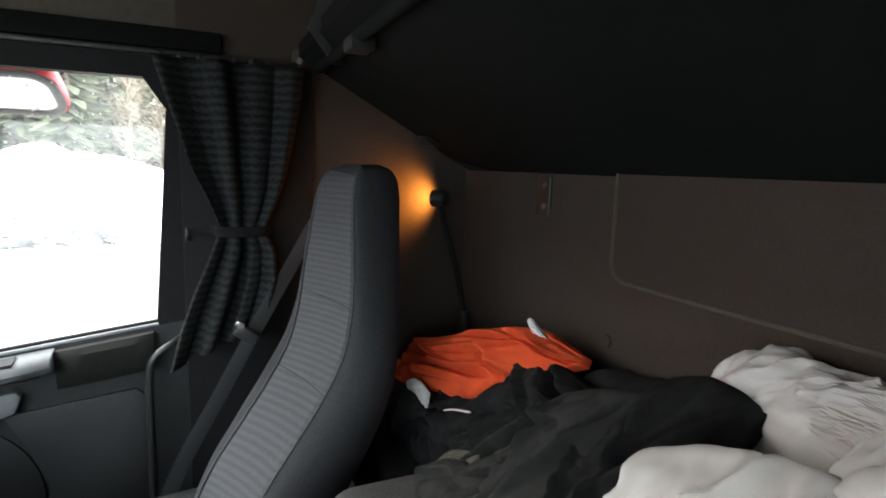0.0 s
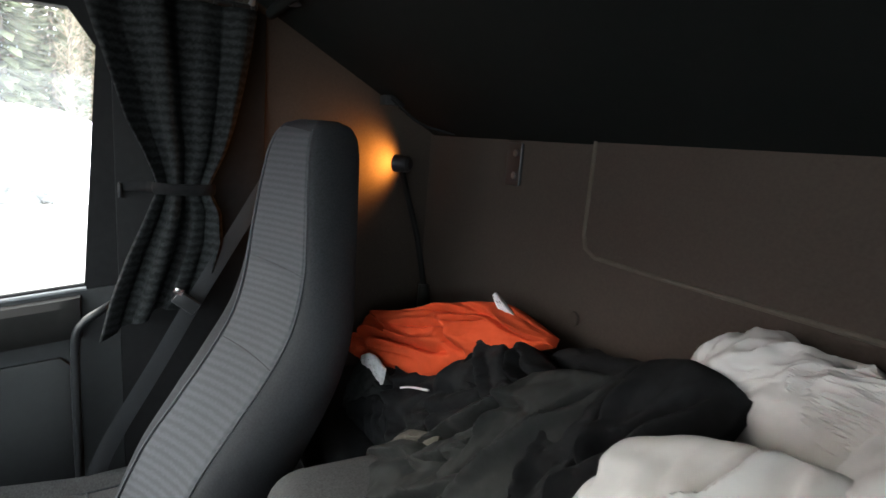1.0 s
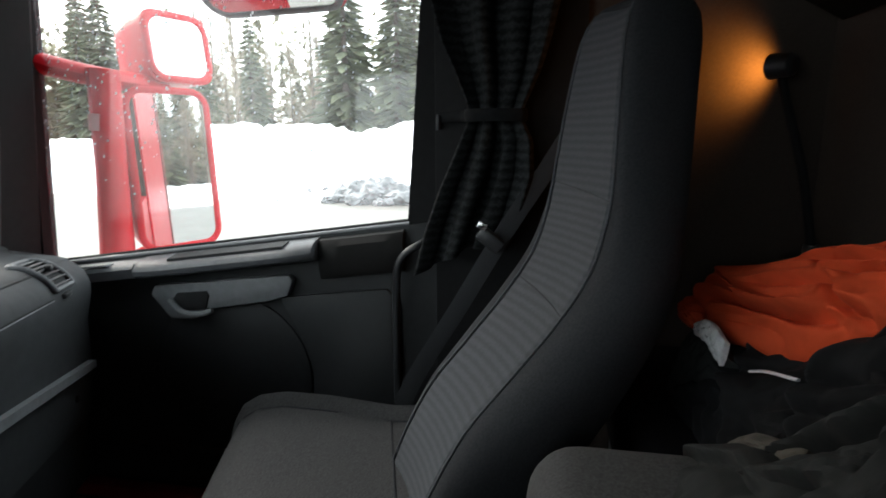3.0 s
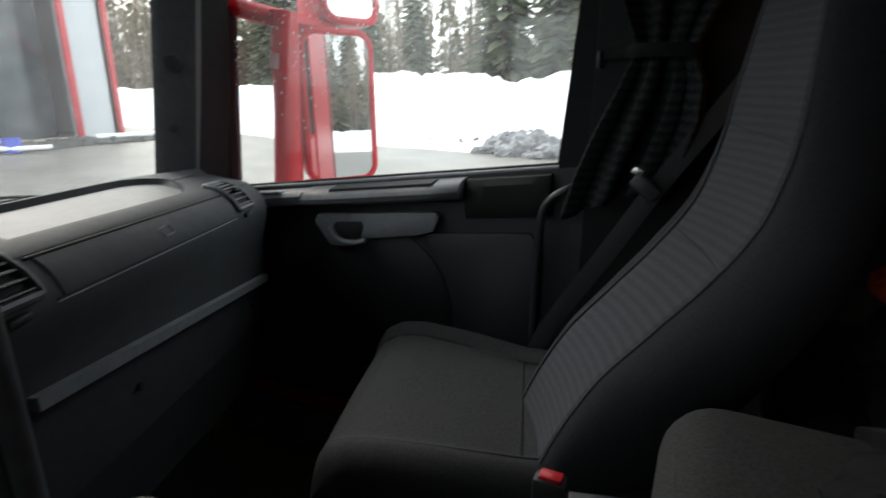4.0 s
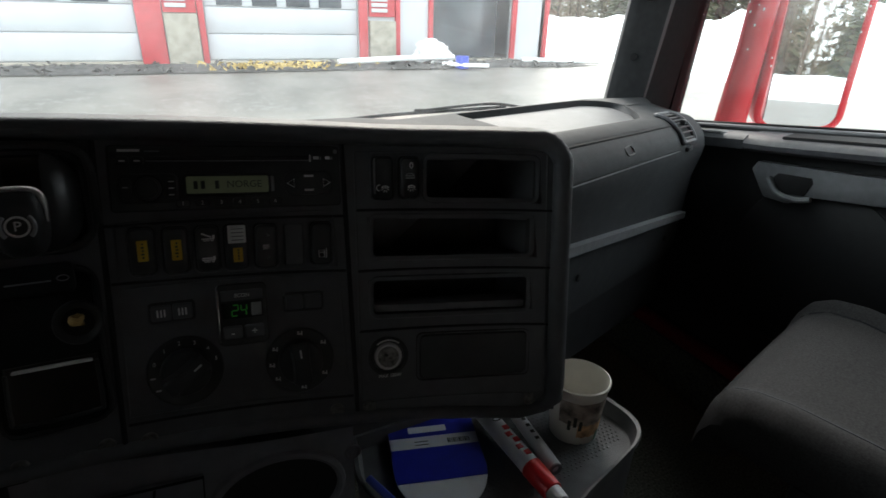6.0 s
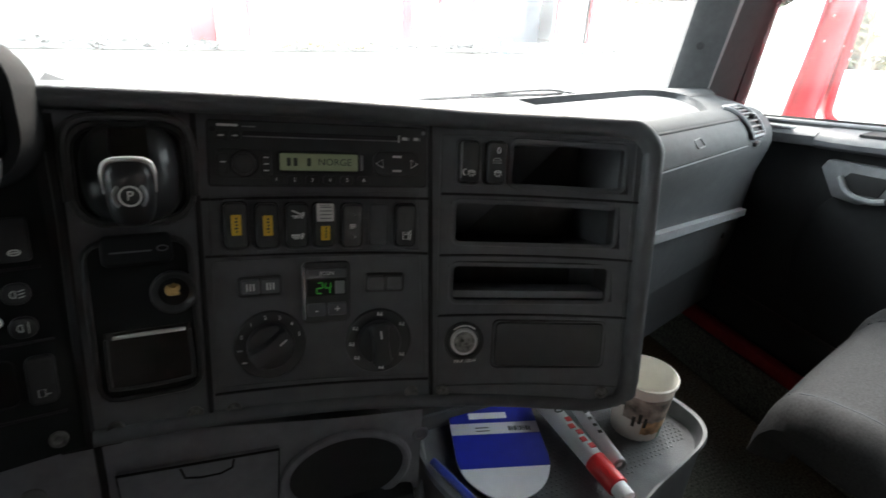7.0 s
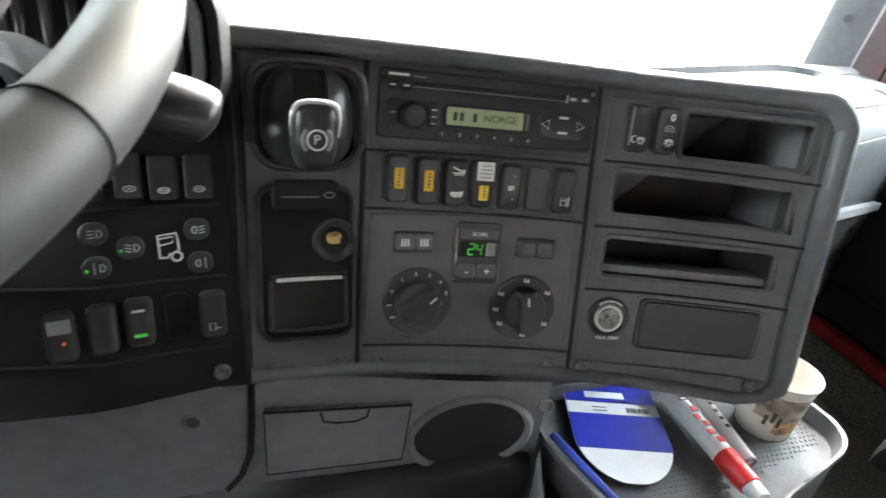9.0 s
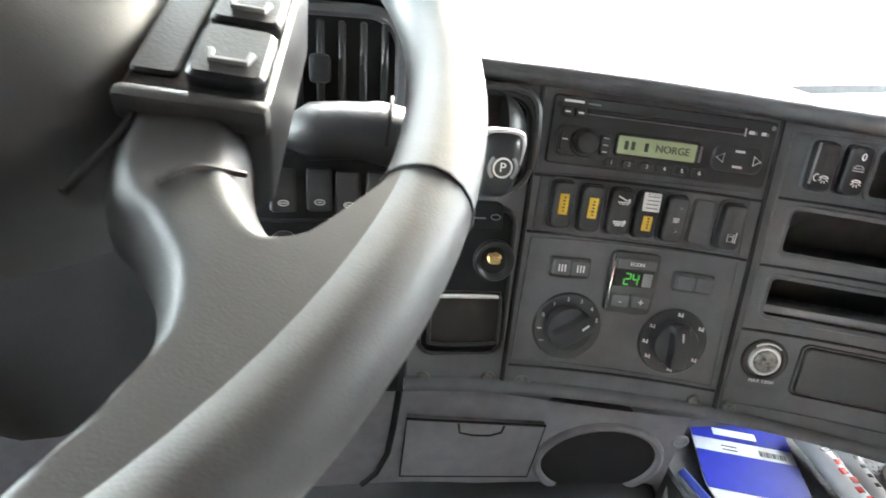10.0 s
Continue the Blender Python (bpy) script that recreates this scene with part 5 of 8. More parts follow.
for k in range(4):
    if k != 2:
        on_radio("display_character", plate(0.0030, 0.0064, 0.0003, 0.0004), -0.0275 + 0.0052 * k, -0.0055, INK, off=0.001)
on_radio("display_word", lettering("NORGE", 0.0078), 0.0085, -0.0055, INK, "dark display word", 0.0012)
on_radio("display_corner", plate(0.0045, 0.0125, 0.0014, 0.001), 0.0295, -0.0055, STEEL)
on_radio("button_field", cushioned(0.041, 0.0225, 0.0025, 0.005, 0.0012), -0.0605, -0.0075, PLASTIC_DARK)
on_radio("volume_knob", joined(disc(0.0090, 0.006, 36, 0.001), disc(0.0080, 0.0125, 36, 0.002)), -0.0605, -0.0075, PLASTIC_DARK, "round volume knob", 0.001)
on_radio("knob_groove", ring(0.0092, 0.0108, 0.0028, 32), -0.0605, -0.0075, VOID, "", 0.001)
for u, rows in ((-0.0755, (0.0,)), (-0.0445, (0.004, -0.001, -0.006))):
    on_radio("button", cushioned(0.0075, 0.0155, 0.0025, 0.002, 0.0008), u, -0.0075, PLASTIC_DARK, "", 0.0018)
    for v in rows:
        on_radio("button_mark", plate(0.0040, 0.0010, 0.0002, 0.0002), u, -0.0065 + v, WHITE, "", 0.0045)
for u in (-0.0765, -0.0665):
    on_radio("small_button", cushioned(0.0085, 0.0066, 0.003, 0.0022, 0.001), u, 0.0135, PLASTIC_DARK)
    on_radio("button_mark", plate(0.0042, 0.0012, 0.0002, 0.0003), u, 0.0133, WHITE, "", 0.0031)
on_radio("printed_line", plate(0.015, 0.0019, 0.0002, 0.0003), -0.072, 0.0212, WHITE)
on_radio("printed_line", plate(0.010, 0.0010, 0.0002, 0.0003), -0.0565, 0.0206, PLASTIC_LIGHT)
on_radio("slot_mark", plate(0.0013, 0.0060, 0.0003, 0.0003), 0.0618, 0.0150, WHITE)
for u, w in ((0.0668, 0.0046), (0.0765, 0.0040)):
    on_radio("printed_line", plate(w, 0.0026, 0.0003, 0.0004), u, 0.0153, WHITE)
    on_radio("printed_dot", plate(0.0014, 0.0026, 0.0003, 0.0004), u + w * 0.5 + 0.0013, 0.0150, PLASTIC_LIGHT)
on_radio("hole", disc(0.0021, 0.0004, 12, 0.0), -0.0825, 0.0180, VOID)
on_radio("hole", disc(0.0018, 0.0004, 12, 0.0), 0.083, 0.0205, STEEL)
on_radio("nav_pad", cushioned(0.0395, 0.0200, 0.0032, 0.007, 0.0014), 0.0595, -0.0055, PLASTIC_DARK, "rounded rocker pad")
for s in (-1, 1):
    on_radio("arrow", tube([(s * 0.0035, 0, 0), (-s * 0.0022, 0.0034, 0), (-s * 0.0022, -0.0034, 0)], 0.0006, 6, closed=True), 0.0595 + s * 0.0142, -0.0055, WHITE, "outlined arrow", 0.0034)
    on_radio("button_mark", plate(0.0078, 0.0019, 0.0002, 0.0003), 0.0595, -0.0055 + s * 0.0058, WHITE, "", 0.0034)
for k in range(6):
    on_radio("preset_button", cushioned(0.0105, 0.0066, 0.0030, 0.0024, 0.001), -0.0372 + 0.0138 * k, -0.0195, PLASTIC_DARK)
    on_radio("preset_number", lettering(str(k + 1), 0.0044), -0.0372 + 0.0138 * k, -0.0195, WHITE, "", 0.0033)

# row of rocker switches
def rocker(name, x, z, w, h, label):
    sw = con(name, frame_plate(w, h, 0.0022, 0.0016, 0.0045), x, z, PLASTIC_FACE, 0.0, label)
    part("switch_well", moved(plate(w + 0.001, h + 0.001, 0.0008, 0.0045), CI @ pf(x, z, 0.0002)), VOID, sw)
    part("rocker_cap", moved(cushioned(w * 0.93, h * 0.955, 0.0062, 0.0048, 0.0022, 0.0026), CI @ pf(x, z, 0.0008) @ pose(0, 0, 0, 3, 0, 0)), SWITCH_BLACK, sw)
    return sw, CI @ pf(x, z, 0.0064) @ pose(0, 0, 0, 3, 0, 0)


def lorry_sign(tipped):
    """A small flat-bed lorry seen from its side, its bed level or tipped."""
    bed = moved(plate(0.0078, 0.0013, 0.0003, 0.0003), Matrix.Translation((-0.0010, 0.0022 if tipped else 0.0008, 0)) @ pose(0, 0, 0, 0, 0, -24 if tipped else 0))
    wheels = [moved(ring(0.0005, 0.0012, 0.0003, 10), Matrix.Translation((u, -0.0016, 0))) for u in (-0.0022, 0.0002, 0.0032)]
    return joined(bed, moved(plate(0.0096, 0.0008, 0.0003, 0.0002), Matrix.Translation((0, -0.0006, 0))), moved(plate(0.0020, 0.0030, 0.0003, 0.0004), Matrix.Translation((0.0042, 0.0008, 0))), *wheels)


def rhomb(w, h):
    return tube([(w / 2, 0, 0), (0, h / 2, 0), (-w / 2, 0, 0), (0, -h / 2, 0)], 0.0005, 5, closed=True)


SWX = [(-0.2095, 0.9435), (-0.186, 0.941), (-0.163, 0.9395), (-0.1415, 0.938), (-0.1185, 0.936), (-0.096, 0.9345), (-0.0735, 0.9335)]
for k, (x, z) in enumerate(SWX):
    if k == 5:
        con("switch_blank", plate(0.0165, 0.036, 0.003, 0.003), x, z, PLASTIC_FACE, 0.0, "blank switch cover")
        continue
    sw, m = rocker("rocker_switch", x, z, 0.0186, 0.0375, "black rocker switch" if k not in (0, 1, 3) else "black rocker switch with a yellow field")
    if k in (0, 1):
        part("yellow_field", moved(plate(0.0074, 0.0162, 0.0006, 0.0006), m @ Matrix.Translation((0.0004, 0.0005, 0.0018))), YELLOW, sw)
        for j, (u, w) in enumerate(((0.0012, 0.0014), (0.0010, 0.0020), (0.0012, 0.0016), (0.0009, 0.0022), (0.0011, 0.0013))):
            part("dark_bar", moved(plate(w, 0.0013, 0.0003, 0.0002), m @ Matrix.Translation((u - 0.0005, 0.0058 - 0.0026 * j, 0.0024))), INK, sw)
    elif k == 3:
        part("white_field", moved(plate(0.0138, 0.0145, 0.0006, 0.001), m @ Matrix.Translation((0.0006, 0.0106, 0.0027)) @ pose(0, 0, 0, -7, 0, 0)), WHITE, sw)
        for j in range(4):
            part("grey_bar", moved(plate(0.0092, 0.0007, 0.0003, 0.0002), m @ Matrix.Translation((0.001, 0.0150 - 0.0030 * j, 0.0036)) @ pose(0, 0, 0, -7, 0, 0)), PLASTIC_GREY, sw)
        part("yellow_field", moved(plate(0.0074, 0.0118, 0.0006, 0.0006), m @ Matrix.Translation((0.0008, -0.0065, 0.0017))), YELLOW, sw)
        for j in range(4):
            part("dark_bar", moved(plate(0.0012, 0.0016, 0.0003, 0.0002), m @ Matrix.Translation((0.0012, -0.0025 - 0.0024 * j, 0.0023))), INK, sw)
    elif k == 2:
        part("symbol", moved(lorry_sign(True), m @ Matrix.Translation((0.0004, 0.0085, 0.0024))), WHITE, sw)
        part("symbol", moved(lorry_sign(False), m @ Matrix.Translation((0, -0.0085, 0.0022))), WHITE, sw)
    elif k == 4:
        part("symbol", moved(lorry_sign(False), m @ Matrix.Translation((0, 0.0, 0.0014))), WHITE, sw)
        for v in (-0.0092, 0.0092):
            part("symbol", moved(rhomb(0.0052, 0.0030), m @ Matrix.Translation((0, v, 0.0022))), WHITE, sw)
    else:
        part("symbol", moved(joined(tube([(-0.0022, -0.003, 0), (-0.0026, 0.003, 0), (0.0022, 0.003, 0), (0.0022, -0.003, 0)], 0.0005, 6, closed=True), moved(plate(0.0034, 0.0007, 0.0003, 0.0002), Matrix.Translation((0, 0.0012, 0))), moved(plate(0.0008, 0.0085, 0.0003, 0.0002), Matrix.Translation((0.0038, 0.0005, 0)))), m @ Matrix.Translation((0, -0.0085, 0.0022))), WHITE, sw)
for x, z, marks in ((-0.0145, 0.984, (-0.008,)), (0.0085, 0.9835, (0.010, 0.0, -0.010))):
    sw, m = rocker("rocker_switch", x, z, 0.0186, 0.0375, "black rocker switch with white symbols")
    rays = [moved(plate(0.0007, 0.0022, 0.0003, 0.0002), pose(0, 0, 0, 0, 0, a) @ Matrix.Translation((0, -0.0030, 0))) for a in (-60, -20, 20, 60)]
    part("symbol", moved(joined(tube([(0.0030 * math.cos(radians(a)), 0.0016 * math.sin(radians(a)), 0) for a in range(0, 181, 20)], 0.0005, 6), plate(0.0066, 0.0007, 0.0003, 0.0002), *rays), m @ Matrix.Translation((0.0012, -0.0085, 0.0022))), WHITE, sw)
    if len(marks) > 1:
        part("symbol", moved(tube([(0.0013 * math.cos(2 * math.pi * j / 12), 0.0024 * math.sin(2 * math.pi * j / 12), 0) for j in range(12)], 0.0005, 6, closed=True), m @ Matrix.Translation((0.001, 0.0105, 0.0024))), WHITE, sw)
        part("symbol", moved(joined(tube([(-0.004, -0.0018, 0), (-0.0035, 0.0006, 0), (-0.0018, 0.0022, 0), (0.0018, 0.0022, 0), (0.0035, 0.0006, 0), (0.004, -0.0018, 0)], 0.0005, 6, closed=True), plate(0.0066, 0.0007, 0.0003, 0.0002)), m @ Matrix.Translation((0, 0.0015, 0.0018))), DIM_SIGN, sw)
    else:
        part("symbol", moved(tube([(-0.0050 + 0.0022 * math.cos(radians(a)), -0.0085 + 0.0026 * math.sin(radians(a)), 0) for a in range(70, 300, 23)], 0.0005, 6), m @ Matrix.Translation((0.001, 0, 0.0022))), WHITE, sw)
    if len(marks) == 1:
        part("silver_edge", moved(bbox((-0.0085, -0.016, 0), (-0.007, 0.015, 0.002), 0.0004), m @ Matrix.Translation((0, 0.002, 0.0))), STEEL, sw)

# climate panel
for x, z, w, marks in ((-0.1965, 0.8945, 0.034, 2), (-0.0945, 0.8865, 0.034, 0)):
    bt = con("button_frame", plate(w, 0.017, 0.003, 0.003), x, z, PLASTIC_DARK, 0.0, "black frame with two push buttons")
    for s in (-1, 1):
        part("button", moved(plate(w * 0.43, 0.0125, 0.0025, 0.002), CI @ pf(x, z, 0.003) @ Matrix.Translation((s * w * 0.225, 0, 0))), PLASTIC_FACE, bt)
        if marks:
            part("symbol", moved(joined(*[moved(plate(0.0012, 0.006, 0.0003, 0.0003), Matrix.Translation((d, 0, 0))) for d in (-0.0025, 0, 0.0025)]), CI @ pf(x, z, 0.0056) @ Matrix.Translation((s * w * 0.225, 0, 0))), WHITE, bt)
econ = con("temperature_unit", plate(0.040, 0.052, 0.004, 0.005), -0.1445, 0.8835, PLASTIC_DARK, 0.0, "temperature control with a green digital display")
E0 = CI @ pf(-0.1445, 0.8835, 0.004)
part("side_strip", moved(bbox((-0.0192, -0.022, -0.003), (-0.0178, 0.022, 0.002), 0.0005), E0), CHROME, econ, "chrome edge strip")
part("button", moved(plate(0.033, 0.0085, 0.002, 0.001), E0 @ Matrix.Translation((0, 0.0165, 0))), PLASTIC_FACE, econ)
part("lettering", moved(lettering("ECON", 0.0042), E0 @ Matrix.Translation((0, 0.0165, 0.0024))), WHITE, econ)
part("window", moved(plate(0.032, 0.0135, 0.001, 0.001), E0 @ Matrix.Translation((0, 0.004, 0))), VOID, econ)
def seven(strokes, x):
    """A digit of slanted bars."""
    place = {"a": (0, 0.0045, 1), "g": (0, 0, 1), "d": (0, -0.0045, 1), "f": (-0.0022, 0.00225, 0), "b": (0.0022, 0.00225, 0), "e": (-0.0022, -0.00225, 0), "c": (0.0022, -0.00225, 0)}
    out = []
    for k in strokes:
        a, b, flat_ = place[k]
        out.append(moved(plate(0.0040 if flat_ else 0.0010, 0.0010 if flat_ else 0.0042, 0.0004, 0.0003), Matrix.Translation((x + a + 0.12 * b, b, 0))))
    return joined(*out)
for name_, x in (("abged", -0.0058), ("fgbc", 0.0008)):
    part("digit", moved(seven(name_, x), E0 @ Matrix.Translation((0, 0.004, 0.0014))), GREEN_LED, econ, "glowing green digit")
part("grey_field", moved(plate(0.0085, 0.0115, 0.0014, 0.001), E0 @ Matrix.Translation((0.011, 0.004, 0))), PLASTIC_LIGHT, econ)
for s, ch in ((-1, "-"), (1, "+")):
    part("button", moved(plate(0.0155, 0.011, 0.0025, 0.002), E0 @ Matrix.Translation((s * 0.0085, -0.0145, 0))), PLASTIC_FACE, econ)
    part("sign", moved(lettering(ch, 0.009), E0 @ Matrix.Translation((s * 0.0085, -0.0145, 0.003))), WHITE, econ)
for x, z, n, turn in ((-0.1935, 0.846, 8, -55), (-0.1035, 0.8365, 6, 5)):
    dl = con("rotary_dial", loft([[Vector((q * math.cos(2 * math.pi * k / 48), q * math.sin(2 * math.pi * k / 48), h)) for k in range(48)] for q, h in ((0.0292, 0.0), (0.0288, 0.0016), (0.0278, 0.0026), (0.0262, 0.0026), (0.0195, 0.0008))]), x, z, PLASTIC_DARK, 0.0, "black rotary heater dial with white marks")
    m = CI @ pf(x, z, 0.0012)
    turned = m @ pose(0, 0, 0, 0, 0, turn)
    part("dial_skirt", moved(disc(0.0192, 0.0085, 40, 0.0022, 0.0184), m), PLASTIC_DARK, dl)
    gl_ = []
    for k in range(13):
        v = -0.0176 + 0.0352 * k / 12
        half = math.sqrt(max(0.0192 ** 2 - v * v, 0.0)) * 0.92
        wide = min(half, 0.0070 + 0.0016 * (v / 0.0176) ** 2)
        top = 0.0185 - 0.0035 * (v / 0.0176) ** 2
        gl_.append([Vector((-half, v, 0.0072)), Vector((-wide - 0.0006, v, 0.0095)), Vector((-wide * 0.86, v, top - 0.0012)), Vector((-wide * 0.6, v, top)), Vector((wide * 0.6, v, top)), Vector((wide * 0.86, v, top - 0.0012)), Vector((wide + 0.0006, v, 0.0095)), Vector((half, v, 0.0072))])
    part("dial_grip", moved(loft(gl_), turned), PLASTIC_DARK, dl)
    part("pointer", moved(plate(0.0016, 0.0072, 0.0004, 0.0004), turned @ Matrix.Translation((0, 0.0105, 0.0173)) @ pose(0, 0, 0, -12, 0, 0)), WHITE, dl)
    if n == 8:
        for ch, ang in (("5", 18), ("4", 44), ("3", 71), ("2", 98), ("1", 127), ("0", 157), ("", 184), ("", 210)):
            a = radians(ang)
            part("number", moved(lettering(ch, 0.0046) if ch else plate(0.004, 0.0014, 0.0003, 0.0004), m @ Matrix.Translation((0.0242 * math.cos(a), 0.0242 * math.sin(a), 0.0022))), WHITE, dl)
    else:
        for k, ang in enumerate((90, 36, -34, -86, 216, 184, 150)):
            a = radians(ang)
            part("symbol", moved(joined(plate(0.0045, 0.0011, 0.0003, 0.0004), moved(plate(0.0011, 0.0038, 0.0003, 0.0004), Matrix.Translation((0.0018, 0.0005, 0))), moved(disc(0.0009, 0.0004, 10, 0.0), Matrix.Translation((-0.0012, 0.0016, 0)))), m @ Matrix.Translation((0.0242 * math.cos(a), 0.0242 * math.sin(a), 0.0022))), WHITE, dl)
# power socket
sock = con("power_socket", ring(0.0095, 0.0125, 0.004, 40), -0.027, 0.8285, LIP, 0.0, "metal power socket with lettering")
part("socket_well", moved(disc(0.0098, 0.001, 28, 0.0), CI @ pf(-0.027, 0.8285, 0.0003)), VOID, sock)
part("socket_shell", moved(loft([[Vector((q * math.cos(2 * math.pi * k / 28), q * math.sin(2 * math.pi * k / 28), h)) for k in range(28)] for q, h in ((0.0096, 0.0034), (0.0090, 0.0012), (0.0070, 0.0006), (0.0022, 0.0005))]), CI @ pf(-0.027, 0.8285, 0.0006)), mat("dirty_socket_metal", (0.24, 0.235, 0.225), rough=0.5, metal=0.6, spread=0.8, grain=220, stain=0.9, stain_color=(0.08, 0.07, 0.06)), sock, "dirty metal shell")
part("socket_crumbs", moved(joined(crumpled((-0.002, 0.002, 0), (0.0030, 0.0022, 0.0016), seed=61, sub=3), crumpled((0.003, -0.0025, 0), (0.0022, 0.0030, 0.0014), seed=62, sub=3)), CI @ pf(-0.027, 0.8285, 0.0022)), INK, sock, "dark crumbs of dirt")
part("socket_surround", moved(ring(0.0145, 0.0185, 0.0025, 40), CI @ pf(-0.027, 0.8285, 0.0)), PLASTIC_DARK, sock)
part("lettering", moved(lettering("MAX 120W", 0.0042), CI @ pf(-0.0275, 0.8112, 0.0030)), WHITE, sock)
arc = tube([(0.0155 * math.cos(radians(a)), 0.0155 * math.sin(radians(a)), 0) for a in range(50, 131, 8)], 0.0007, 6)
part("printed_arc", moved(arc, CI @ pf(-0.027, 0.8285, 0.0028)), WHITE, sock)

# parking brake
brake = con("parking_brake", frame_plate(0.070, 0.064, 0.007, 0.006, 0.017, 6), -0.2745, 0.987, PLASTIC_DARK, 0.0, "black parking brake lever in a moulded recess")
B0 = CI @ pf(-0.2745, 0.989, 0.0)
part("recess", moved(plate(0.072, 0.066, 0.0012, 0.016, 6), B0), VOID, brake)
def dome_z(x, y):
    q = (abs(x / 0.0325) ** 2.7 + abs((y + 0.002) / 0.0370) ** 2.7) ** (1 / 2.7)
    return 0.030 * max(0.0, 1 - q ** 2.6) ** 0.5 if q < 1 else -0.003
bm = bmesh.new()
dxs = sorted([-0.0335 * math.cos(math.pi * k / 40) for k in range(41)] + [-0.01181, -0.0118, 0.0118, 0.01181])
dys = [-0.002 - 0.0375 * math.cos(math.pi * k / 40) for k in range(41)]
rows_ = [[bm.verts.new((x, y, min(0.003, dome_z(x, y)) if abs(x) < 0.011805 and y > 0.0 else dome_z(x, y))) for y in dys] for x in dxs]
for a, b in zip(rows_, rows_[1:]):
    for j in range(40):
        bm.faces.new((a[j], b[j], b[j + 1], a[j + 1]))
part("housing", moved(bm, B0), PLASTIC_DARK, brake, "glossy black domed housing with a slot")
part("slot_lining", moved(bbox((-0.0116, 0.001, 0.0022), (0.0116, 0.0305, 0.0042), 0.0003), B0), mat("dusty_slot_lining", (0.045, 0.038, 0.033), rough=0.7, spread=0.5, grain=60), brake)
part("moulding", moved(tube([(q.x, q.y, 0.006) for q in spline([(-0.040, -0.02, 0), (-0.040, 0.018, 0), (-0.034, 0.033, 0), (-0.018, 0.0375, 0), (0.018, 0.0375, 0), (0.034, 0.033, 0), (0.040, 0.018, 0), (0.040, -0.02, 0)], 6)], 0.0034, 8), B0), PLASTIC_DARK, brake)
lv = bmesh.new()
bmesh.ops.create_icosphere(lv, subdivisions=4, radius=1.0)
for v in lv.verts:
    d = v.co.normalized()
    q = [math.copysign(abs(c) ** 0.62, c) for c in d]
    v.co = Vector((q[0] * 0.0148 * (1 + 0.10 * q[1]), q[1] * 0.0235 - 0.014, q[2] * 0.021 + 0.040 + 0.004 * q[1]))
part("lever", moved(lv, B0), PLASTIC_DARK, brake, "glossy black rounded brake lever")
part("lever_top", moved(tube(spline([(-0.0150, -0.014, 0.051), (-0.0145, -0.001, 0.0560), (-0.0095, 0.0066, 0.0592), (0.0095, 0.0066, 0.0592), (0.0145, -0.001, 0.0560), (0.0150, -0.014, 0.051)], 5), [0.0005, 0.0006, 0.0008, 0.0010, 0.0013] + [0.0018] * 16 + [0.0013, 0.0010, 0.0008, 0.0006, 0.0005], 8), B0), LIP, brake, "lighter grey left edge of the lever")
PB = B0 @ Matrix.Translation((0, -0.016, 0.0612)) @ pose(0, 0, 0, 8, 0, 0)
part("badge", moved(ring(0.0055, 0.0068, 0.0006, 28), PB), WHITE, brake)
part("letter", moved(lettering("P", 0.0085), PB), WHITE, brake, "white letter P")
for s in (-1, 1):
    part("badge_arc", moved(tube([(s * 0.009 * math.cos(radians(a)), 0.009 * math.sin(radians(a)), 0.0003) for a in range(-45, 46, 10)], 0.0013, 6), PB), bpy.data.materials["light_grey_plastic"], brake)

# ashtray and socket bay under the brake
bay = con("storage_bay", frame_plate(0.068, 0.117, 0.003, 0.0035, 0.013, 5), -0.2805, 0.8835, PLASTIC_DARK, 0.0, "recessed bay with ashtray, lighter and pocket")
YB = CI @ pf(-0.2805, 0.8835, 0.0)
part("bay_back", moved(plate(0.068, 0.117, 0.001, 0.012), YB @ Matrix.Translation((0, 0, 0.0003))), BLACK_SHADED, bay)
part("moulding", moved(tube([(sx * (0.0345 - 0.0115 + 0.0115 * math.cos(radians(a))), sz * (0.059 - 0.0115 + 0.0115 * math.sin(radians(a))), 0.0032) for sx, sz, rng in ((1, 1, (0, 30, 60, 90)), (-1, 1, (90, 60, 30, 0)), (-1, -1, (0, 30, 60, 90)), (1, -1, (90, 60, 30, 0))) for a in rng], 0.0019, 8, closed=True), YB), PLASTIC_DARK, bay)
part("ashtray_lid", moved(cushioned(0.047, 0.0225, 0.009, 0.005, 0.003), CI @ pf(-0.279, 0.9345, 0.001)), BLACK_SHADED, bay)
part("lid_mark", moved(plate(0.027, 0.0012, 0.0003, 0.0004), CI @ pf(-0.283, 0.934, 0.0102)), PLASTIC_GREY, bay)
part("lid_symbol", moved(tube([(0.0036 * math.cos(2 * math.pi * k / 16), 0.0020 * math.sin(2 * math.pi * k / 16), 0) for k in range(16)], 0.0005, 6, closed=True), CI @ pf(-0.2622, 0.934, 0.0104)), PLASTIC_GREY, bay)
part("lighter_socket", moved(loft([[Vector((q * math.cos(2 * math.pi * k / 32), q * math.sin(2 * math.pi * k / 32), h)) for k in range(32)] for q, h in ((0.0165, 0.0), (0.0163, 0.0045), (0.0155, 0.0055), (0.0142, 0.0052), (0.0105, 0.0008))]), CI @ pf(-0.2590, 0.9000, 0.001)), PLASTIC_DARK, bay)
part("lighter_well", moved(disc(0.0106, 0.0006, 28, 0.0), CI @ pf(-0.2590, 0.9000, 0.0020)), VOID, bay)
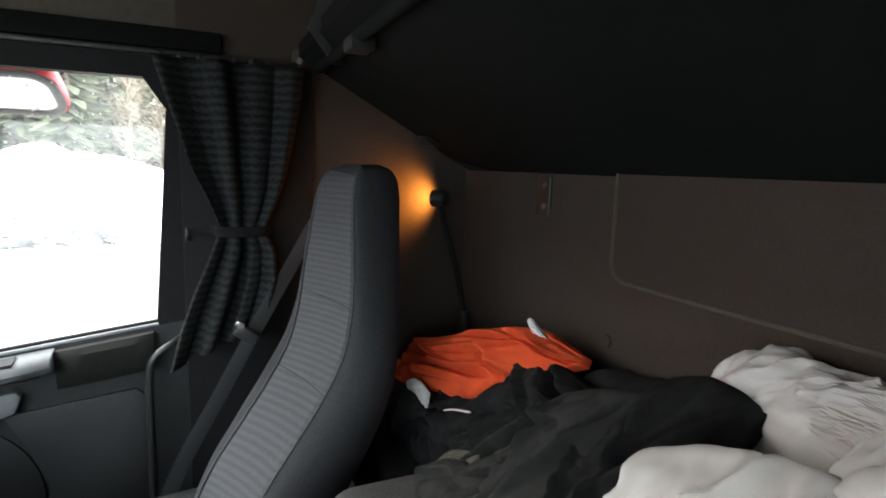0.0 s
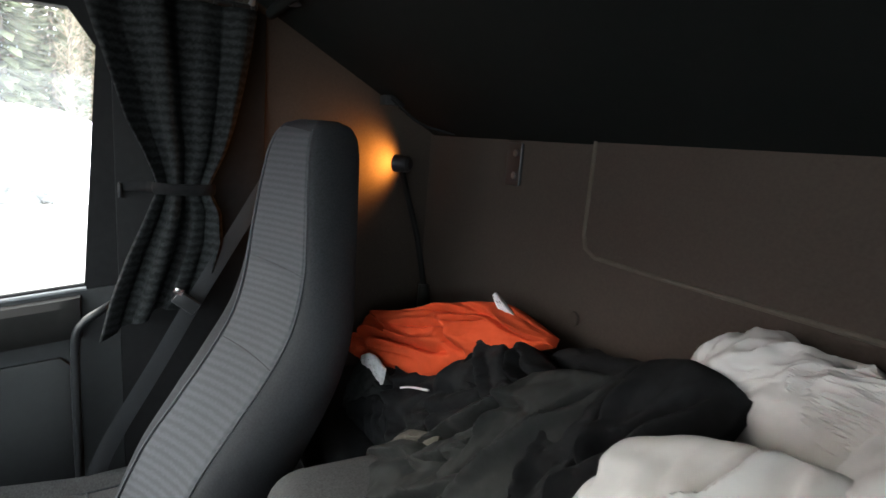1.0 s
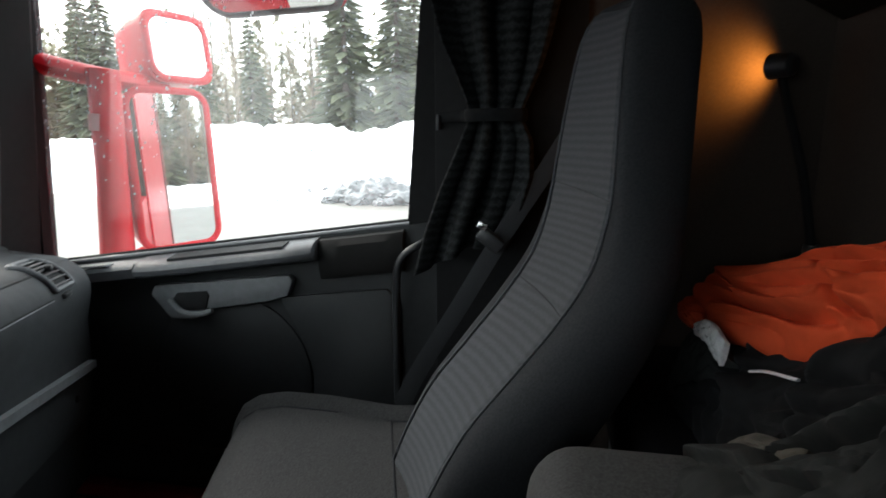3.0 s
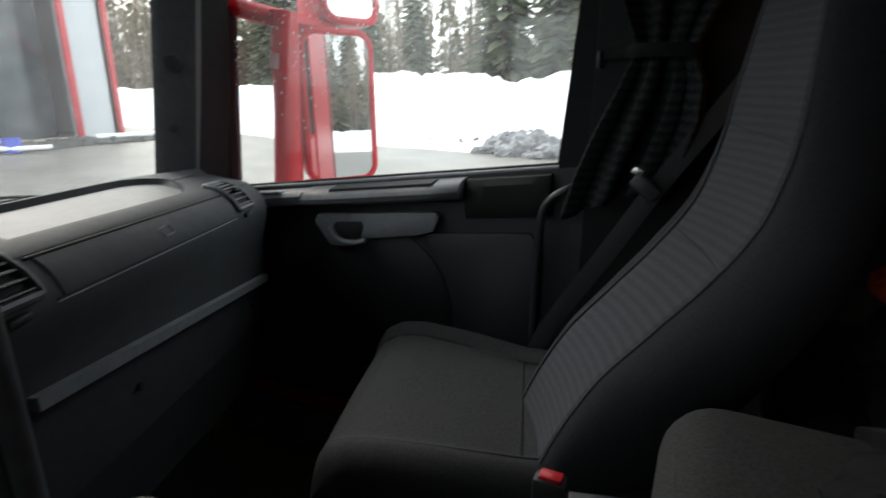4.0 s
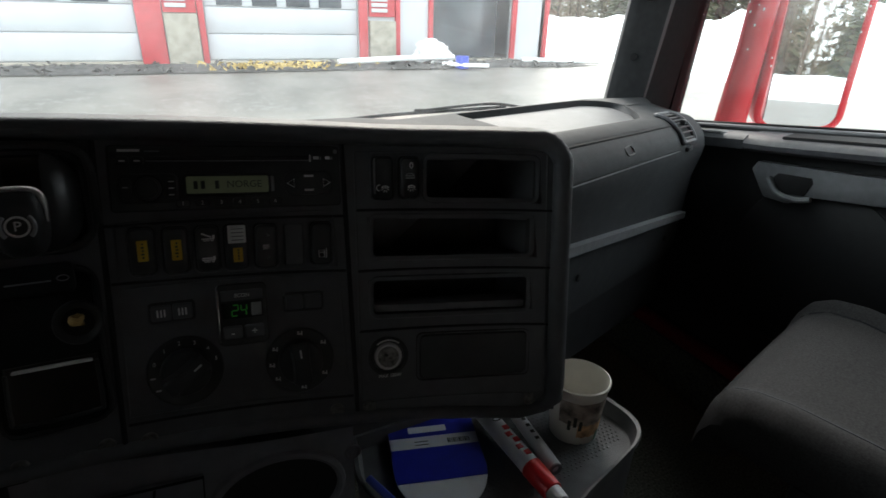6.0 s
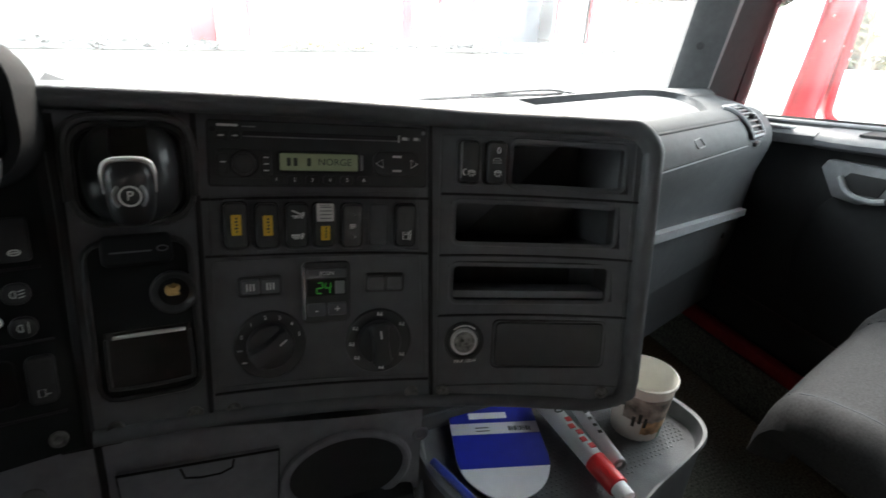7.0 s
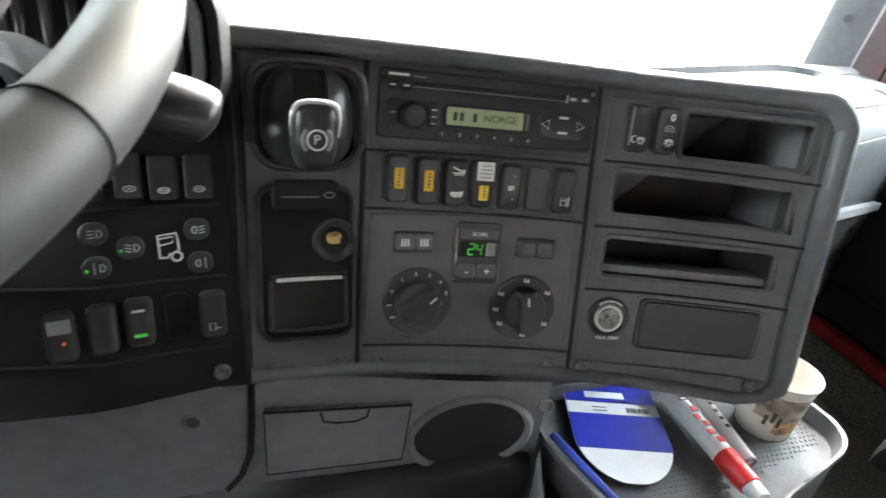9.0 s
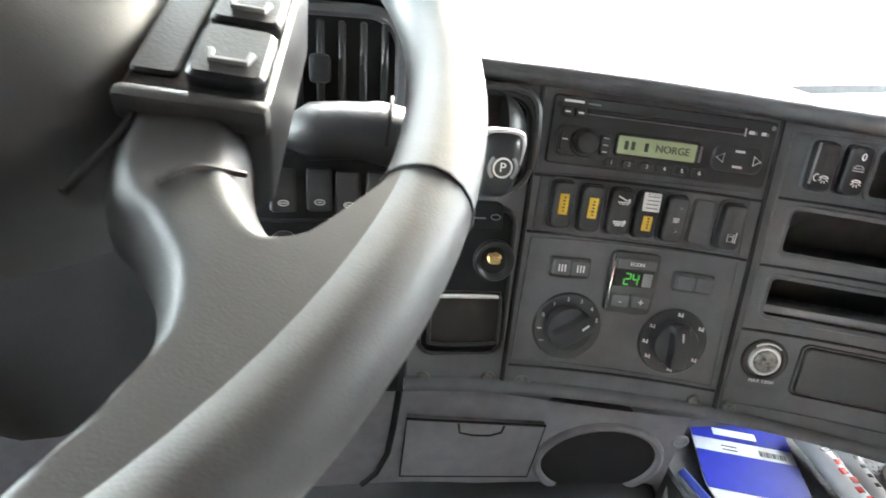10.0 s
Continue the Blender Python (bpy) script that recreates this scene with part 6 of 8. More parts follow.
part("lighter_element", moved(crumpled((0, 0.001, 0.003), (0.0046, 0.0042, 0.003), seed=51, folds=0.5, fine=0.3, sub=4, flat_bottom=False), CI @ pf(-0.2595, 0.9010, 0.002)), BRASS, bay, "crumpled brass foil in the lighter socket")
part("pocket_lip", moved(bbox((-0.0245, -0.001, 0), (0.0245, 0.001, 0.006), 0.0005), CI @ pf(-0.279, 0.8735, 0.003)), LIP, bay, "bright metal lip")
# brown patches stand for the sheen inside the glossy dark pocket
BROWN_GLOSS = mat("brown_sheen_pocket", (0.018, 0.016, 0.014), rough=0.45, spread=0.6, grain=18, stain=0.8, stain_color=(0.06, 0.042, 0.03), spec=0.25)
part("pocket_back", moved(loft([[Vector((u, v + 0.016, h)) for u, h in ((-0.029, 0.0), (-0.027, 0.005), (-0.022, 0.003), (0.0, 0.0012), (0.022, 0.003), (0.027, 0.005), (0.029, 0.0))] for v in (-0.036, -0.03, -0.02, -0.01, 0.006)]), CI @ pf(-0.2805, 0.8555, 0.0016)), BROWN_GLOSS, bay, "dark pocket with painted brown sheen")
part("pocket_edge", moved(tube(spline([(-0.0275, 0.018, 0.004), (-0.0280, -0.014, 0.005), (-0.0225, -0.0205, 0.005), (0.0225, -0.0205, 0.005), (0.0280, -0.014, 0.005), (0.0275, 0.018, 0.004)], 5), 0.0016, 8), CI @ pf(-0.2805, 0.8555, 0.0016)), PLASTIC_DARK, bay)

# ---- driver's side of the dashboard ----
cluster = thing("instrument_panel", "black instrument panel with painted shade and switch rows beside the wheel", "instrument panel", at=(-0.5, 0.16, 0.9))
KI = Matrix.Translation((0.5, -0.16, -0.9))
bm = bmesh.new()
cols = []
for x in [-0.98 + 0.022 * i for i in range(30)] + [-0.331]:
    cols.append([bm.verts.new(Vector((x, max(sy(-0.42, z), 0.03) + 0.0, z))) if x < -0.42 else bm.verts.new(Vector((x, sy(x, z), z))) for z in (0.80, 0.85, 0.90, 0.95, 1.0, 1.02, 1.032)])
for a, b in zip(cols, cols[1:]):
    for j in range(6):
        bm.faces.new((a[j], b[j], b[j + 1], a[j + 1]))
# near-black face carries the shade of wheel and hood in its colour
part("face", moved(bm, KI), BLACK_SHADED, cluster)
part("hood", moved(loft([[Vector((x, 0.15, 1.06)), Vector((x, 0.10, 1.085)), Vector((x, 0.12, 1.12)), Vector((x, 0.25, 1.13)), Vector((x, 0.5, 1.0)), Vector((x, 0.5, 0.9))] for x in (-0.98, -0.8, -0.6, -0.45)]), KI), PLASTIC_FACE, cluster)
part("hood_side", moved(loft([[Vector((x, 0.19, 1.0 + d)), Vector((x, 0.17, 1.05 + d)), Vector((x, 0.25, 1.06 + d)), Vector((x, 0.5, 0.98)), Vector((x, 0.5, 0.9))] for x, d in ((-0.45, 0.0), (-0.38, -0.015), (-0.335, -0.015))]), KI), PLASTIC_FACE, cluster)
for z in (0.932, 0.882, 0.83):
    part("seam", moved(tube([(x, sy(max(x, -0.42), z) - 0.0005, z - 0.06 * (x + 0.33)) for x in (-0.5, -0.45, -0.42, -0.38, -0.338)], 0.0012, 6), KI), VOID, cluster)
def clu(name, bm, x, z, material, off=0.0, label="", parent=None):
    return part(name, moved(bm, KI @ pf(x, z, off)), material, parent or cluster, label)
DIM = mat("dim_white_symbol", (0.5, 0.52, 0.5), rough=0.6)
def beam_sign(side, tilt):
    """A lamp with its beams: a D-shaped outline with bars beside it."""
    bowl = tube([(0.0012 * side, 0.0026, 0)] + [(side * (0.0014 + 0.0028 * math.cos(radians(a))), 0.0026 * math.sin(radians(a)), 0) for a in (70, 40, 0, -40, -70)] + [(0.0012 * side, -0.0026, 0)], 0.00045, 6, closed=True)
    return joined(bowl, *[moved(plate(0.0038, 0.0008, 0.0003, 0.0002), Matrix.Translation((-0.0022 * side, d, 0)) @ pose(0, 0, 0, 0, 0, tilt)) for d in (-0.0022, 0, 0.0022)])
for k, (x, z, side, tilt) in enumerate(((-0.415, 0.922, 1, 0), (-0.395, 0.910, 1, -14), (-0.4155, 0.900, 1, 90), (-0.354, 0.917, -1, 14), (-0.3535, 0.894, -1, 90))):
    b = clu("push_button", cushioned(0.0165, 0.0150, 0.0042, 0.0068, 0.0016), x, z, SWITCH_BLACK, 0.0, "round black push button")
    clu("symbol", beam_sign(side, tilt), x + 0.001, z, DIM, 0.0044, "", b)
    if k in (1, 2):
        clu("lamp", disc(0.0011, 0.0012, 12, 0.0003), x - 0.0056, z - 0.001, GREEN_LED, 0.0042, "small green pilot lamp", b)
cabm = [(-0.0065, -0.0085), (-0.0068, 0.0072), (0.0048, 0.0084), (0.0056, 0.0030), (0.0058, -0.0040)]
sym = clu("truck_symbol", joined(tube([(a, b, 0) for a, b in cabm], 0.0008, 6), tube([(-0.0065, -0.0085, 0), (-0.0012, -0.0085, 0), (0.0, -0.0055, 0)], 0.0008, 6), tube([(-0.0063, 0.0002, 0), (0.0022, 0.0020, 0), (0.0026, 0.0060, 0), (-0.0062, 0.0050, 0)], 0.0006, 6)), -0.372, 0.908, WHITE, 0.001, "white outline of a lorry cab")
clu("symbol_wheel", ring(0.0024, 0.0040, 0.0008, 24), -0.3680, 0.9000, WHITE, 0.0005, "", sym)
for k, (x, z) in enumerate(((-0.3910, 0.956), (-0.3712, 0.953), (-0.3498, 0.952), (-0.4150, 0.957))):
    b = clu("toggle", moved(cushioned(0.0172, 0.030, 0.0085, 0.0025, 0.0016), pose(0, 0, 0, -5, 0, 0)), x, z, SWITCH_BLACK, 0.0, "black toggle switch")
    sg = [(0.0034 * math.cos(2 * math.pi * j / 16), 0.0018 * math.sin(2 * math.pi * j / 16), 0) for j in range(16)]
    clu("symbol", joined(tube(sg, 0.0005, 6, closed=True), plate(0.0052 if k else 0.0030, 0.0009, 0.0003, 0.0002)), x, z - 0.0075, DIM, 0.0098, "", b)
    # grey line along the left edge, lighter than the switch
    clu("bright_edge", tube([(-0.0082, -0.013, 0.0068), (-0.0082, 0.010, 0.0062)], 0.0006, 6), x, z, PLASTIC_GREY, 0.0, "lighter grey left edge", b)
for k, x in enumerate((-0.4400, -0.4165, -0.3950, -0.3485)):
    z = 0.857 if k == 3 else 0.860
    b = clu("rocker_switch", cushioned(0.0172, 0.034, 0.0070, 0.0045, 0.0022, 0.0022), x, z, SWITCH_BLACK, 0.0, "black rocker switch")
    if k == 0:
        clu("white_field", plate(0.0135, 0.0120, 0.0006, 0.0012), x, z + 0.0085, PLASTIC_LIGHT, 0.0076, "", b)
        clu("lamp", plate(0.0050, 0.0026, 0.0006, 0.0008), x + 0.003, z - 0.004, RED_LED, 0.0072, "orange pilot lamp", b)
    elif k == 1:
        clu("worn_edge", plate(0.0030, 0.0150, 0.0006, 0.0010), x + 0.0065, z - 0.004, PLASTIC_LIGHT, 0.0066, "pale worn edge", b)
    elif k == 2:
        clu("symbol", plate(0.0080, 0.0018, 0.0003, 0.0006), x, z + 0.0085, DIM, 0.0080, "", b)
        clu("symbol", plate(0.0080, 0.0022, 0.0003, 0.0006), x, z - 0.0085, GREEN_LED, 0.0080, "green pilot lamp", b)
    else:
        clu("symbol", joined(tube([(-0.003, -0.0026, 0), (-0.003, 0.0026, 0), (0.001, 0.0026, 0), (0.001, -0.0026, 0)], 0.0005, 6, closed=True), moved(plate(0.0030, 0.0008, 0.0003, 0.0002), Matrix.Translation((0.0030, -0.001, 0)))), x, z - 0.0085, DIM, 0.0080, "", b)
clu("switch_blank", frame_plate(0.0150, 0.032, 0.0012, 0.0012, 0.004), -0.3715, 0.858, BLACK_SHADED, 0.0, "blank switch cover")
part("warning_display", moved(plate(0.034, 0.024, 0.002, 0.001), KI @ Matrix.Translation((-0.458, 0.1335, 0.992)) @ pose(0, 0, 0, 84, 0, 0)), mat("lit_orange_display", (0.5, 0.16, 0.02), rough=0.4, emit=(1.0, 0.27, 0.01), emit_strength=0.02), cluster, "lit orange warning display")
part("lamp", moved(plate(0.008, 0.004, 0.002, 0.001), KI @ Matrix.Translation((-0.443, 0.1375, 1.021)) @ pose(0, 0, 0, 84, 0, 0)), RED_LED, cluster, "small red pilot lamp")
part("needle", moved(tube([(-0.478, 0.124, 0.954), (-0.480, 0.124, 0.966)], 0.0013, 6), KI), RED_LED, cluster, "red gauge needle")
for x, z in ((-0.346, 0.811), (-0.330, 1.027)):
    clu("screw", joined(ring(0.003, 0.0062, 0.0025, 18), disc(0.0035, 0.0012, 12, 0.0003)), x, z, SCREW_DARK, 0.0, "worn dark screw in a cup washer")
dv_ = air_vent("dash_vent", (-0.384, 0.120, 1.042), (1, 0.05, -0.02), (0.0, 0.22, 1.0), 0.090, 0.060, 7, True, "black dashboard vent with upright slats")
part("hood", moved(frame_plate(0.106, 0.076, 0.05, 0.012, 0.026, 8), Matrix.Translation((0, 0, -0.043))), RUBBER, dv_, "rounded charcoal vent hood")
# added plug plate that hides the bright slit between frame and hood
part("slit_plug", moved(plate(0.112, 0.082, 0.004, 0.026, 8), Matrix.Translation((0, 0, -0.036))), VOID, dv_, "dark plate added behind the hood to close a slit")

# lower dash panel with storage flap and cup recess
low = thing("lower_dash_panel", "grey-blue lower dash panel with flap and oval recess", "dash panel", at=(-0.2, 0.12, 0.7))
LI = Matrix.Translation((0.2, -0.12, -0.7))
def lp_(x, z, off=0.0):
    return Vector((x, 0.118 - 0.25 * (x + 0.19) ** 2 * (1 if x > -0.19 else 0.6) - off + 0.05 * (0.7 - z), z))
bm = bmesh.new()
cols = []
CUP = (-0.134, 0.684, 0.057, 0.047)
xs2 = [-0.95, -0.7, -0.5] + [round(-0.42 + 0.012 * i, 4) for i in range(31)]
for x in xs2:
    n = 26
    cols.append([bm.verts.new(lp_(x, 0.655 - 0.02 * smooth01(-0.35, -0.1, x) + (0.792 - 0.09 * (x + 0.33) * (x > -0.33) - 0.655) * j / n)) for j in range(n + 1)])
for a, b in zip(cols, cols[1:]):
    for j in range(26):
        c = (a[j].co + b[j + 1].co) / 2
        if ((c.x - CUP[0]) / CUP[2]) ** 2 + ((c.z - CUP[1]) / CUP[3]) ** 2 > 1:
            bm.faces.new((a[j], b[j], b[j + 1], a[j + 1]))
part("panel", moved(bm, LI), PLASTIC_LOWER, low)
rm, dp, bk2 = [], [], []
for k in range(40):
    a = 2 * math.pi * k / 40
    rm.append(lp_(CUP[0] + CUP[2] * 1.06 * math.cos(a), CUP[1] + CUP[3] * 1.06 * math.sin(a), 0.001))
    dp.append(lp_(CUP[0] + CUP[2] * 0.94 * math.cos(a), CUP[1] + CUP[3] * 0.94 * math.sin(a), -0.05))
    bk2.append(lp_(CUP[0] + CUP[2] * 0.5 * math.cos(a), CUP[1] + CUP[3] * 0.5 * math.sin(a), -0.075))
part("oval_rim", moved(tube(rm, 0.0045, 8, closed=True), LI), PLASTIC_LOWER, low)
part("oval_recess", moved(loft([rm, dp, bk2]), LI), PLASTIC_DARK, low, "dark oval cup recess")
flap = [(-0.322, 0.752), (-0.196, 0.739), (-0.202, 0.665), (-0.326, 0.672)]
part("flap", moved(loft([[lp_(x, z, 0.0) for x, z in flap], [lp_(x, z, 0.006) for x, z in flap]]), LI), PLASTIC_LOWER, low, "flush storage flap")
part("flap_gap", moved(tube([lp_(x, z, 0.0055) for x, z in flap], 0.0013, 6, closed=True), LI), VOID, low)
part("flap_grip", moved(tube([lp_(x, z, 0.0065) for x, z in ((-0.276, 0.745), (-0.274, 0.733), (-0.262, 0.729), (-0.246, 0.728), (-0.236, 0.732), (-0.234, 0.741))], 0.0011, 6), LI), VOID, low)
part("panel_gap", moved(tube([lp_(-0.329, 0.785, 0.001), lp_(-0.333, 0.74, 0.001), lp_(-0.338, 0.70, 0.001), lp_(-0.348, 0.672, 0.001), lp_(-0.362, 0.655, 0.001)], 0.003, 6), LI), VOID, low)
for x, z in ((-0.061, 0.715), (-0.379, 0.748)):
    part("screw_hole", moved(joined(ring(0.005, 0.0085, 0.002, 20), disc(0.0055, 0.001, 16, 0.0)), LI @ Matrix.Translation(lp_(x, z, 0.0)) @ pose(0, 0, 0, 90, 0, 0)), STEEL, low, "screw in a round hole")
part("under_cover", moved(bbox((-0.95, 0.10, 0.2), (-0.065, 0.19, 0.648), 0.01), LI), PLASTIC_DARK, low)
part("engine_cover", bbox((-0.37, -0.42, FLOOR), (0.10, 0.098, 0.60), 0.03, 3), mat("dusty_grey_mat", (0.16, 0.15, 0.14), rough=0.9, spread=0.3, grain=15, bump=0.6, stain=0.5, stain_color=(0.24, 0.22, 0.2)), None, "dusty grey rubber mat over the engine cover", category="engine cover")

# tray on the console with a paper cup and clutter
TZ = 0.648
TRAY = mat("tray_plastic", (0.09, 0.093, 0.099), rough=0.5, bump=0.3, bump_scale=600, stain=0.5, stain_color=(0.19, 0.19, 0.19))
tray = thing("console_tray", "charcoal plastic tray with a raised light rim", "tray", at=(0.12, 0.1, TZ))
TI = Matrix.Translation((-0.12, -0.1, -TZ))
to = [(-0.045, 0.185), (-0.055, 0.11), (-0.02, 0.02), (0.03, -0.045), (0.09, -0.03), (0.15, 0.005), (0.22, 0.03), (0.268, 0.05), (0.287, 0.078), (0.283, 0.12), (0.26, 0.20)]
tsm = [Vector((p[0], p[1], TZ)) for p in spline([(x, y, 0) for x, y in to], 5)]
cx = Vector((0.11, 0.1, 0))
def inset(p, k, z):
    q = cx + (Vector((p.x, p.y, 0)) - cx) * k
    return Vector((q.x, q.y, z))
part("base", moved(loft([[inset(p, 0.92, 0.30) for p in tsm], [inset(p, 0.97, TZ + 0.006) for p in tsm], [inset(p, 1.0, TZ + 0.014) for p in tsm], [inset(p, 0.99, TZ + 0.019) for p in tsm], [inset(p, 0.962, TZ + 0.018) for p in tsm], [inset(p, 0.945, TZ + 0.004) for p in tsm], [inset(p, 0.93, TZ) for p in tsm]]), TI), TRAY, tray)
bm = bmesh.new()
for i in range(46):
    for j in range(34):
        x, y = -0.01 + i * 0.006 + 0.003 * (j % 2), 0.0 + j * 0.0056
        if x < 0.265 and (y > 0.045 + 0.25 * (x - 0.15) if x > 0.02 else y > 0.06):
            c = Vector((x, y, TZ + 0.0005))
            v = [bm.verts.new(c + Vector(d)) for d in ((0.0019, 0, 0), (0, 0.0019, 0), (-0.0019, 0, 0), (0, -0.0019, 0), (0, 0, 0.0008))]
            for k in range(4):
                bm.faces.new((v[k], v[(k + 1) % 4], v[4]))
part("studs", moved(bm, TI), TRAY, tray, "fine studded floor of the tray", kind="stuff")

cup = thing("paper_cup", "white paper coffee cup with brown and green print", "cup", at=(0.217, 0.111, TZ - 0.018))
prof = [(0.026, 0.0), (0.0268, 0.001), (0.0345, 0.092), (0.0362, 0.0935), (0.0362, 0.0965), (0.0345, 0.0975), (0.0335, 0.095), (0.0262, 0.006), (0.0, 0.006)]
def lathe(prof, sides=48):
    bm = bmesh.new()
    rows = [[bm.verts.new((r * math.cos(2 * math.pi * k / sides), r * math.sin(2 * math.pi * k / sides), z)) for k in range(sides)] for r, z in prof if r > 0]
    for a, b in zip(rows, rows[1:]):
        for k in range(sides):
            bm.faces.new((a[k], a[(k + 1) % sides], b[(k + 1) % sides], b[k]))
    bm.faces.new(rows[-1])
    bm.faces.new(rows[0])
    return bm
part("body", lathe(prof), PAPER_CUP, cup)
def wrap(a0, a1, z0, z1, r_add=0.0003, n=14, wave=0.0):
    bm = bmesh.new()
    rows = []
    for k in range(n + 1):
        a = radians(a0 + (a1 - a0) * k / n)
        row = []
        for j in range(5):
            z = z0 + (z1 - z0) * j / 4 + wave * math.sin(k * 1.7 + j)
            r = 0.0268 + (0.0345 - 0.0268) * z / 0.092 + r_add
            row.append(bm.verts.new((r * math.cos(a), r * math.sin(a), z)))
        rows.append(row)
    for a, b in zip(rows, rows[1:]):
        for j in range(4):
            bm.faces.new((a[j], b[j], b[j + 1], a[j + 1]))
    return bm
part("brown_print", wrap(195, 352, 0.048, 0.082, wave=0.0006), mat("grey_brown_print", (0.30, 0.26, 0.22), rough=0.6, spread=0.75, grain=70), cup)
part("orange_print", wrap(238, 305, 0.030, 0.049, 0.0005, wave=0.001), CUP_PRINT, cup)
part("green_print", wrap(288, 340, 0.012, 0.034, 0.0006, wave=0.001), CUP_GREEN, cup)
for a0, z0 in ((216, 0.040), (228, 0.046), (240, 0.041), (318, 0.040)):
    part("dark_print", wrap(a0, a0 + 7, z0, z0 + 0.015, 0.0007, n=4), INK, cup)

# markers, leaflet and pen
def marker(name, a, b, r, label, cap=True):
    a, b = Vector(a), Vector(b)
    d = (b - a).normalized()
    m = thing(name, label, "marker pen", "marker pens on the tray", at=a)
    q = d.to_track_quat("Z", "Y").to_matrix().to_4x4()
    L = (b - a).length
    part("barrel", moved(disc(r, L * (0.66 if cap else 1.0), 24, 0.001), q), WHITE_CARD, m)
    if cap:
        part("cap", moved(disc(r * 1.08, L * 0.24, 24, 0.001, r), q @ Matrix.Translation((0, 0, L * 0.66))), RED_PLASTIC, m, "red cap")
        part("tip", moved(disc(r * 0.82, L * 0.10, 24, 0.002, r * 0.75), q @ Matrix.Translation((0, 0, L * 0.90))), WHITE_CARD, m)
        part("lettering", moved(lettering("100", r * 1.5), q @ Matrix.Translation((0, 0, L * 0.14)) @ pose(0, 0, 0, -90, 0, 0) @ pose(0, 0, r * 1.01) @ pose(0, 0, 0, 0, 0, -90)), INK, m)
        for k in range(5):
            part("red_print", moved(bbox((-r * (0.35 if k % 2 else 0.1), r - 0.0012, L * (0.28 + 0.07 * k)), (r * (0.25 if k % 2 else 0.5), r + 0.0004, L * (0.325 + 0.07 * k)), 0.0003), q), RED_PLASTIC, m)
    else:
        part("end_ring", moved(ring(r * 0.5, r * 0.98, 0.002, 20), q @ Matrix.Translation((0, 0, L))), STEEL, m)
        for k in range(4):
            part("dark_print", moved(bbox((-r * 0.3, r - 0.001, L * (0.3 + 0.1 * k)), (r * 0.3, r + 0.0004, L * (0.34 + 0.1 * k)), 0.0003), q), INK, m)
    return m


marker("marker_pen", (0.118, 0.165, TZ + 0.017), (0.126, 0.010, TZ + 0.019), 0.0115, "white marker pen with a red cap lying on the tray")
marker("marker_pen", (0.158, 0.165, TZ + 0.013), (0.150, 0.055, TZ + 0.013), 0.008, "thin white marker pen with grey print on the tray", False)
leaf = thing("leaflet", "blue and white card with a rounded end lying on the tray", "card", at=(0.05, 0.12, TZ + 0.006))
def leaf_poly(f0, f1, z, grow=1.0):
    A, B = Vector((0.06, 0.205, 0)), Vector((0.022, 0.055, 0))
    d = (B - A)
    n = Vector((d.y, -d.x, 0)).normalized()
    out_l, out_r = [], []
    for k in range(33):
        f = f0 + (f1 - f0) * math.sin(k / 32 * math.pi / 2)
        w = 0.052 if f < 0.62 else 0.052 * math.sqrt(max(0.0, 1 - ((f - 0.62) / 0.385) ** 2))
        p = A + d * f
        out_l.append(p + n * w * grow)
        out_r.append(p - n * w * grow)
    return [Vector((p.x - 0.05, p.y - 0.12, z)) for p in out_l + out_r[::-1]]
part("sheet", loft([leaf_poly(0, 1.0, 0.0), leaf_poly(0, 1.0, 0.0016)]), WHITE_CARD, leaf)
part("blue_field", loft([leaf_poly(0.0, 0.30, 0.0018), leaf_poly(0.0, 0.30, 0.0022)]), BLUE_CARD, leaf)
part("blue_field", loft([leaf_poly(0.42, 0.735, 0.0018), leaf_poly(0.42, 0.735, 0.0022)]), BLUE_CARD, leaf)
part("white_logo_bar", moved(plate(0.046, 0.010, 0.0004, 0.001), Matrix.Translation((-0.004, 0.052, 0.0023)) @ pose(0, 0, 0, 0, 0, -14)), WHITE, leaf)
for k in range(12):
    part("code_bar", moved(bbox((-0.0005, -0.0035, 0), (0.0005 + 0.0006 * (k % 3 == 0), 0.0035, 0.0003), 0), Matrix.Translation((0.012 + 0.0022 * k, 0.026 - 0.0006 * k, 0.0018)) @ pose(0, 0, 0, 0, 0, -14)), INK, leaf, smooth=False)
for k in range(2):
    part("print_bar", moved(plate(0.016, 0.0012, 0.0003, 0.0003), Matrix.Translation((-0.018 - 0.001 * k, 0.036 - 0.005 * k, 0.0018)) @ pose(0, 0, 0, 0, 0, -14)), INK, leaf)
pen = thing("ballpoint_pen", "blue ballpoint pen lying beside the card", "pen", at=(0, 0, 0))
part("barrel", tube([(-0.045, 0.115, TZ + 0.022), (-0.012, 0.04, TZ + 0.012), (0.015, -0.022, TZ + 0.022)], 0.0042, 10), BLUE_PLASTIC, pen)
part("tip", tube([(0.015, -0.022, TZ + 0.022), (0.022, -0.038, TZ + 0.021)], [0.0042, 0.001], 10), STEEL, pen)
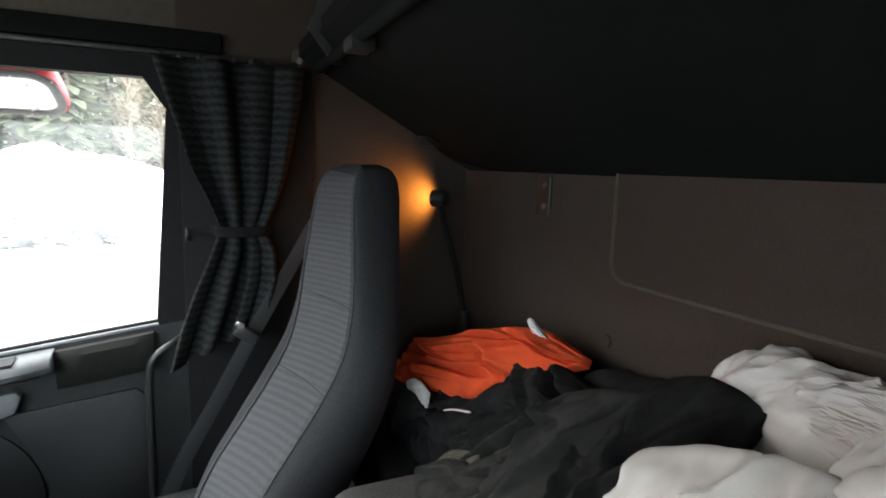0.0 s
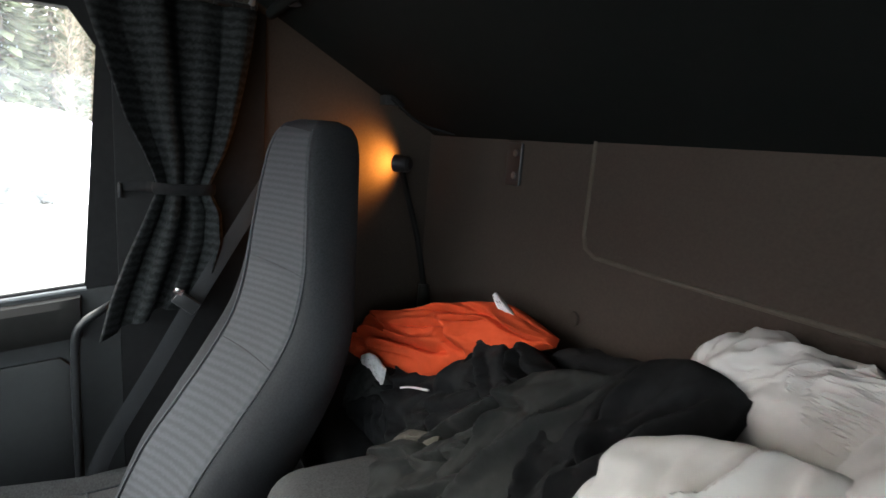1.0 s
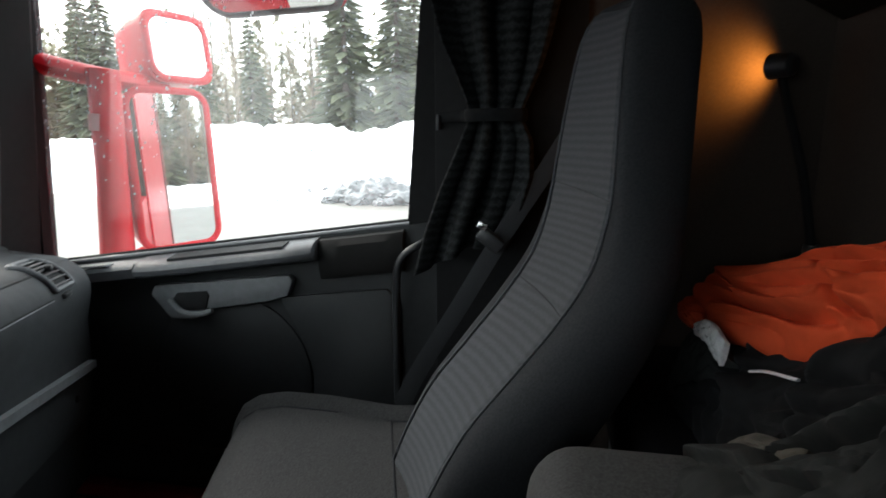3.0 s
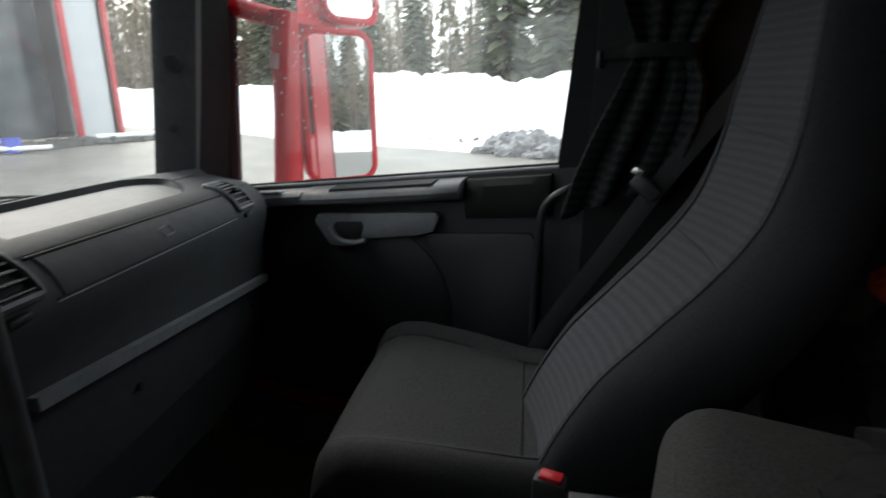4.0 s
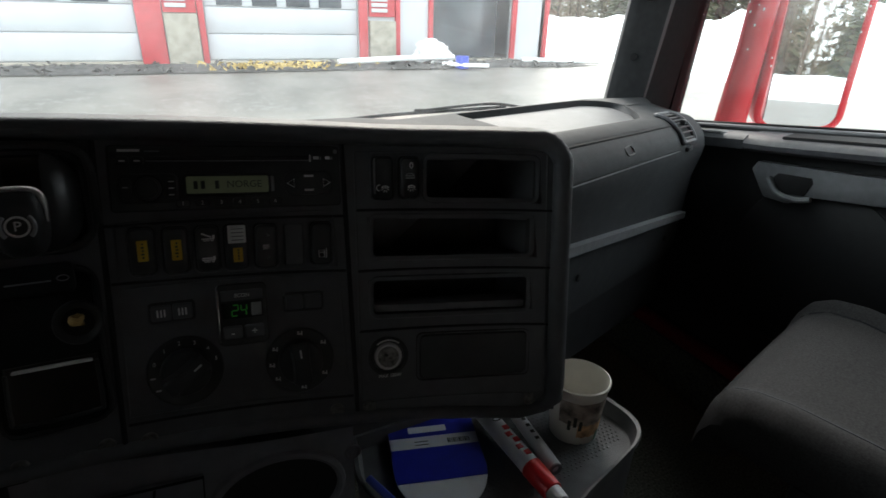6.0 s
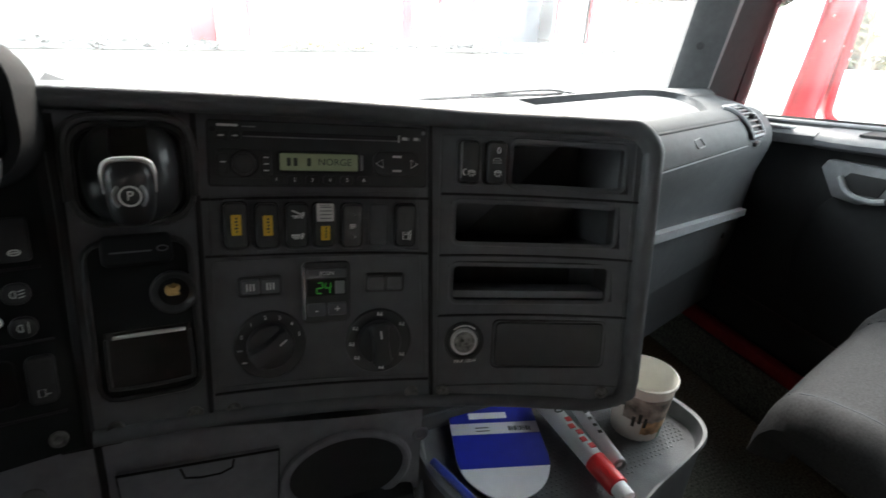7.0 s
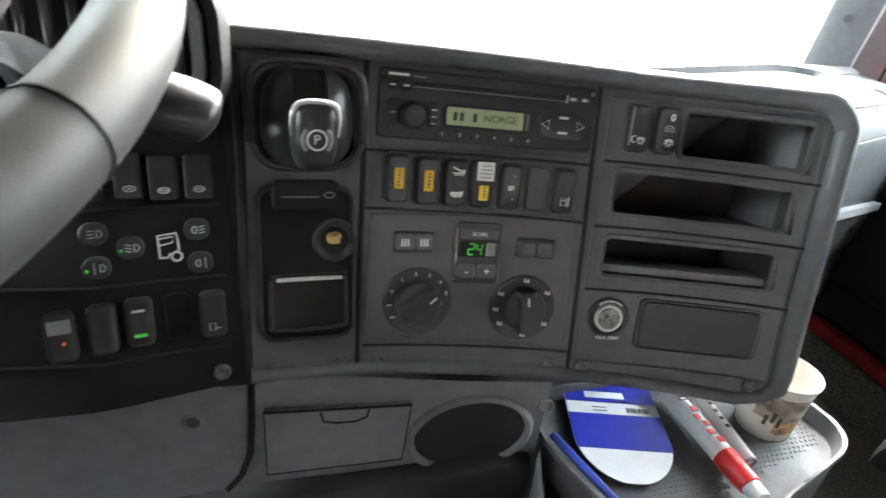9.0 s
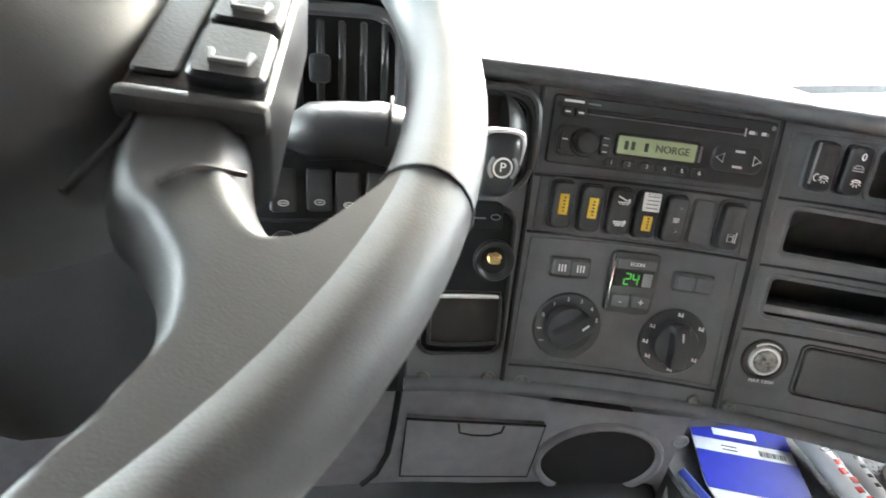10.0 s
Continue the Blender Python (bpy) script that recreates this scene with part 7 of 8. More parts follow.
part("console_wedge", loft([[Vector((-0.06, 0.10, 0.3)), Vector((-0.062, 0.105, 0.650)), Vector((-0.058, 0.11, 0.655)), Vector((-0.02, 0.11, 0.3))], [Vector((-0.14, -0.12, 0.3)), Vector((-0.125, -0.11, 0.60)), Vector((-0.118, -0.11, 0.607)), Vector((-0.06, -0.12, 0.3))], [Vector((0.06, -0.25, 0.3)), Vector((0.05, -0.24, 0.58)), Vector((0.06, -0.23, 0.585)), Vector((0.08, -0.2, 0.3))]]), PLASTIC_LOWER, None, "grey plastic edge of the console beside the tray", category="console trim")
part("console_wedge_infill", loft([[Vector((-0.05, 0.10, 0.62)), Vector((-0.12, -0.10, 0.585)), Vector((0.05, -0.22, 0.57)), Vector((0.09, -0.03, 0.62))], [Vector((-0.05, 0.10, 0.3)), Vector((-0.12, -0.10, 0.3)), Vector((0.05, -0.22, 0.3)), Vector((0.09, -0.03, 0.3))]]), PLASTIC_DARK, None, "black console body below the tray", category="console trim")

# ---- steering wheel and stalks ----
WC = Vector((-0.5121, -0.062, 1.0983))
wn_ = Vector((0.1208, -0.3420, 0.9319)).normalized()
wu = (Vector((1, 0, 0)) - wn_ * wn_.x).normalized()
wv = wn_.cross(wu)
WM = Matrix((wu, wv, wn_)).transposed().to_4x4()
WM.translation = WC
wheel = thing("steering_wheel", "grey leather-grained steering wheel with four broad spokes", "steering wheel")
wheel.matrix_basis = WM
WRIM = mat("worn_grey_wheel_skin", (0.050, 0.051, 0.052), rough=0.47, spread=0.2, grain=25, bump=0.08, bump_scale=1500, stain=0.4, stain_color=(0.062, 0.062, 0.063), spec=0.5)
R, r = 0.1924, 0.0124
part("rim", tube([(R * math.cos(2 * math.pi * k / 128), R * math.sin(2 * math.pi * k / 128), 0) for k in range(128)], r, 20, closed=True, flat=1.12), WRIM, wheel)
# a lower spoke: a pad between the lower opening and the notch under the switch pod, merging into the rim
NOTCH = [(0.1395, -0.036), (0.1425, -0.052), (0.1478, -0.066), (0.1560, -0.0762), (0.1655, -0.0715), (0.1740, -0.0580), (0.1840, -0.0440)]
OPENING = [(0.1085, -0.0450), (0.1130, -0.0660), (0.1225, -0.0765), (0.1300, -0.0890), (0.1332, -0.1050), (0.1290, -0.1180), (0.1180, -0.1310), (0.1050, -0.1450)]
def wheel_spoke(sx):
    notch = spline([(a, b, 0) for a, b in NOTCH], 6)
    outer = notch + [Vector((R * math.cos(radians(a)), R * math.sin(radians(a)), 0)) for a in range(-16, -60, -3)]
    inner = spline([(a, b, 0) for a, b in OPENING], 8)
    def along(c, f):
        p = f * (len(c) - 1)
        i = min(int(p), len(c) - 2)
        return c[i].lerp(c[i + 1], p - i)
    loops = []
    n = 64
    for k in range(n + 1):
        f = k / n
        a, b = along(inner, f), along(outer, f)
        merge = smooth01(0.50, 0.60, f)
        d = (b - a).length
        lp = []
        for m in range(25):
            u = (m / 24) ** 1.0
            u = 0.5 - 0.5 * math.cos(math.pi * u)
            da, db = u * d, (1 - u) * d
            ea = math.sqrt(max(0.0, 1 - (1 - min(da, 0.009) / 0.009) ** 2))
            eb = math.sqrt(max(0.0, 1 - (1 - min(db, 0.009) / 0.009) ** 2))
            e = min(ea, max(eb, merge))
            p = a.lerp(b, u)
            z = -0.009 + 0.0205 * e - 0.16 * max(0.0, 0.165 - p.length) ** 1.3
            lp.append(Vector((sx * p.x, p.y, z)))
        low_b, low_a = a.lerp(b, 0.97), a.lerp(b, 0.03)
        lp += [Vector((sx * low_b.x, low_b.y, -0.0125)), Vector((sx * low_a.x, low_a.y, -0.0125))]
        loops.append(lp)
    return loft(loops)
part("spoke", wheel_spoke(1), WRIM, wheel, "broad grey spoke")
part("spoke", wheel_spoke(-1), WRIM, wheel, "broad grey spoke")
def hub_loop(k, z):
    out = []
    for a in range(0, 360, 6):
        c, d = math.cos(radians(a)), math.sin(radians(a))
        out.append(Vector(((0.114 - k) * math.copysign(abs(c) ** 0.55, c), -0.002 + ((0.080 if d > 0 else 0.064) - k) * math.copysign(abs(d) ** 0.7, d), z)))
    return out
part("hub", loft([hub_loop(0.004, -0.045), hub_loop(0.0, -0.03), hub_loop(0.0, 0.0), hub_loop(0.002, 0.007), hub_loop(0.007, 0.013), hub_loop(0.016, 0.018), hub_loop(0.04, 0.022), hub_loop(0.075, 0.024)]), WRIM, wheel, "grey padded hub")
for sx in (-1, 1):
    pod = part("switch_pod", moved(plate(0.034, 0.085, 0.034, 0.004, 4), Matrix.Translation((sx * 0.1275, 0.003, -0.022))), PLASTIC_DARK, wheel, "black thumb switch pod")
    part("pod_lip", moved(bbox((-0.0175, -0.0028, -0.004), (0.0175, 0.0028, 0.004), 0.002), Matrix.Translation((sx * 0.1275, -0.0405, 0.0095))), WRIM, pod, "rounded grey edge below the switches")
    part("gloss_strip", moved(plate(0.011, 0.074, 0.002, 0.002), Matrix.Translation((sx * 0.1168, 0.004, 0.0115))), SWITCH_BLACK, pod)
    for dy in (-0.023, 0.003, 0.029):
        part("switch", moved(plate(0.0185, 0.0235, 0.0045, 0.003), Matrix.Translation((sx * 0.1335, dy, 0.0115))), SWITCH_BLACK, pod)
        part("switch_mark", moved(tube([(-0.005, 0.0025, 0), (-0.0042, -0.0015, 0), (0.0042, -0.0015, 0), (0.005, 0.0025, 0)], 0.0011, 6), Matrix.Translation((sx * 0.1335, dy - 0.004, 0.0160))), PLASTIC_LIGHT, pod)
    part("spoke_seam", tube(spline([(sx * 0.1265, -0.0665, 0.0108), (sx * 0.1330, -0.0618, 0.0118), (sx * 0.1425, -0.0580, 0.0075)], 5), 0.0008, 6), PLASTIC_DARK, wheel)
    part("hub_seam", tube(spline([(sx * 0.1085, -0.068, 0.006), (sx * 0.1135, -0.052, 0.0075), (sx * 0.115, -0.040, 0.0085)], 5), 0.0011, 6), VOID, wheel)
    part("rim_seam", tube([(sx * (R + r * 1.01 * math.cos(a)) * math.cos(radians(-16.5)), (R + r * 1.01 * math.cos(a)) * math.sin(radians(-16.5)), r * 1.13 * math.sin(a)) for a in [2 * math.pi * k / 20 for k in range(20)]], 0.0006, 6, closed=True), PLASTIC_DARK, wheel)
part("column_cover", tube([(0, 0, -0.04), (0, 0.01, -0.10), (0, 0.03, -0.24)], [0.05, 0.058, 0.06], 20), PLASTIC_DARK, wheel)
stalk = thing("column_stalk", "black control stalk on the steering column", "stalk")
part("arm", tube(spline([(-0.48, 0.07, 1.003), (-0.43, 0.058, 1.016), (-0.38, 0.048, 1.026), (-0.348, 0.045, 1.028), (-0.326, 0.047, 1.022), (-0.318, 0.048, 1.018)], 5), [0.010] * 5 + [0.014] * 5 + [0.020] * 5 + [0.0215, 0.0215, 0.0213, 0.021, 0.0207, 0.020, 0.0195, 0.0185, 0.0165, 0.0125, 0.006], 18, flat=0.72), PLASTIC_DARK, stalk)
part("end_ring", tube([(-0.342, 0.045, 1.0302), (-0.3405, 0.045, 1.030)], [0.0216, 0.0216], 16, flat=0.75), VOID, stalk)
part("second_arm", tube(spline([(-0.46, 0.09, 1.03), (-0.42, 0.08, 1.045), (-0.395, 0.07, 1.036)], 5), [0.006] * 5 + [0.012] * 5 + [0.008], 12, flat=0.6), PLASTIC_LIGHT, stalk)

# ---- passenger seat ----
seat = thing("passenger_seat", "grey fabric passenger seat with tall integral headrest", "seat", at=(0.752, -0.115, FLOOR))
seat.rotation_euler = (0, 0, radians(17))
SI = Matrix.Translation((0, 0, -FLOOR))
# backrest: turned further than the cushion; height, front, rear, half width of the panel and of the shell
seat_pose = Matrix.Translation((0.752, -0.115, FLOOR)) @ pose(0, 0, 0, 0, 0, 17)
SB = seat_pose.inverted() @ Matrix.Translation((0.488, 0.249, 0)) @ pose(0, 0, 0, 0, 0, 27)
BACK = [(0.56, -0.43, -0.605, 0.08, 0.115), (0.66, -0.465, -0.65, 0.082, 0.13), (0.75, -0.518, -0.7, 0.084, 0.148), (0.83, -0.592, -0.745, 0.086, 0.16), (0.9, -0.655, -0.778, 0.088, 0.162), (0.96, -0.697, -0.803, 0.088, 0.152), (1.02, -0.718, -0.822, 0.087, 0.134), (1.07, -0.728, -0.836, 0.085, 0.119), (1.14, -0.735, -0.848, 0.078, 0.106), (1.22, -0.743, -0.858, 0.067, 0.094), (1.28, -0.752, -0.866, 0.058, 0.084), (1.315, -0.764, -0.866, 0.05, 0.074), (1.335, -0.78, -0.858, 0.04, 0.06), (1.344, -0.8, -0.845, 0.022, 0.038)]
def back_at(z):
    z = min(max(z, BACK[0][0]), BACK[-1][0])
    n = len(BACK)
    i = max(k for k in range(n - 1) if BACK[k][0] <= z)
    f = (z - BACK[i][0]) / (BACK[i + 1][0] - BACK[i][0])
    rows4 = [BACK[max(i - 1, 0)], BACK[i], BACK[i + 1], BACK[min(i + 2, n - 1)]]
    return [0.5 * (2 * b + (c - a) * f + (2 * a - 5 * b + 4 * c - d) * f * f + (3 * b - a - 3 * c + d) * f ** 3) for a, b, c, d in zip(*rows4)]
def back_front(x, z):
    """Depth of the padded front at x: a shallow hollow between two rounded bolsters."""
    _, yf, yr, ph, sh = back_at(z)
    u = abs(x)
    if u <= ph:
        return yf - 0.007 * (1 - (u / ph) ** 2)
    f = (u - ph) / max(sh - ph, 0.001)
    return yf + 0.006 * math.sin(min(f, 1.0) * math.pi * 0.5) * (1 - f) - (yf - yr) * 0.62 * (1 - math.sqrt(max(0.0, 1 - f * f)))
def back_loop(z):
    _, yf, yr, ph, sh = back_at(z)
    n = 18
    fr = [sh * math.sin(math.pi / 2 * (k / n)) for k in range(-n, n + 1)]
    out = [Vector((x, back_front(x, z), z)) for x in fr]
    y1 = out[-1].y
    rear = [(sh * 0.995, y1 + (yr - y1) * 0.5), (sh * 0.95, y1 + (yr - y1) * 0.82), (sh * 0.85, yr + 0.004), (sh * 0.6, yr - 0.004), (sh * 0.25, yr - 0.008)]
    return out + [Vector((x, y, z)) for x, y in rear] + [Vector((-x, y, z)) for x, y in rear[::-1]]
part("backrest", moved(loft([back_loop(0.56 + 0.784 * (1 - (1 - i / 69) ** 1.6)) for i in range(70)]), SB), SEAT_SIDE, seat, "dark grey backrest shell")
def insert(z0, z1, name, proud=0.003, lean=0.10):
    bm = bmesh.new()
    rows = []
    nz, nx = 40, 24
    for i in range(nz + 1):
        row = []
        for k in range(nx + 1):
            f = k / nx
            z = z0 + (z1 - z0) * i / nz
            ph = back_at(z)[3]
            x = ph * (2 * f - 1) * 0.985
            zz = min(z + lean * x, 1.338)
            e = min(1.0, min(f, 1 - f) * 2 * ph / 0.004)
            e *= 0.55 + 0.45 * min(1.0, min(i, nz - i) * (z1 - z0) / nz / 0.004)
            row.append(bm.verts.new((x, back_front(x, zz) - 0.003 + (proud + 0.003) * math.sqrt(max(e, 0.0)), zz)))
        rows.append(row)
    for a, b in zip(rows, rows[1:]):
        for k in range(nx):
            bm.faces.new((a[k], a[k + 1], b[k + 1], b[k]))
    return part(name, moved(bm, SB), SEAT_RIB, seat)
insert(1.0675, 1.325, "head_panel")
insert(0.9105, 1.0665, "shoulder_panel")
insert(0.60, 0.909, "back_panel")
for sgn in (-1, 1):
    pts = [(sgn * back_at(z)[3], back_at(z)[1] + 0.0015, z) for z in [0.60 + 0.725 * i / 40 for i in range(41)]]
    part("piping", moved(tube(pts, 0.0022, 6), SB), SEAT_PLAIN, seat, "grey piping")
# cushion: wider in front than behind; distance forward, height, near and far side
CUSH = [(-0.20, 0.612, -0.165, 0.165), (-0.10, 0.620, -0.172, 0.175), (0.0, 0.616, -0.175, 0.20), (0.12, 0.622, -0.176, 0.245), (0.21, 0.622, -0.172, 0.275), (0.265, 0.612, -0.166, 0.288), (0.300, 0.592, -0.156, 0.288), (0.318, 0.56, -0.146, 0.280), (0.326, 0.52, -0.140, 0.272)]
def cush_at(y):
    for a, b in zip(CUSH, CUSH[1:]):
        if a[0] <= y <= b[0]:
            f = (y - a[0]) / (b[0] - a[0])
            return [p + (q - p) * f for p, q in zip(a, b)]
    return CUSH[-1]
def cush_z(x, y):
    """Top of the cushion: a soft middle, a rolled near edge and a raised far bolster."""
    _, zt_, x0, x1 = cush_at(y)
    n, f = x0 + 0.036, x1 - 0.052
    if x < n:
        return zt_ - 0.045 * (1 - math.sqrt(max(0.0, 1 - ((n - x) / 0.040) ** 2)))
    if x > f:
        u = (x - f) / 0.052
        return zt_ + 0.016 * math.sin(math.pi * min(u, 1.0) * 0.9) - 0.05 * max(0.0, u - 0.6) ** 1.5
    return zt_ + 0.006 * math.sin(math.pi * (x - n) / (f - n)) - 0.003
lps = []
for i in range(57):
    y = -0.20 + 0.526 * (1 - (1 - i / 56) ** 1.5)
    _, zt_, x0, x1 = cush_at(y)
    top = [Vector((x, y, cush_z(x, y))) for x in [x0 + (x1 - x0) * k / 40 for k in range(41)]]
    lps.append(top + [Vector((x1 + 0.004, y, min(zt_ - 0.045, 0.575))), Vector((x1 - 0.006, y - 0.015, min(0.515, zt_ - 0.06))), Vector((x1 - 0.04, y - 0.045, min(0.495, zt_ - 0.072))), Vector((x0 + 0.04, y - 0.045, min(0.495, zt_ - 0.072))), Vector((x0 + 0.008, y - 0.015, min(0.515, zt_ - 0.06))), Vector((x0 - 0.006, y, min(zt_ - 0.05, 0.57)))])
part("cushion", moved(loft(lps), SI), SEAT_CUSHION, seat, "grey fabric seat cushion with piping")
ys_ = [-0.15 + 0.455 * k / 30 for k in range(31)]
part("piping", moved(tube([(cush_at(y)[2] + 0.036, y, cush_z(cush_at(y)[2] + 0.036, y) + 0.001) for y in ys_], 0.0026, 6), SI), SEAT_PLAIN, seat)
part("piping", moved(tube([(cush_at(y)[3] - 0.052, y, cush_z(cush_at(y)[3] - 0.052, y) + 0.001) for y in ys_], 0.0026, 6), SI), SEAT_SIDE, seat)
_, _, xa, xb = cush_at(0.0)
part("piping", moved(tube([(x, 0.0, cush_z(x, 0.0) + 0.0005) for x in [xa + 0.036 + (xb - xa - 0.088) * k / 12 for k in range(13)]], 0.0018, 6), SI), SEAT_SIDE, seat)
part("seat_base", moved(bbox((-0.14, -0.18, FLOOR), (0.17, 0.18, 0.51), 0.02), SI), PLASTIC_DARK, seat, "black plastic seat base")
part("side_skirt", moved(bbox((-0.172, -0.2, 0.42), (-0.150, 0.18, 0.52), 0.012), SI), PLASTIC_DARK, seat)
part("recliner_cover", moved(bbox((-0.215, -0.23, 0.52), (-0.178, -0.05, 0.606), 0.016, 3), SI), PLASTIC_GREY, seat, "grey plastic recliner cover")
bkl = thing("belt_buckle", "black seat-belt buckle with a red release button", "belt buckle", at=(0.522, -0.222, 0.676))
part("body", bbox((-0.013, -0.021, -0.07), (0.013, 0.021, 0.0), 0.006), PLASTIC_DARK, bkl)
part("button", bbox((-0.009, -0.014, -0.002), (0.009, 0.014, 0.004), 0.002), RED_PLASTIC, bkl, "red release button")
part("stalk", tube([(0, 0, -0.07), (0.0, 0.02, -0.2)], 0.012, 8), PLASTIC_DARK, bkl)
arb = thing("padded_armrest", "grey fabric padded box between the seats", "armrest", at=(0.470, -0.4675, 0.568))
part("pad", bbox((-0.1225, -0.1325, 0.09), (0.1225, 0.1325, 0.235), 0.06, 6), SEAT_CUSHION, arb)
part("base", bbox((-0.117, -0.127, FLOOR - 0.568), (0.117, 0.127, 0.13), 0.03, 3), SEAT_SIDE, arb, "dark fabric box sides")
part("seam", tube([(-0.1205, -0.08 + 0.16 * k / 6, 0.135) for k in range(7)], 0.002, 6), SEAT_PLAIN, arb)

# seat belt, grab rail, curtain
belt = thing("seat_belt", "grey seat belt running from the pillar to the seat base", "seat belt", at=(0.97, -0.25, 0.98))
bpts = spline([(1.05, -0.42, 1.20), (1.03, -0.36, 1.10), (0.985, -0.275, 0.968), (0.96, -0.195, 0.83), (0.935, -0.112, 0.69), (0.925, -0.075, 0.60)], 6)
part("webbing", moved(tube(bpts, 0.0175, 8, flat=0.06, up=(1, 0.25, 0.0)), Matrix.Translation((-0.97, 0.25, -0.98))), BELT, belt)
part("tongue", moved(bbox((-0.006, -0.009, -0.007), (0.0, 0.009, 0.007), 0.002), Matrix.Translation((-0.02, 0.012, 0.008)) @ pose(0, 0, 0, 25, 0, 0)), CHROME, belt, "bright metal tongue")
part("tongue_grip", moved(bbox((-0.004, -0.026, -0.04), (0.008, 0.026, -0.012), 0.004), Matrix.Translation((-0.012, -0.018, 0.0)) @ pose(0, 0, 0, 40, 0, 0)), PLASTIC_DARK, belt)
part("anchor_plate", moved(bbox((-0.004, -0.02, -0.03), (0.004, 0.02, 0.02), 0.003), Matrix.Translation((-0.035, 0.165, -0.42))), STEEL, belt)
part("grab_rail", tube(spline([(1.075, -0.12, 0.935), (1.045, -0.10, 0.93), (1.04, -0.065, 0.905), (1.04, -0.05, 0.86), (1.04, -0.047, 0.7), (1.04, -0.047, 0.45)], 6), 0.0085, 10), PLASTIC_DARK, None, "black tubular grab rail beside the door", category="grab rail")
part("pillar_trim", prism([(-0.128, 0.4), (-0.128, 1.56), (-0.42, 1.56), (-0.42, 0.4)], 0.014, "x", 1.071, 0.003), RUBBER, None, "black plastic trim on the door pillar", kind="structure")

crt = thing("curtain", "dark striped side curtain gathered with a band", "curtain", at=(1.03, -0.24, 1.55))
CROWS = [(1.555, -0.085, -0.395, 0.018), (1.48, -0.105, -0.385, 0.02), (1.40, -0.130, -0.37, 0.02), (1.32, -0.152, -0.352, 0.02), (1.265, -0.178, -0.335, 0.018), (1.215, -0.198, -0.312, 0.014), (1.196, -0.203, -0.304, 0.011), (1.176, -0.202, -0.304, 0.012), (1.12, -0.180, -0.325, 0.02), (1.04, -0.146, -0.328, 0.025), (0.96, -0.118, -0.312, 0.027), (0.872, -0.096, -0.282, 0.027)]
def crow(f):
    p = f * (len(CROWS) - 1)
    i = min(int(p), len(CROWS) - 2)
    t = p - i
    return [a + (b - a) * t for a, b in zip(CROWS[i], CROWS[i + 1])]
bm = bmesh.new()
grid = []
NU, NW = 90, 60
for j in range(NW + 1):
    f = j / NW
    z, ya, yb, amp = crow(f)
    row = []
    for i in range(NU + 1):
        u = i / NU
        hem = (0.10 * u if u < 0.6 else 0.06) * max(0.0, (f - 0.62) / 0.38)
        fold = 0.8 * math.sin(u * 2 * math.pi * 3.4 + 1.8 * noise.noise(Vector((u * 4, f * 1.5, 3)))) + 0.9 * noise.noise(Vector((u * 6, f * 1.2, 7))) + 0.5 * math.sin(u * 2 * math.pi * 2.3 + 2)
        x = 1.04 - amp * 0.55 - amp * fold * 0.8 - 0.02 * max(0.0, (f - 0.6))
        row.append(bm.verts.new((x - 1.03, ya + (yb - ya) * u + 0.006 * math.sin(u * 40) * amp * 20 + 0.24, z + hem - 1.55)))
    grid.append(row)
for a, b in zip(grid, grid[1:]):
    for i in range(NU):
        bm.faces.new((a[i], a[i + 1], b[i + 1], b[i]))
cl = part("cloth", bm, CURTAIN, crt)
sol = cl.modifiers.new("thickness", "SOLIDIFY")
sol.thickness = 0.002
part("tie_band", moved(tube([(1.025 + 0.029 * math.cos(a), -0.2535 + 0.057 * math.sin(a), 1.186) for a in [2 * math.pi * k / 28 for k in range(28)]], 0.0032, 8, closed=True, flat=3.6, up=(0, 0, 1)), Matrix.Translation((-1.03, 0.24, -1.55))), BLACK_CLOTH, crt, "black tie band")
part("tie_strap", moved(tube([(1.035, -0.200, 1.186), (1.050, -0.178, 1.186), (1.066, -0.140, 1.184)], 0.0016, 8, flat=6.5, up=(0, 0, 1)), Matrix.Translation((-1.03, 0.24, -1.55))), BLACK_CLOTH, crt, "black tie strap to the pillar")
part("strap_tag", moved(tube([(1.034, -0.203, 1.186), (1.043, -0.184, 1.186)], 0.0028, 8, flat=4.0, up=(0, 0, 1)), Matrix.Translation((-1.03, 0.24, -1.55))), RUBBER, crt, "dull black strap tag")
part("strap_hook", moved(bbox((1.058, -0.139, 1.160), (1.072, -0.133, 1.190), 0.002), Matrix.Translation((-1.03, 0.24, -1.55))), PLASTIC_DARK, crt, "small black hook")
for k in range(9):
    part("glider", moved(bbox((-0.004, -0.004, -0.006), (0.004, 0.004, 0.012), 0.001), Matrix.Translation((0.02, 0.14 - 0.036 * k, 0.005))), PLASTIC_DARK, crt)
hk = thing("coat_hook", "beige plastic coat hook on the side wall", "hook", at=(1.085, -0.388, 1.583))
part("base_plate", moved(plate(0.03, 0.05, 0.008, 0.012, 6), pose(0, 0, 0, 90, 0, -90)), ROOF_CLOTH, hk)
part("peg", tube([(-0.005, 0, -0.005), (-0.02, 0, -0.012), (-0.026, 0, 0.002)], 0.006, 8), PLASTIC_GREY, hk)

# ---- sleeping area ----
bunk = thing("lower_bunk", "lower bunk with a dark mattress along the rear wall", "bunk", at=(0, -0.66, FLOOR))
part("base", bbox((-1.08, -0.18, 0), (1.08, 0.16, 0.46), 0.01), PLASTIC_DARK, bunk)
part("mattress", bbox((-1.08, -0.175, 0.46), (1.08, 0.18, 0.64), 0.04, 4), BLACK_CLOTH, bunk, "dark mattress")
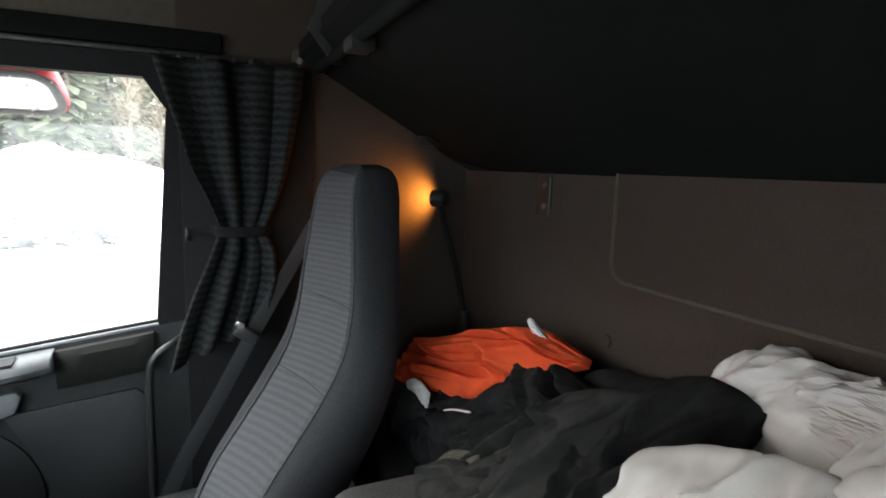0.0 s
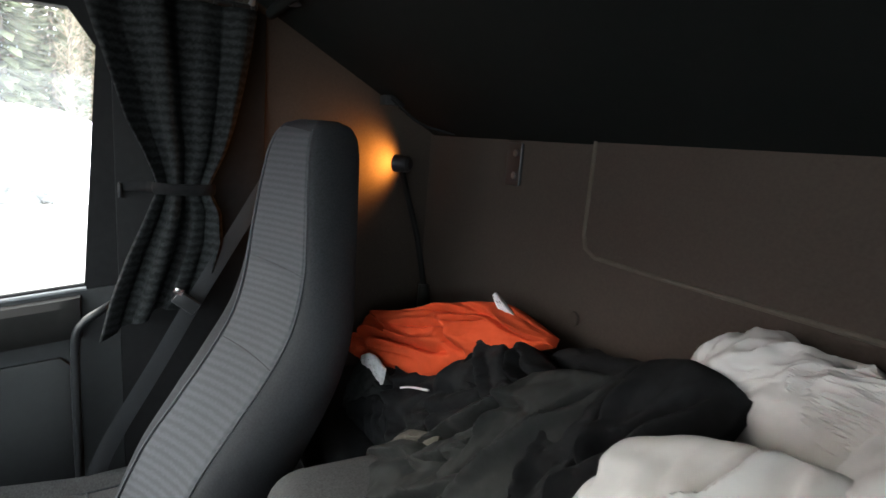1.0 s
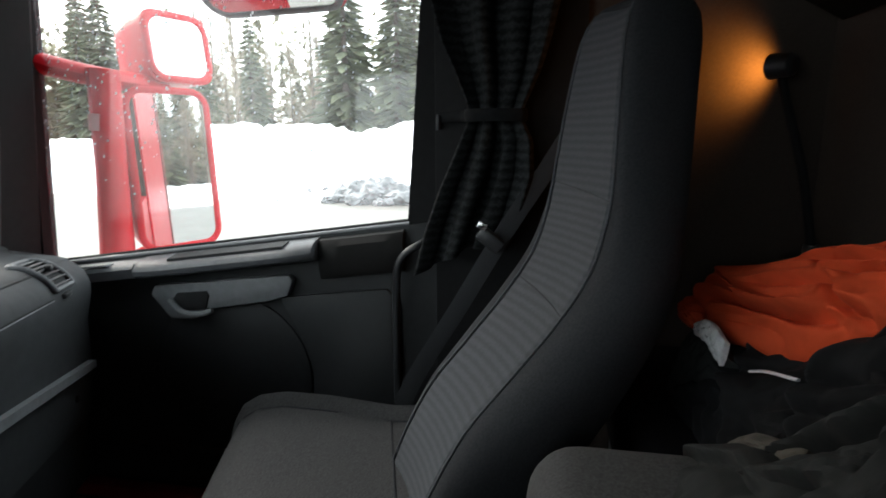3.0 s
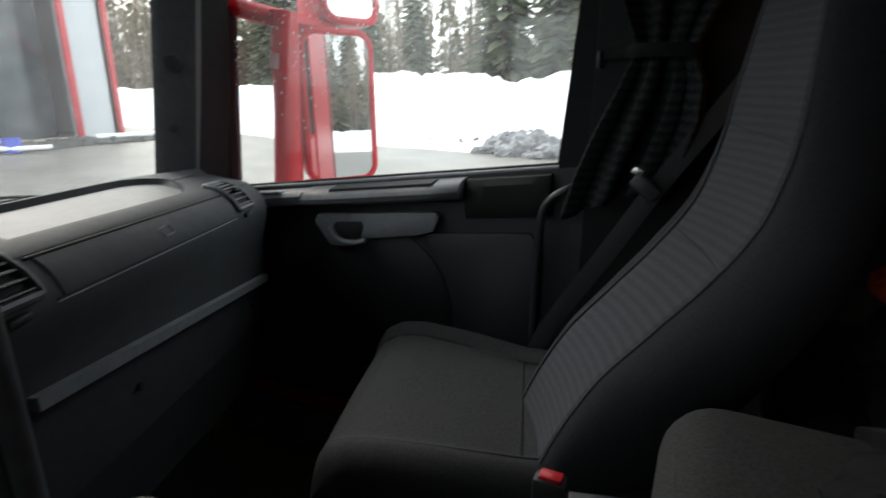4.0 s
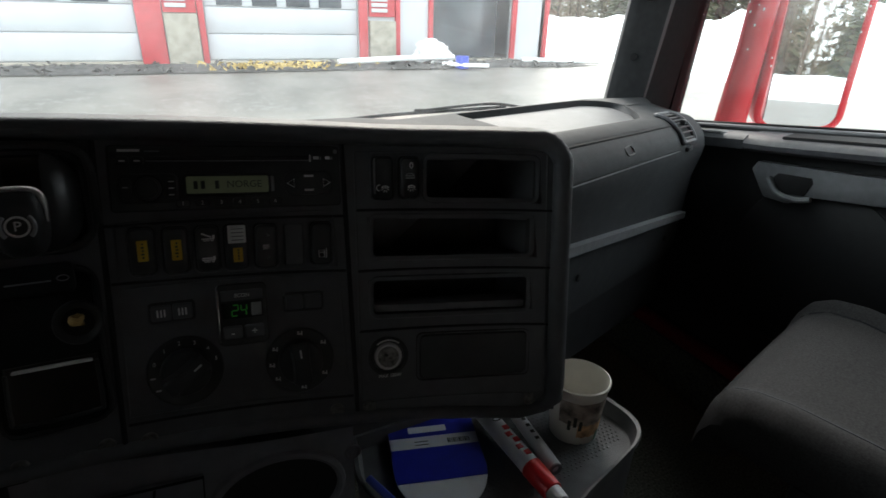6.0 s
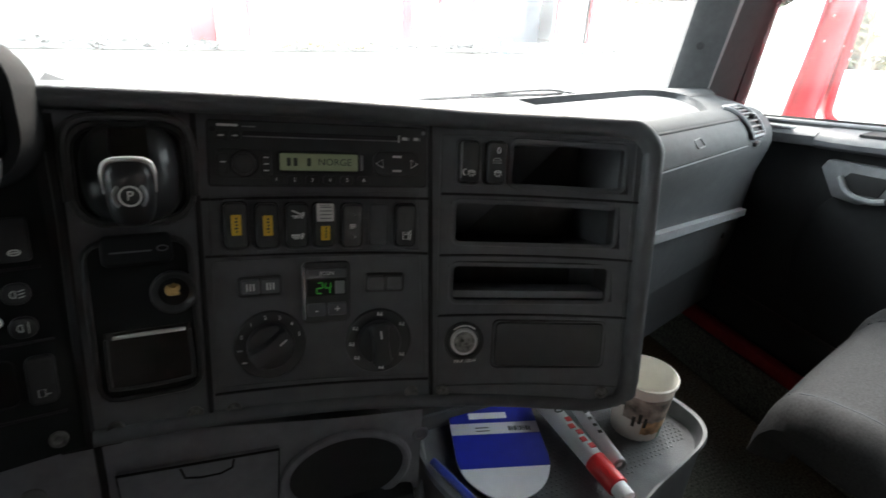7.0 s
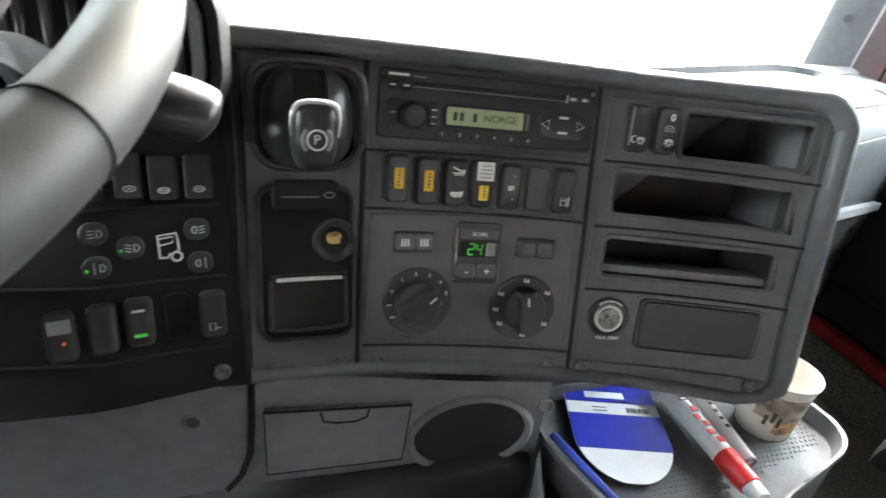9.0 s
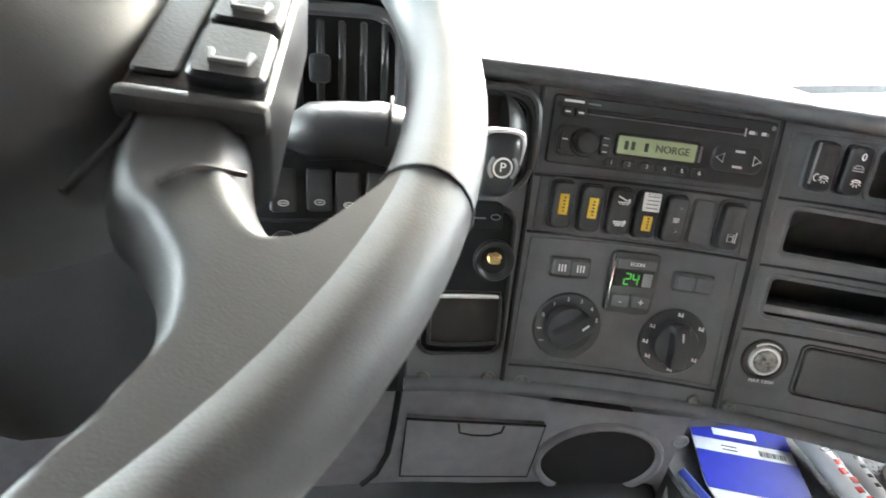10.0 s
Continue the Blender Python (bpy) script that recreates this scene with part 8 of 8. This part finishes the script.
ub = thing("upper_bunk", "folded upper bunk with a dark underside above the rear wall", "bunk", at=(0, -0.835, 1.337))
ud = Vector((0, 0.44, 0.243))
un = Vector((0, -0.243, 0.44)).normalized()
def bunk_slab(a, b, t, x0, x1, rad=0.02):
    p, q = ud * a, ud * b
    lp = []
    for x in (x0, x1):
        lp.append([Vector((x, 0, 0)) + p, Vector((x, 0, 0)) + q, Vector((x, 0, 0)) + q + un * t * 0.5 + ud * 0.03, Vector((x, 0, 0)) + q + un * t, Vector((x, 0, 0)) + p + un * t])
    return loft(lp)
part("underside", bunk_slab(0.0, 1.02, 0.05, -1.05, 1.055), BUNK_CLOTH, ub, "dark green-black vinyl underside")
part("mattress", moved(bunk_slab(0.03, 0.98, 0.10, -1.03, 1.03), Matrix.Translation(un * 0.052)), BLACK_CLOTH, ub)
part("front_rail", tube([Vector((x, 0, 0)) + ud * 0.93 - un * 0.008 for x in (-1.05, 1.03)], 0.012, 10), BUNK_CLOTH, ub)
part("rail_clip", moved(bbox((-0.03, -0.012, -0.012), (0.03, 0.03, 0.012), 0.004), Matrix.Translation(Vector((0.66, 0, 0)) + ud * 0.9 - un * 0.012)), VOID, ub)
part("strap", tube([Vector((0.86, 0, 0)) + ud * 0.9 - un * 0.012, Vector((0.80, 0, 0)) + ud * 1.05 + un * 0.0, Vector((0.79, 0, 0)) + ud * 1.1 + un * 0.2], 0.014, 8, flat=0.3), PLASTIC_DARK, ub, "black bunk strap")
part("catch", moved(bbox((-0.02, -0.02, -0.012), (0.02, 0.03, 0.012), 0.004), Matrix.Translation(Vector((1.01, 0, 0)) + ud * 0.30 - un * 0.004)), VOID, ub)
part("cord", tube(spline([Vector((0.98, 0, 0)) + ud * 0.34 - un * 0.01, Vector((0.93, 0, 0)) + ud * 0.2 - un * 0.03, Vector((0.9, 0, 0)) + ud * 0.05 - un * 0.01], 5), 0.003, 6), BLACK_CLOTH, ub)
brk = thing("wall_bracket", "grey metal bracket below the upper bunk", "bracket", at=(0.695, REAR, 1.29))
part("plate", moved(plate(0.05, 0.085, 0.006, 0.006), pose(0, 0, 0, 90, 0, 180)), PLASTIC_DARK, brk)
for z in (-0.022, 0.022):
    part("screw", moved(disc(0.007, 0.004, 16, 0.001), Matrix.Translation((-0.008, 0.005, z)) @ pose(0, 0, 0, -90, 0, 0)), STEEL, brk)

lamp = thing("reading_lamp", "black gooseneck reading lamp, switched on, beside the bunk", "lamp", at=(1.02, REAR, 0.93))
LA = Matrix.Translation((-1.02, -REAR, -0.93))
part("base", moved(tube([(1.02, REAR + 0.004, 0.87), (1.021, REAR + 0.018, 0.90), (1.022, REAR + 0.022, 0.955)], [0.018, 0.019, 0.013], 12), LA), PLASTIC_DARK, lamp)
part("neck", moved(tube(spline([(1.022, REAR + 0.022, 0.95), (1.023, REAR + 0.05, 1.08), (1.026, REAR + 0.085, 1.19), (1.027, REAR + 0.104, 1.255)], 8), 0.0075, 10), LA), RUBBER, lamp)
hd = Vector((1.027, -0.735, 1.262))
aim = (Vector((1.085, -0.69, 1.262)) - hd).normalized()
head_q = aim.to_track_quat("Z", "Y").to_matrix().to_4x4()
hm = Matrix.Translation(hd) @ head_q
bm = bmesh.new()
hl = []
for z, rad in ((-0.026, 0.012), (-0.02, 0.019), (0.012, 0.022), (0.016, 0.022), (0.016, 0.018), (-0.01, 0.015)):
    hl.append([Vector((rad * math.cos(2 * math.pi * k / 20), rad * math.sin(2 * math.pi * k / 20), z)) for k in range(20)])
part("head", moved(loft(hl), LA @ hm), PLASTIC_DARK, lamp, "black lamp head")
ld = bpy.data.lights.new("reading_lamp_light", "SPOT")
ld.energy, ld.color, ld.spot_size, ld.spot_blend, ld.shadow_soft_size = 0.32, (1.0, 0.36, 0.06), radians(150), 0.8, 0.012
lo_ = new("reading_lamp_light", ld)
lo_.matrix_world = Matrix.Translation(hd + aim * 0.012) @ aim.to_track_quat("-Z", "Y").to_matrix().to_4x4()

# heaps on the bunk
jac = thing("orange_jacket", "crumpled orange work jacket with reflective tape", "jacket", at=(0.70, -0.70, 0.90))
JI = Matrix.Translation((-0.70, 0.70, -0.90))
part("cloth", moved(drape([(0.915, -0.612, 0.868), (0.885, -0.622, 0.935), (0.79, -0.652, 0.968), (0.69, -0.682, 1.010), (0.61, -0.705, 1.036), (0.525, -0.730, 1.058), (0.475, -0.742, 1.050), (0.425, -0.755, 1.034)], [(0.840, -0.60, 0.838), (0.765, -0.615, 0.858), (0.68, -0.640, 0.872), (0.622, -0.655, 0.890), (0.58, -0.668, 0.928), (0.53, -0.682, 0.966), (0.46, -0.704, 1.000), (0.42, -0.745, 1.022)], 0.022, 3, 1.6, 0.9, 0.018, 0.003, creases=[((0.26, -0.05), (0.52, 0.16), 0.020, 0.028), ((0.04, 0.40), (0.42, 0.66), 0.024, 0.030), ((0.50, 0.42), (0.66, 0.95), 0.018, 0.026), ((0.58, 0.08), (0.90, 0.62), 0.016, 0.030), ((0.12, 0.0), (0.24, 0.42), 0.014, 0.022), ((0.36, 0.30), (0.62, 0.36), 0.010, 0.02)]), JI), ORANGE, jac)
part("sleeve", moved(drape([(0.915, -0.60, 0.872), (0.885, -0.592, 0.890), (0.850, -0.590, 0.886), (0.825, -0.595, 0.872)], [(0.905, -0.585, 0.842), (0.880, -0.58, 0.846), (0.850, -0.58, 0.850), (0.830, -0.585, 0.852)], 0.016, 6, 2.5, 0.4, 0.006), JI), ORANGE, jac)
part("collar", moved(drape([(0.540, -0.712, 1.070), (0.530, -0.712, 1.077), (0.518, -0.712, 1.073)], [(0.512, -0.712, 1.050), (0.497, -0.715, 1.052), (0.482, -0.718, 1.052)], 0.006, 5, 2.0, 0.3, 0.003, thick=0.006, nu=40, nv=16), JI), REFLECTIVE, jac, "silver reflective tape")
part("tape", moved(drape([(0.795, -0.572, 0.874), (0.755, -0.580, 0.893), (0.715, -0.590, 0.878)], [(0.775, -0.568, 0.864), (0.745, -0.576, 0.862), (0.716, -0.586, 0.842)], 0.006, 7, 2.0, 0.3, 0.003, thick=0.008, nu=40, nv=16), JI), REFLECTIVE, jac, "silver reflective tape")
glv = thing("work_glove", "dark grey work glove hanging over the heap", "glove", at=(0.78, -0.58, 0.78))
GI = Matrix.Translation((-0.78, 0.58, -0.78))
part("cuff", moved(drape([(0.800, -0.575, 0.868), (0.755, -0.585, 0.872), (0.712, -0.598, 0.852)], [(0.852, -0.555, 0.735), (0.795, -0.565, 0.752), (0.722, -0.590, 0.778)], 0.014, 12, 2.2, 0.6, 0.008, 0.002, nu=60, nv=30), GI), GREY_CLOTH, glv)
part("palm", moved(drape([(0.850, -0.560, 0.742), (0.800, -0.568, 0.750), (0.755, -0.580, 0.764)], [(0.872, -0.548, 0.668), (0.838, -0.550, 0.684), (0.800, -0.558, 0.712)], 0.012, 13, 1.8, 0.4, 0.006, 0.002, nu=60, nv=30), GI), GREY_CLOTH, glv)
part("strap", moved(tube(spline([(0.835, -0.548, 0.706), (0.800, -0.555, 0.735), (0.765, -0.562, 0.748), (0.735, -0.570, 0.736), (0.728, -0.572, 0.752)], 6), 0.0065, 8, flat=0.6), GI), GREY_CLOTH, glv)
bjk = thing("black_jacket", "crumpled black jacket under the orange one", "jacket", at=(0.62, -0.66, 0.80))
BI = Matrix.Translation((-0.62, 0.66, -0.80))
part("body", moved(drape([(0.86, -0.640, 0.830), (0.77, -0.650, 0.868), (0.69, -0.668, 0.880), (0.60, -0.690, 0.925), (0.52, -0.705, 0.980), (0.45, -0.715, 0.99)], [(0.88, -0.560, 0.700), (0.78, -0.560, 0.725), (0.69, -0.565, 0.738), (0.60, -0.575, 0.750), (0.52, -0.585, 0.790), (0.45, -0.600, 0.85)], 0.03, 14, 2.4, 0.9, 0.034, 0.003, creases=[((0.3, 0.1), (0.55, 0.9), 0.025, 0.03), ((0.6, 0.05), (0.8, 0.7), 0.025, 0.03), ((0.1, 0.3), (0.4, 0.5), 0.015, 0.025)]), BI), BLACK_CLOTH, bjk)
part("sleeve", moved(drape([(0.56, -0.700, 0.955), (0.52, -0.712, 0.998), (0.47, -0.722, 1.018), (0.42, -0.728, 1.010), (0.37, -0.73, 1.002)], [(0.535, -0.640, 0.880), (0.49, -0.648, 0.885), (0.45, -0.655, 0.905), (0.41, -0.662, 0.935), (0.37, -0.67, 0.97)], 0.028, 15, 1.8, -1.0, 0.024, 0.002, creases=[((0.15, 0.1), (0.5, 0.9), 0.02, 0.05), ((0.5, 0.0), (0.85, 0.7), 0.02, 0.05)]), BI), BLACK_CLOTH, bjk)
part("zip", moved(tube(spline([(0.642, -0.598, 0.868), (0.615, -0.605, 0.880), (0.578, -0.622, 0.888)], 5), 0.0032, 6, flat=0.6), BI), LIP, bjk, "short pale zip end")
part("black_blanket", cloth_heap((0.34, -0.785, 0.91), (0.27, 0.05, 0.115), (0, 16, 0), seed=16, across=(1, 0.1, 0.2), rolls=4.5), BLACK_CLOTH, None, "black blanket pushed against the rear wall", category="blanket")
trs = thing("work_trousers", "dark grey work trousers thrown on the bunk", "trousers", at=(0.42, -0.61, 0.84))
UI = Matrix.Translation((-0.42, 0.61, -0.84))
part("leg", moved(drape([(0.505, -0.610, 0.830), (0.445, -0.635, 0.915), (0.385, -0.650, 0.980), (0.325, -0.660, 1.026), (0.265, -0.668, 1.054), (0.195, -0.672, 1.072)], [(0.50, -0.520, 0.800), (0.44, -0.515, 0.815), (0.38, -0.510, 0.84), (0.33, -0.505, 0.87), (0.27, -0.505, 0.90), (0.20, -0.51, 0.94)], 0.022, 18, 1.8, -1.0, 0.026, 0.003, creases=[((0.2, 0.5), (0.6, 0.35), 0.022, 0.035), ((0.55, 0.0), (0.62, 0.5), 0.022, 0.03), ((0.95, 0.1), (0.7, 0.9), 0.025, 0.04), ((0.1, 0.8), (0.5, 0.75), 0.016, 0.03)]), UI), GREY_CLOTH, trs)
part("leg", moved(drape([(0.600, -0.545, 0.780), (0.540, -0.555, 0.828), (0.470, -0.556, 0.862), (0.400, -0.552, 0.880), (0.330, -0.548, 0.905), (0.270, -0.545, 0.935)], [(0.610, -0.455, 0.695), (0.545, -0.445, 0.705), (0.470, -0.440, 0.720), (0.400, -0.435, 0.750), (0.330, -0.430, 0.790), (0.270, -0.43, 0.83)], 0.028, 19, 1.6, 0.5, 0.018, 0.002, creases=[((0.15, 0.3), (0.55, 0.15), 0.014, 0.04), ((0.5, 0.6), (0.9, 0.3), 0.014, 0.045)]), UI), GREY_CLOTH, trs)
part("cuff", moved(drape([(0.592, -0.565, 0.790), (0.545, -0.575, 0.838), (0.480, -0.585, 0.868), (0.445, -0.59, 0.905)], [(0.582, -0.545, 0.770), (0.530, -0.545, 0.812), (0.470, -0.55, 0.845), (0.425, -0.56, 0.880)], 0.012, 20, 3.0, 1.2, 0.008, 0.002, nu=60, nv=24), UI), mat("khaki_lining_cloth", (0.06, 0.055, 0.045), rough=0.95, bump=0.5, bump_scale=700), trs, "turned-out khaki cuff lining")
part("black_bag", drape([(0.272, -0.69, 0.965), (0.255, -0.70, 1.022), (0.220, -0.705, 1.070), (0.170, -0.708, 1.102), (0.120, -0.710, 1.113), (0.070, -0.71, 1.098)], [(0.255, -0.530, 0.890), (0.215, -0.520, 0.905), (0.175, -0.515, 0.920), (0.125, -0.515, 0.945), (0.085, -0.520, 0.965), (0.05, -0.53, 0.98)], 0.024, 22, 0.8, 3.2, 0.026, 0.002, creases=[((0.15, 0.05), (0.35, 0.9), 0.026, 0.035), ((0.5, 0.05), (0.55, 0.8), 0.024, 0.04), ((0.9, 0.15), (0.6, 0.6), 0.02, 0.035)]), BLACK_CLOTH, None, "soft black bag against the rear wall", category="bag")
dv = thing("duvet", "crumpled off-white duvet on the bunk", "duvet", at=(-0.10, -0.60, 0.94))
DI = Matrix.Translation((0.10, 0.60, -0.94))
part("cover", moved(drape([(0.220, -0.590, 0.862), (0.158, -0.600, 0.956), (0.104, -0.605, 1.036), (0.052, -0.608, 1.088), (0.006, -0.610, 1.106), (-0.035, -0.612, 1.116), (-0.09, -0.612, 1.120), (-0.16, -0.612, 1.128)], [(0.242, -0.50, 0.78), (0.18, -0.47, 0.80), (0.115, -0.45, 0.83), (0.06, -0.44, 0.86), (0.0, -0.43, 0.88), (-0.06, -0.425, 0.90), (-0.12, -0.42, 0.91), (-0.18, -0.42, 0.92)], 0.045, 25, 0.9, 2.4, 0.030, 0.004, out=(0.25, 0.6, 0.75), thick=0.05, nu=150, creases=[((0.30, 0.10), (0.42, 0.75), 0.022, 0.03), ((0.62, 0.0), (0.50, 0.55), 0.020, 0.03), ((0.15, 0.35), (0.30, 0.6), 0.014, 0.03), ((0.75, 0.2), (0.9, 0.8), 0.02, 0.04)]), DI), DUVET, dv)
part("folded_edge", cloth_heap((-0.10, -0.06, 0.155), (0.16, 0.085, 0.05), (0, -6, 12), seed=26, across=(0.5, 0.2, 0.9), rolls=4.0, depth=0.18, creases=0.12), DUVET, dv)
part("pillow", cloth_heap((0.0, -0.77, 1.075), (0.160, 0.055, 0.080), (0, 3, 0), squash=0.72, seed=28, across=(0.25, 0.1, 1.0), rolls=5.8, depth=0.17, creases=0.14), DUVET, None, "wrinkled off-white pillow against the rear wall", category="pillow")
part("yellow_tool_grip", tube([(0.36, -0.50, 0.76), (0.40, -0.52, 0.77)], 0.014, 10), YELLOW, None, "yellow plastic tool grip on the bunk edge", category="tool")

# floor
part("sill_lining", bbox((1.03, -0.12, FLOOR + 0.002), (1.073, 0.93, 0.245), 0.006), CARPET, None, "dark carpet up the door sill", kind="structure")
part("red_sill", bbox((1.034, -0.12, 0.2465), (1.073, 0.93, 0.283), 0.006), RED_MAT, None, "red painted door sill above the floor", kind="structure")
bag = thing("plastic_bag", "clear crumpled plastic bag with scraps on the floor", "bag", at=(0.5, 0.45, FLOOR))
part("film", crumpled((0, 0, 0.07), (0.12, 0.1, 0.1), seed=41, folds=0.5, fine=0.25, sub=5), mat("dull_clear_film", (0.4, 0.41, 0.42), rough=0.25, spread=0.5, grain=20), bag)
part("blue_scrap", crumpled((0.07, -0.06, 0.04), (0.035, 0.02, 0.02), seed=43, folds=0.4, sub=3), BLUE_PLASTIC, bag)

# wipers outside the windscreen
for dx in (0.0, -0.92):
    wp = thing("wiper", "black windscreen wiper lying along the glass", "wiper", "windscreen wipers")
    part("arm", tube(spline([(0.72 + dx, 1.0, 0.870), (0.62 + dx, 0.99, 0.889), (0.535 + dx, 0.985, 0.893), (0.36 + dx, 0.982, 0.884)], 5), 0.0035, 8), RUBBER, wp)
    part("blade", tube(spline([(0.15 + dx, 0.976, 0.872), (0.32 + dx, 0.978, 0.880), (0.62 + dx, 0.980, 0.884)], 5), 0.003, 8, flat=1.4), RUBBER, wp)
    part("joint", moved(bbox((-0.012, -0.005, -0.005), (0.012, 0.005, 0.006), 0.002), Matrix.Translation((0.37 + dx, 0.981, 0.884))), RUBBER, wp)
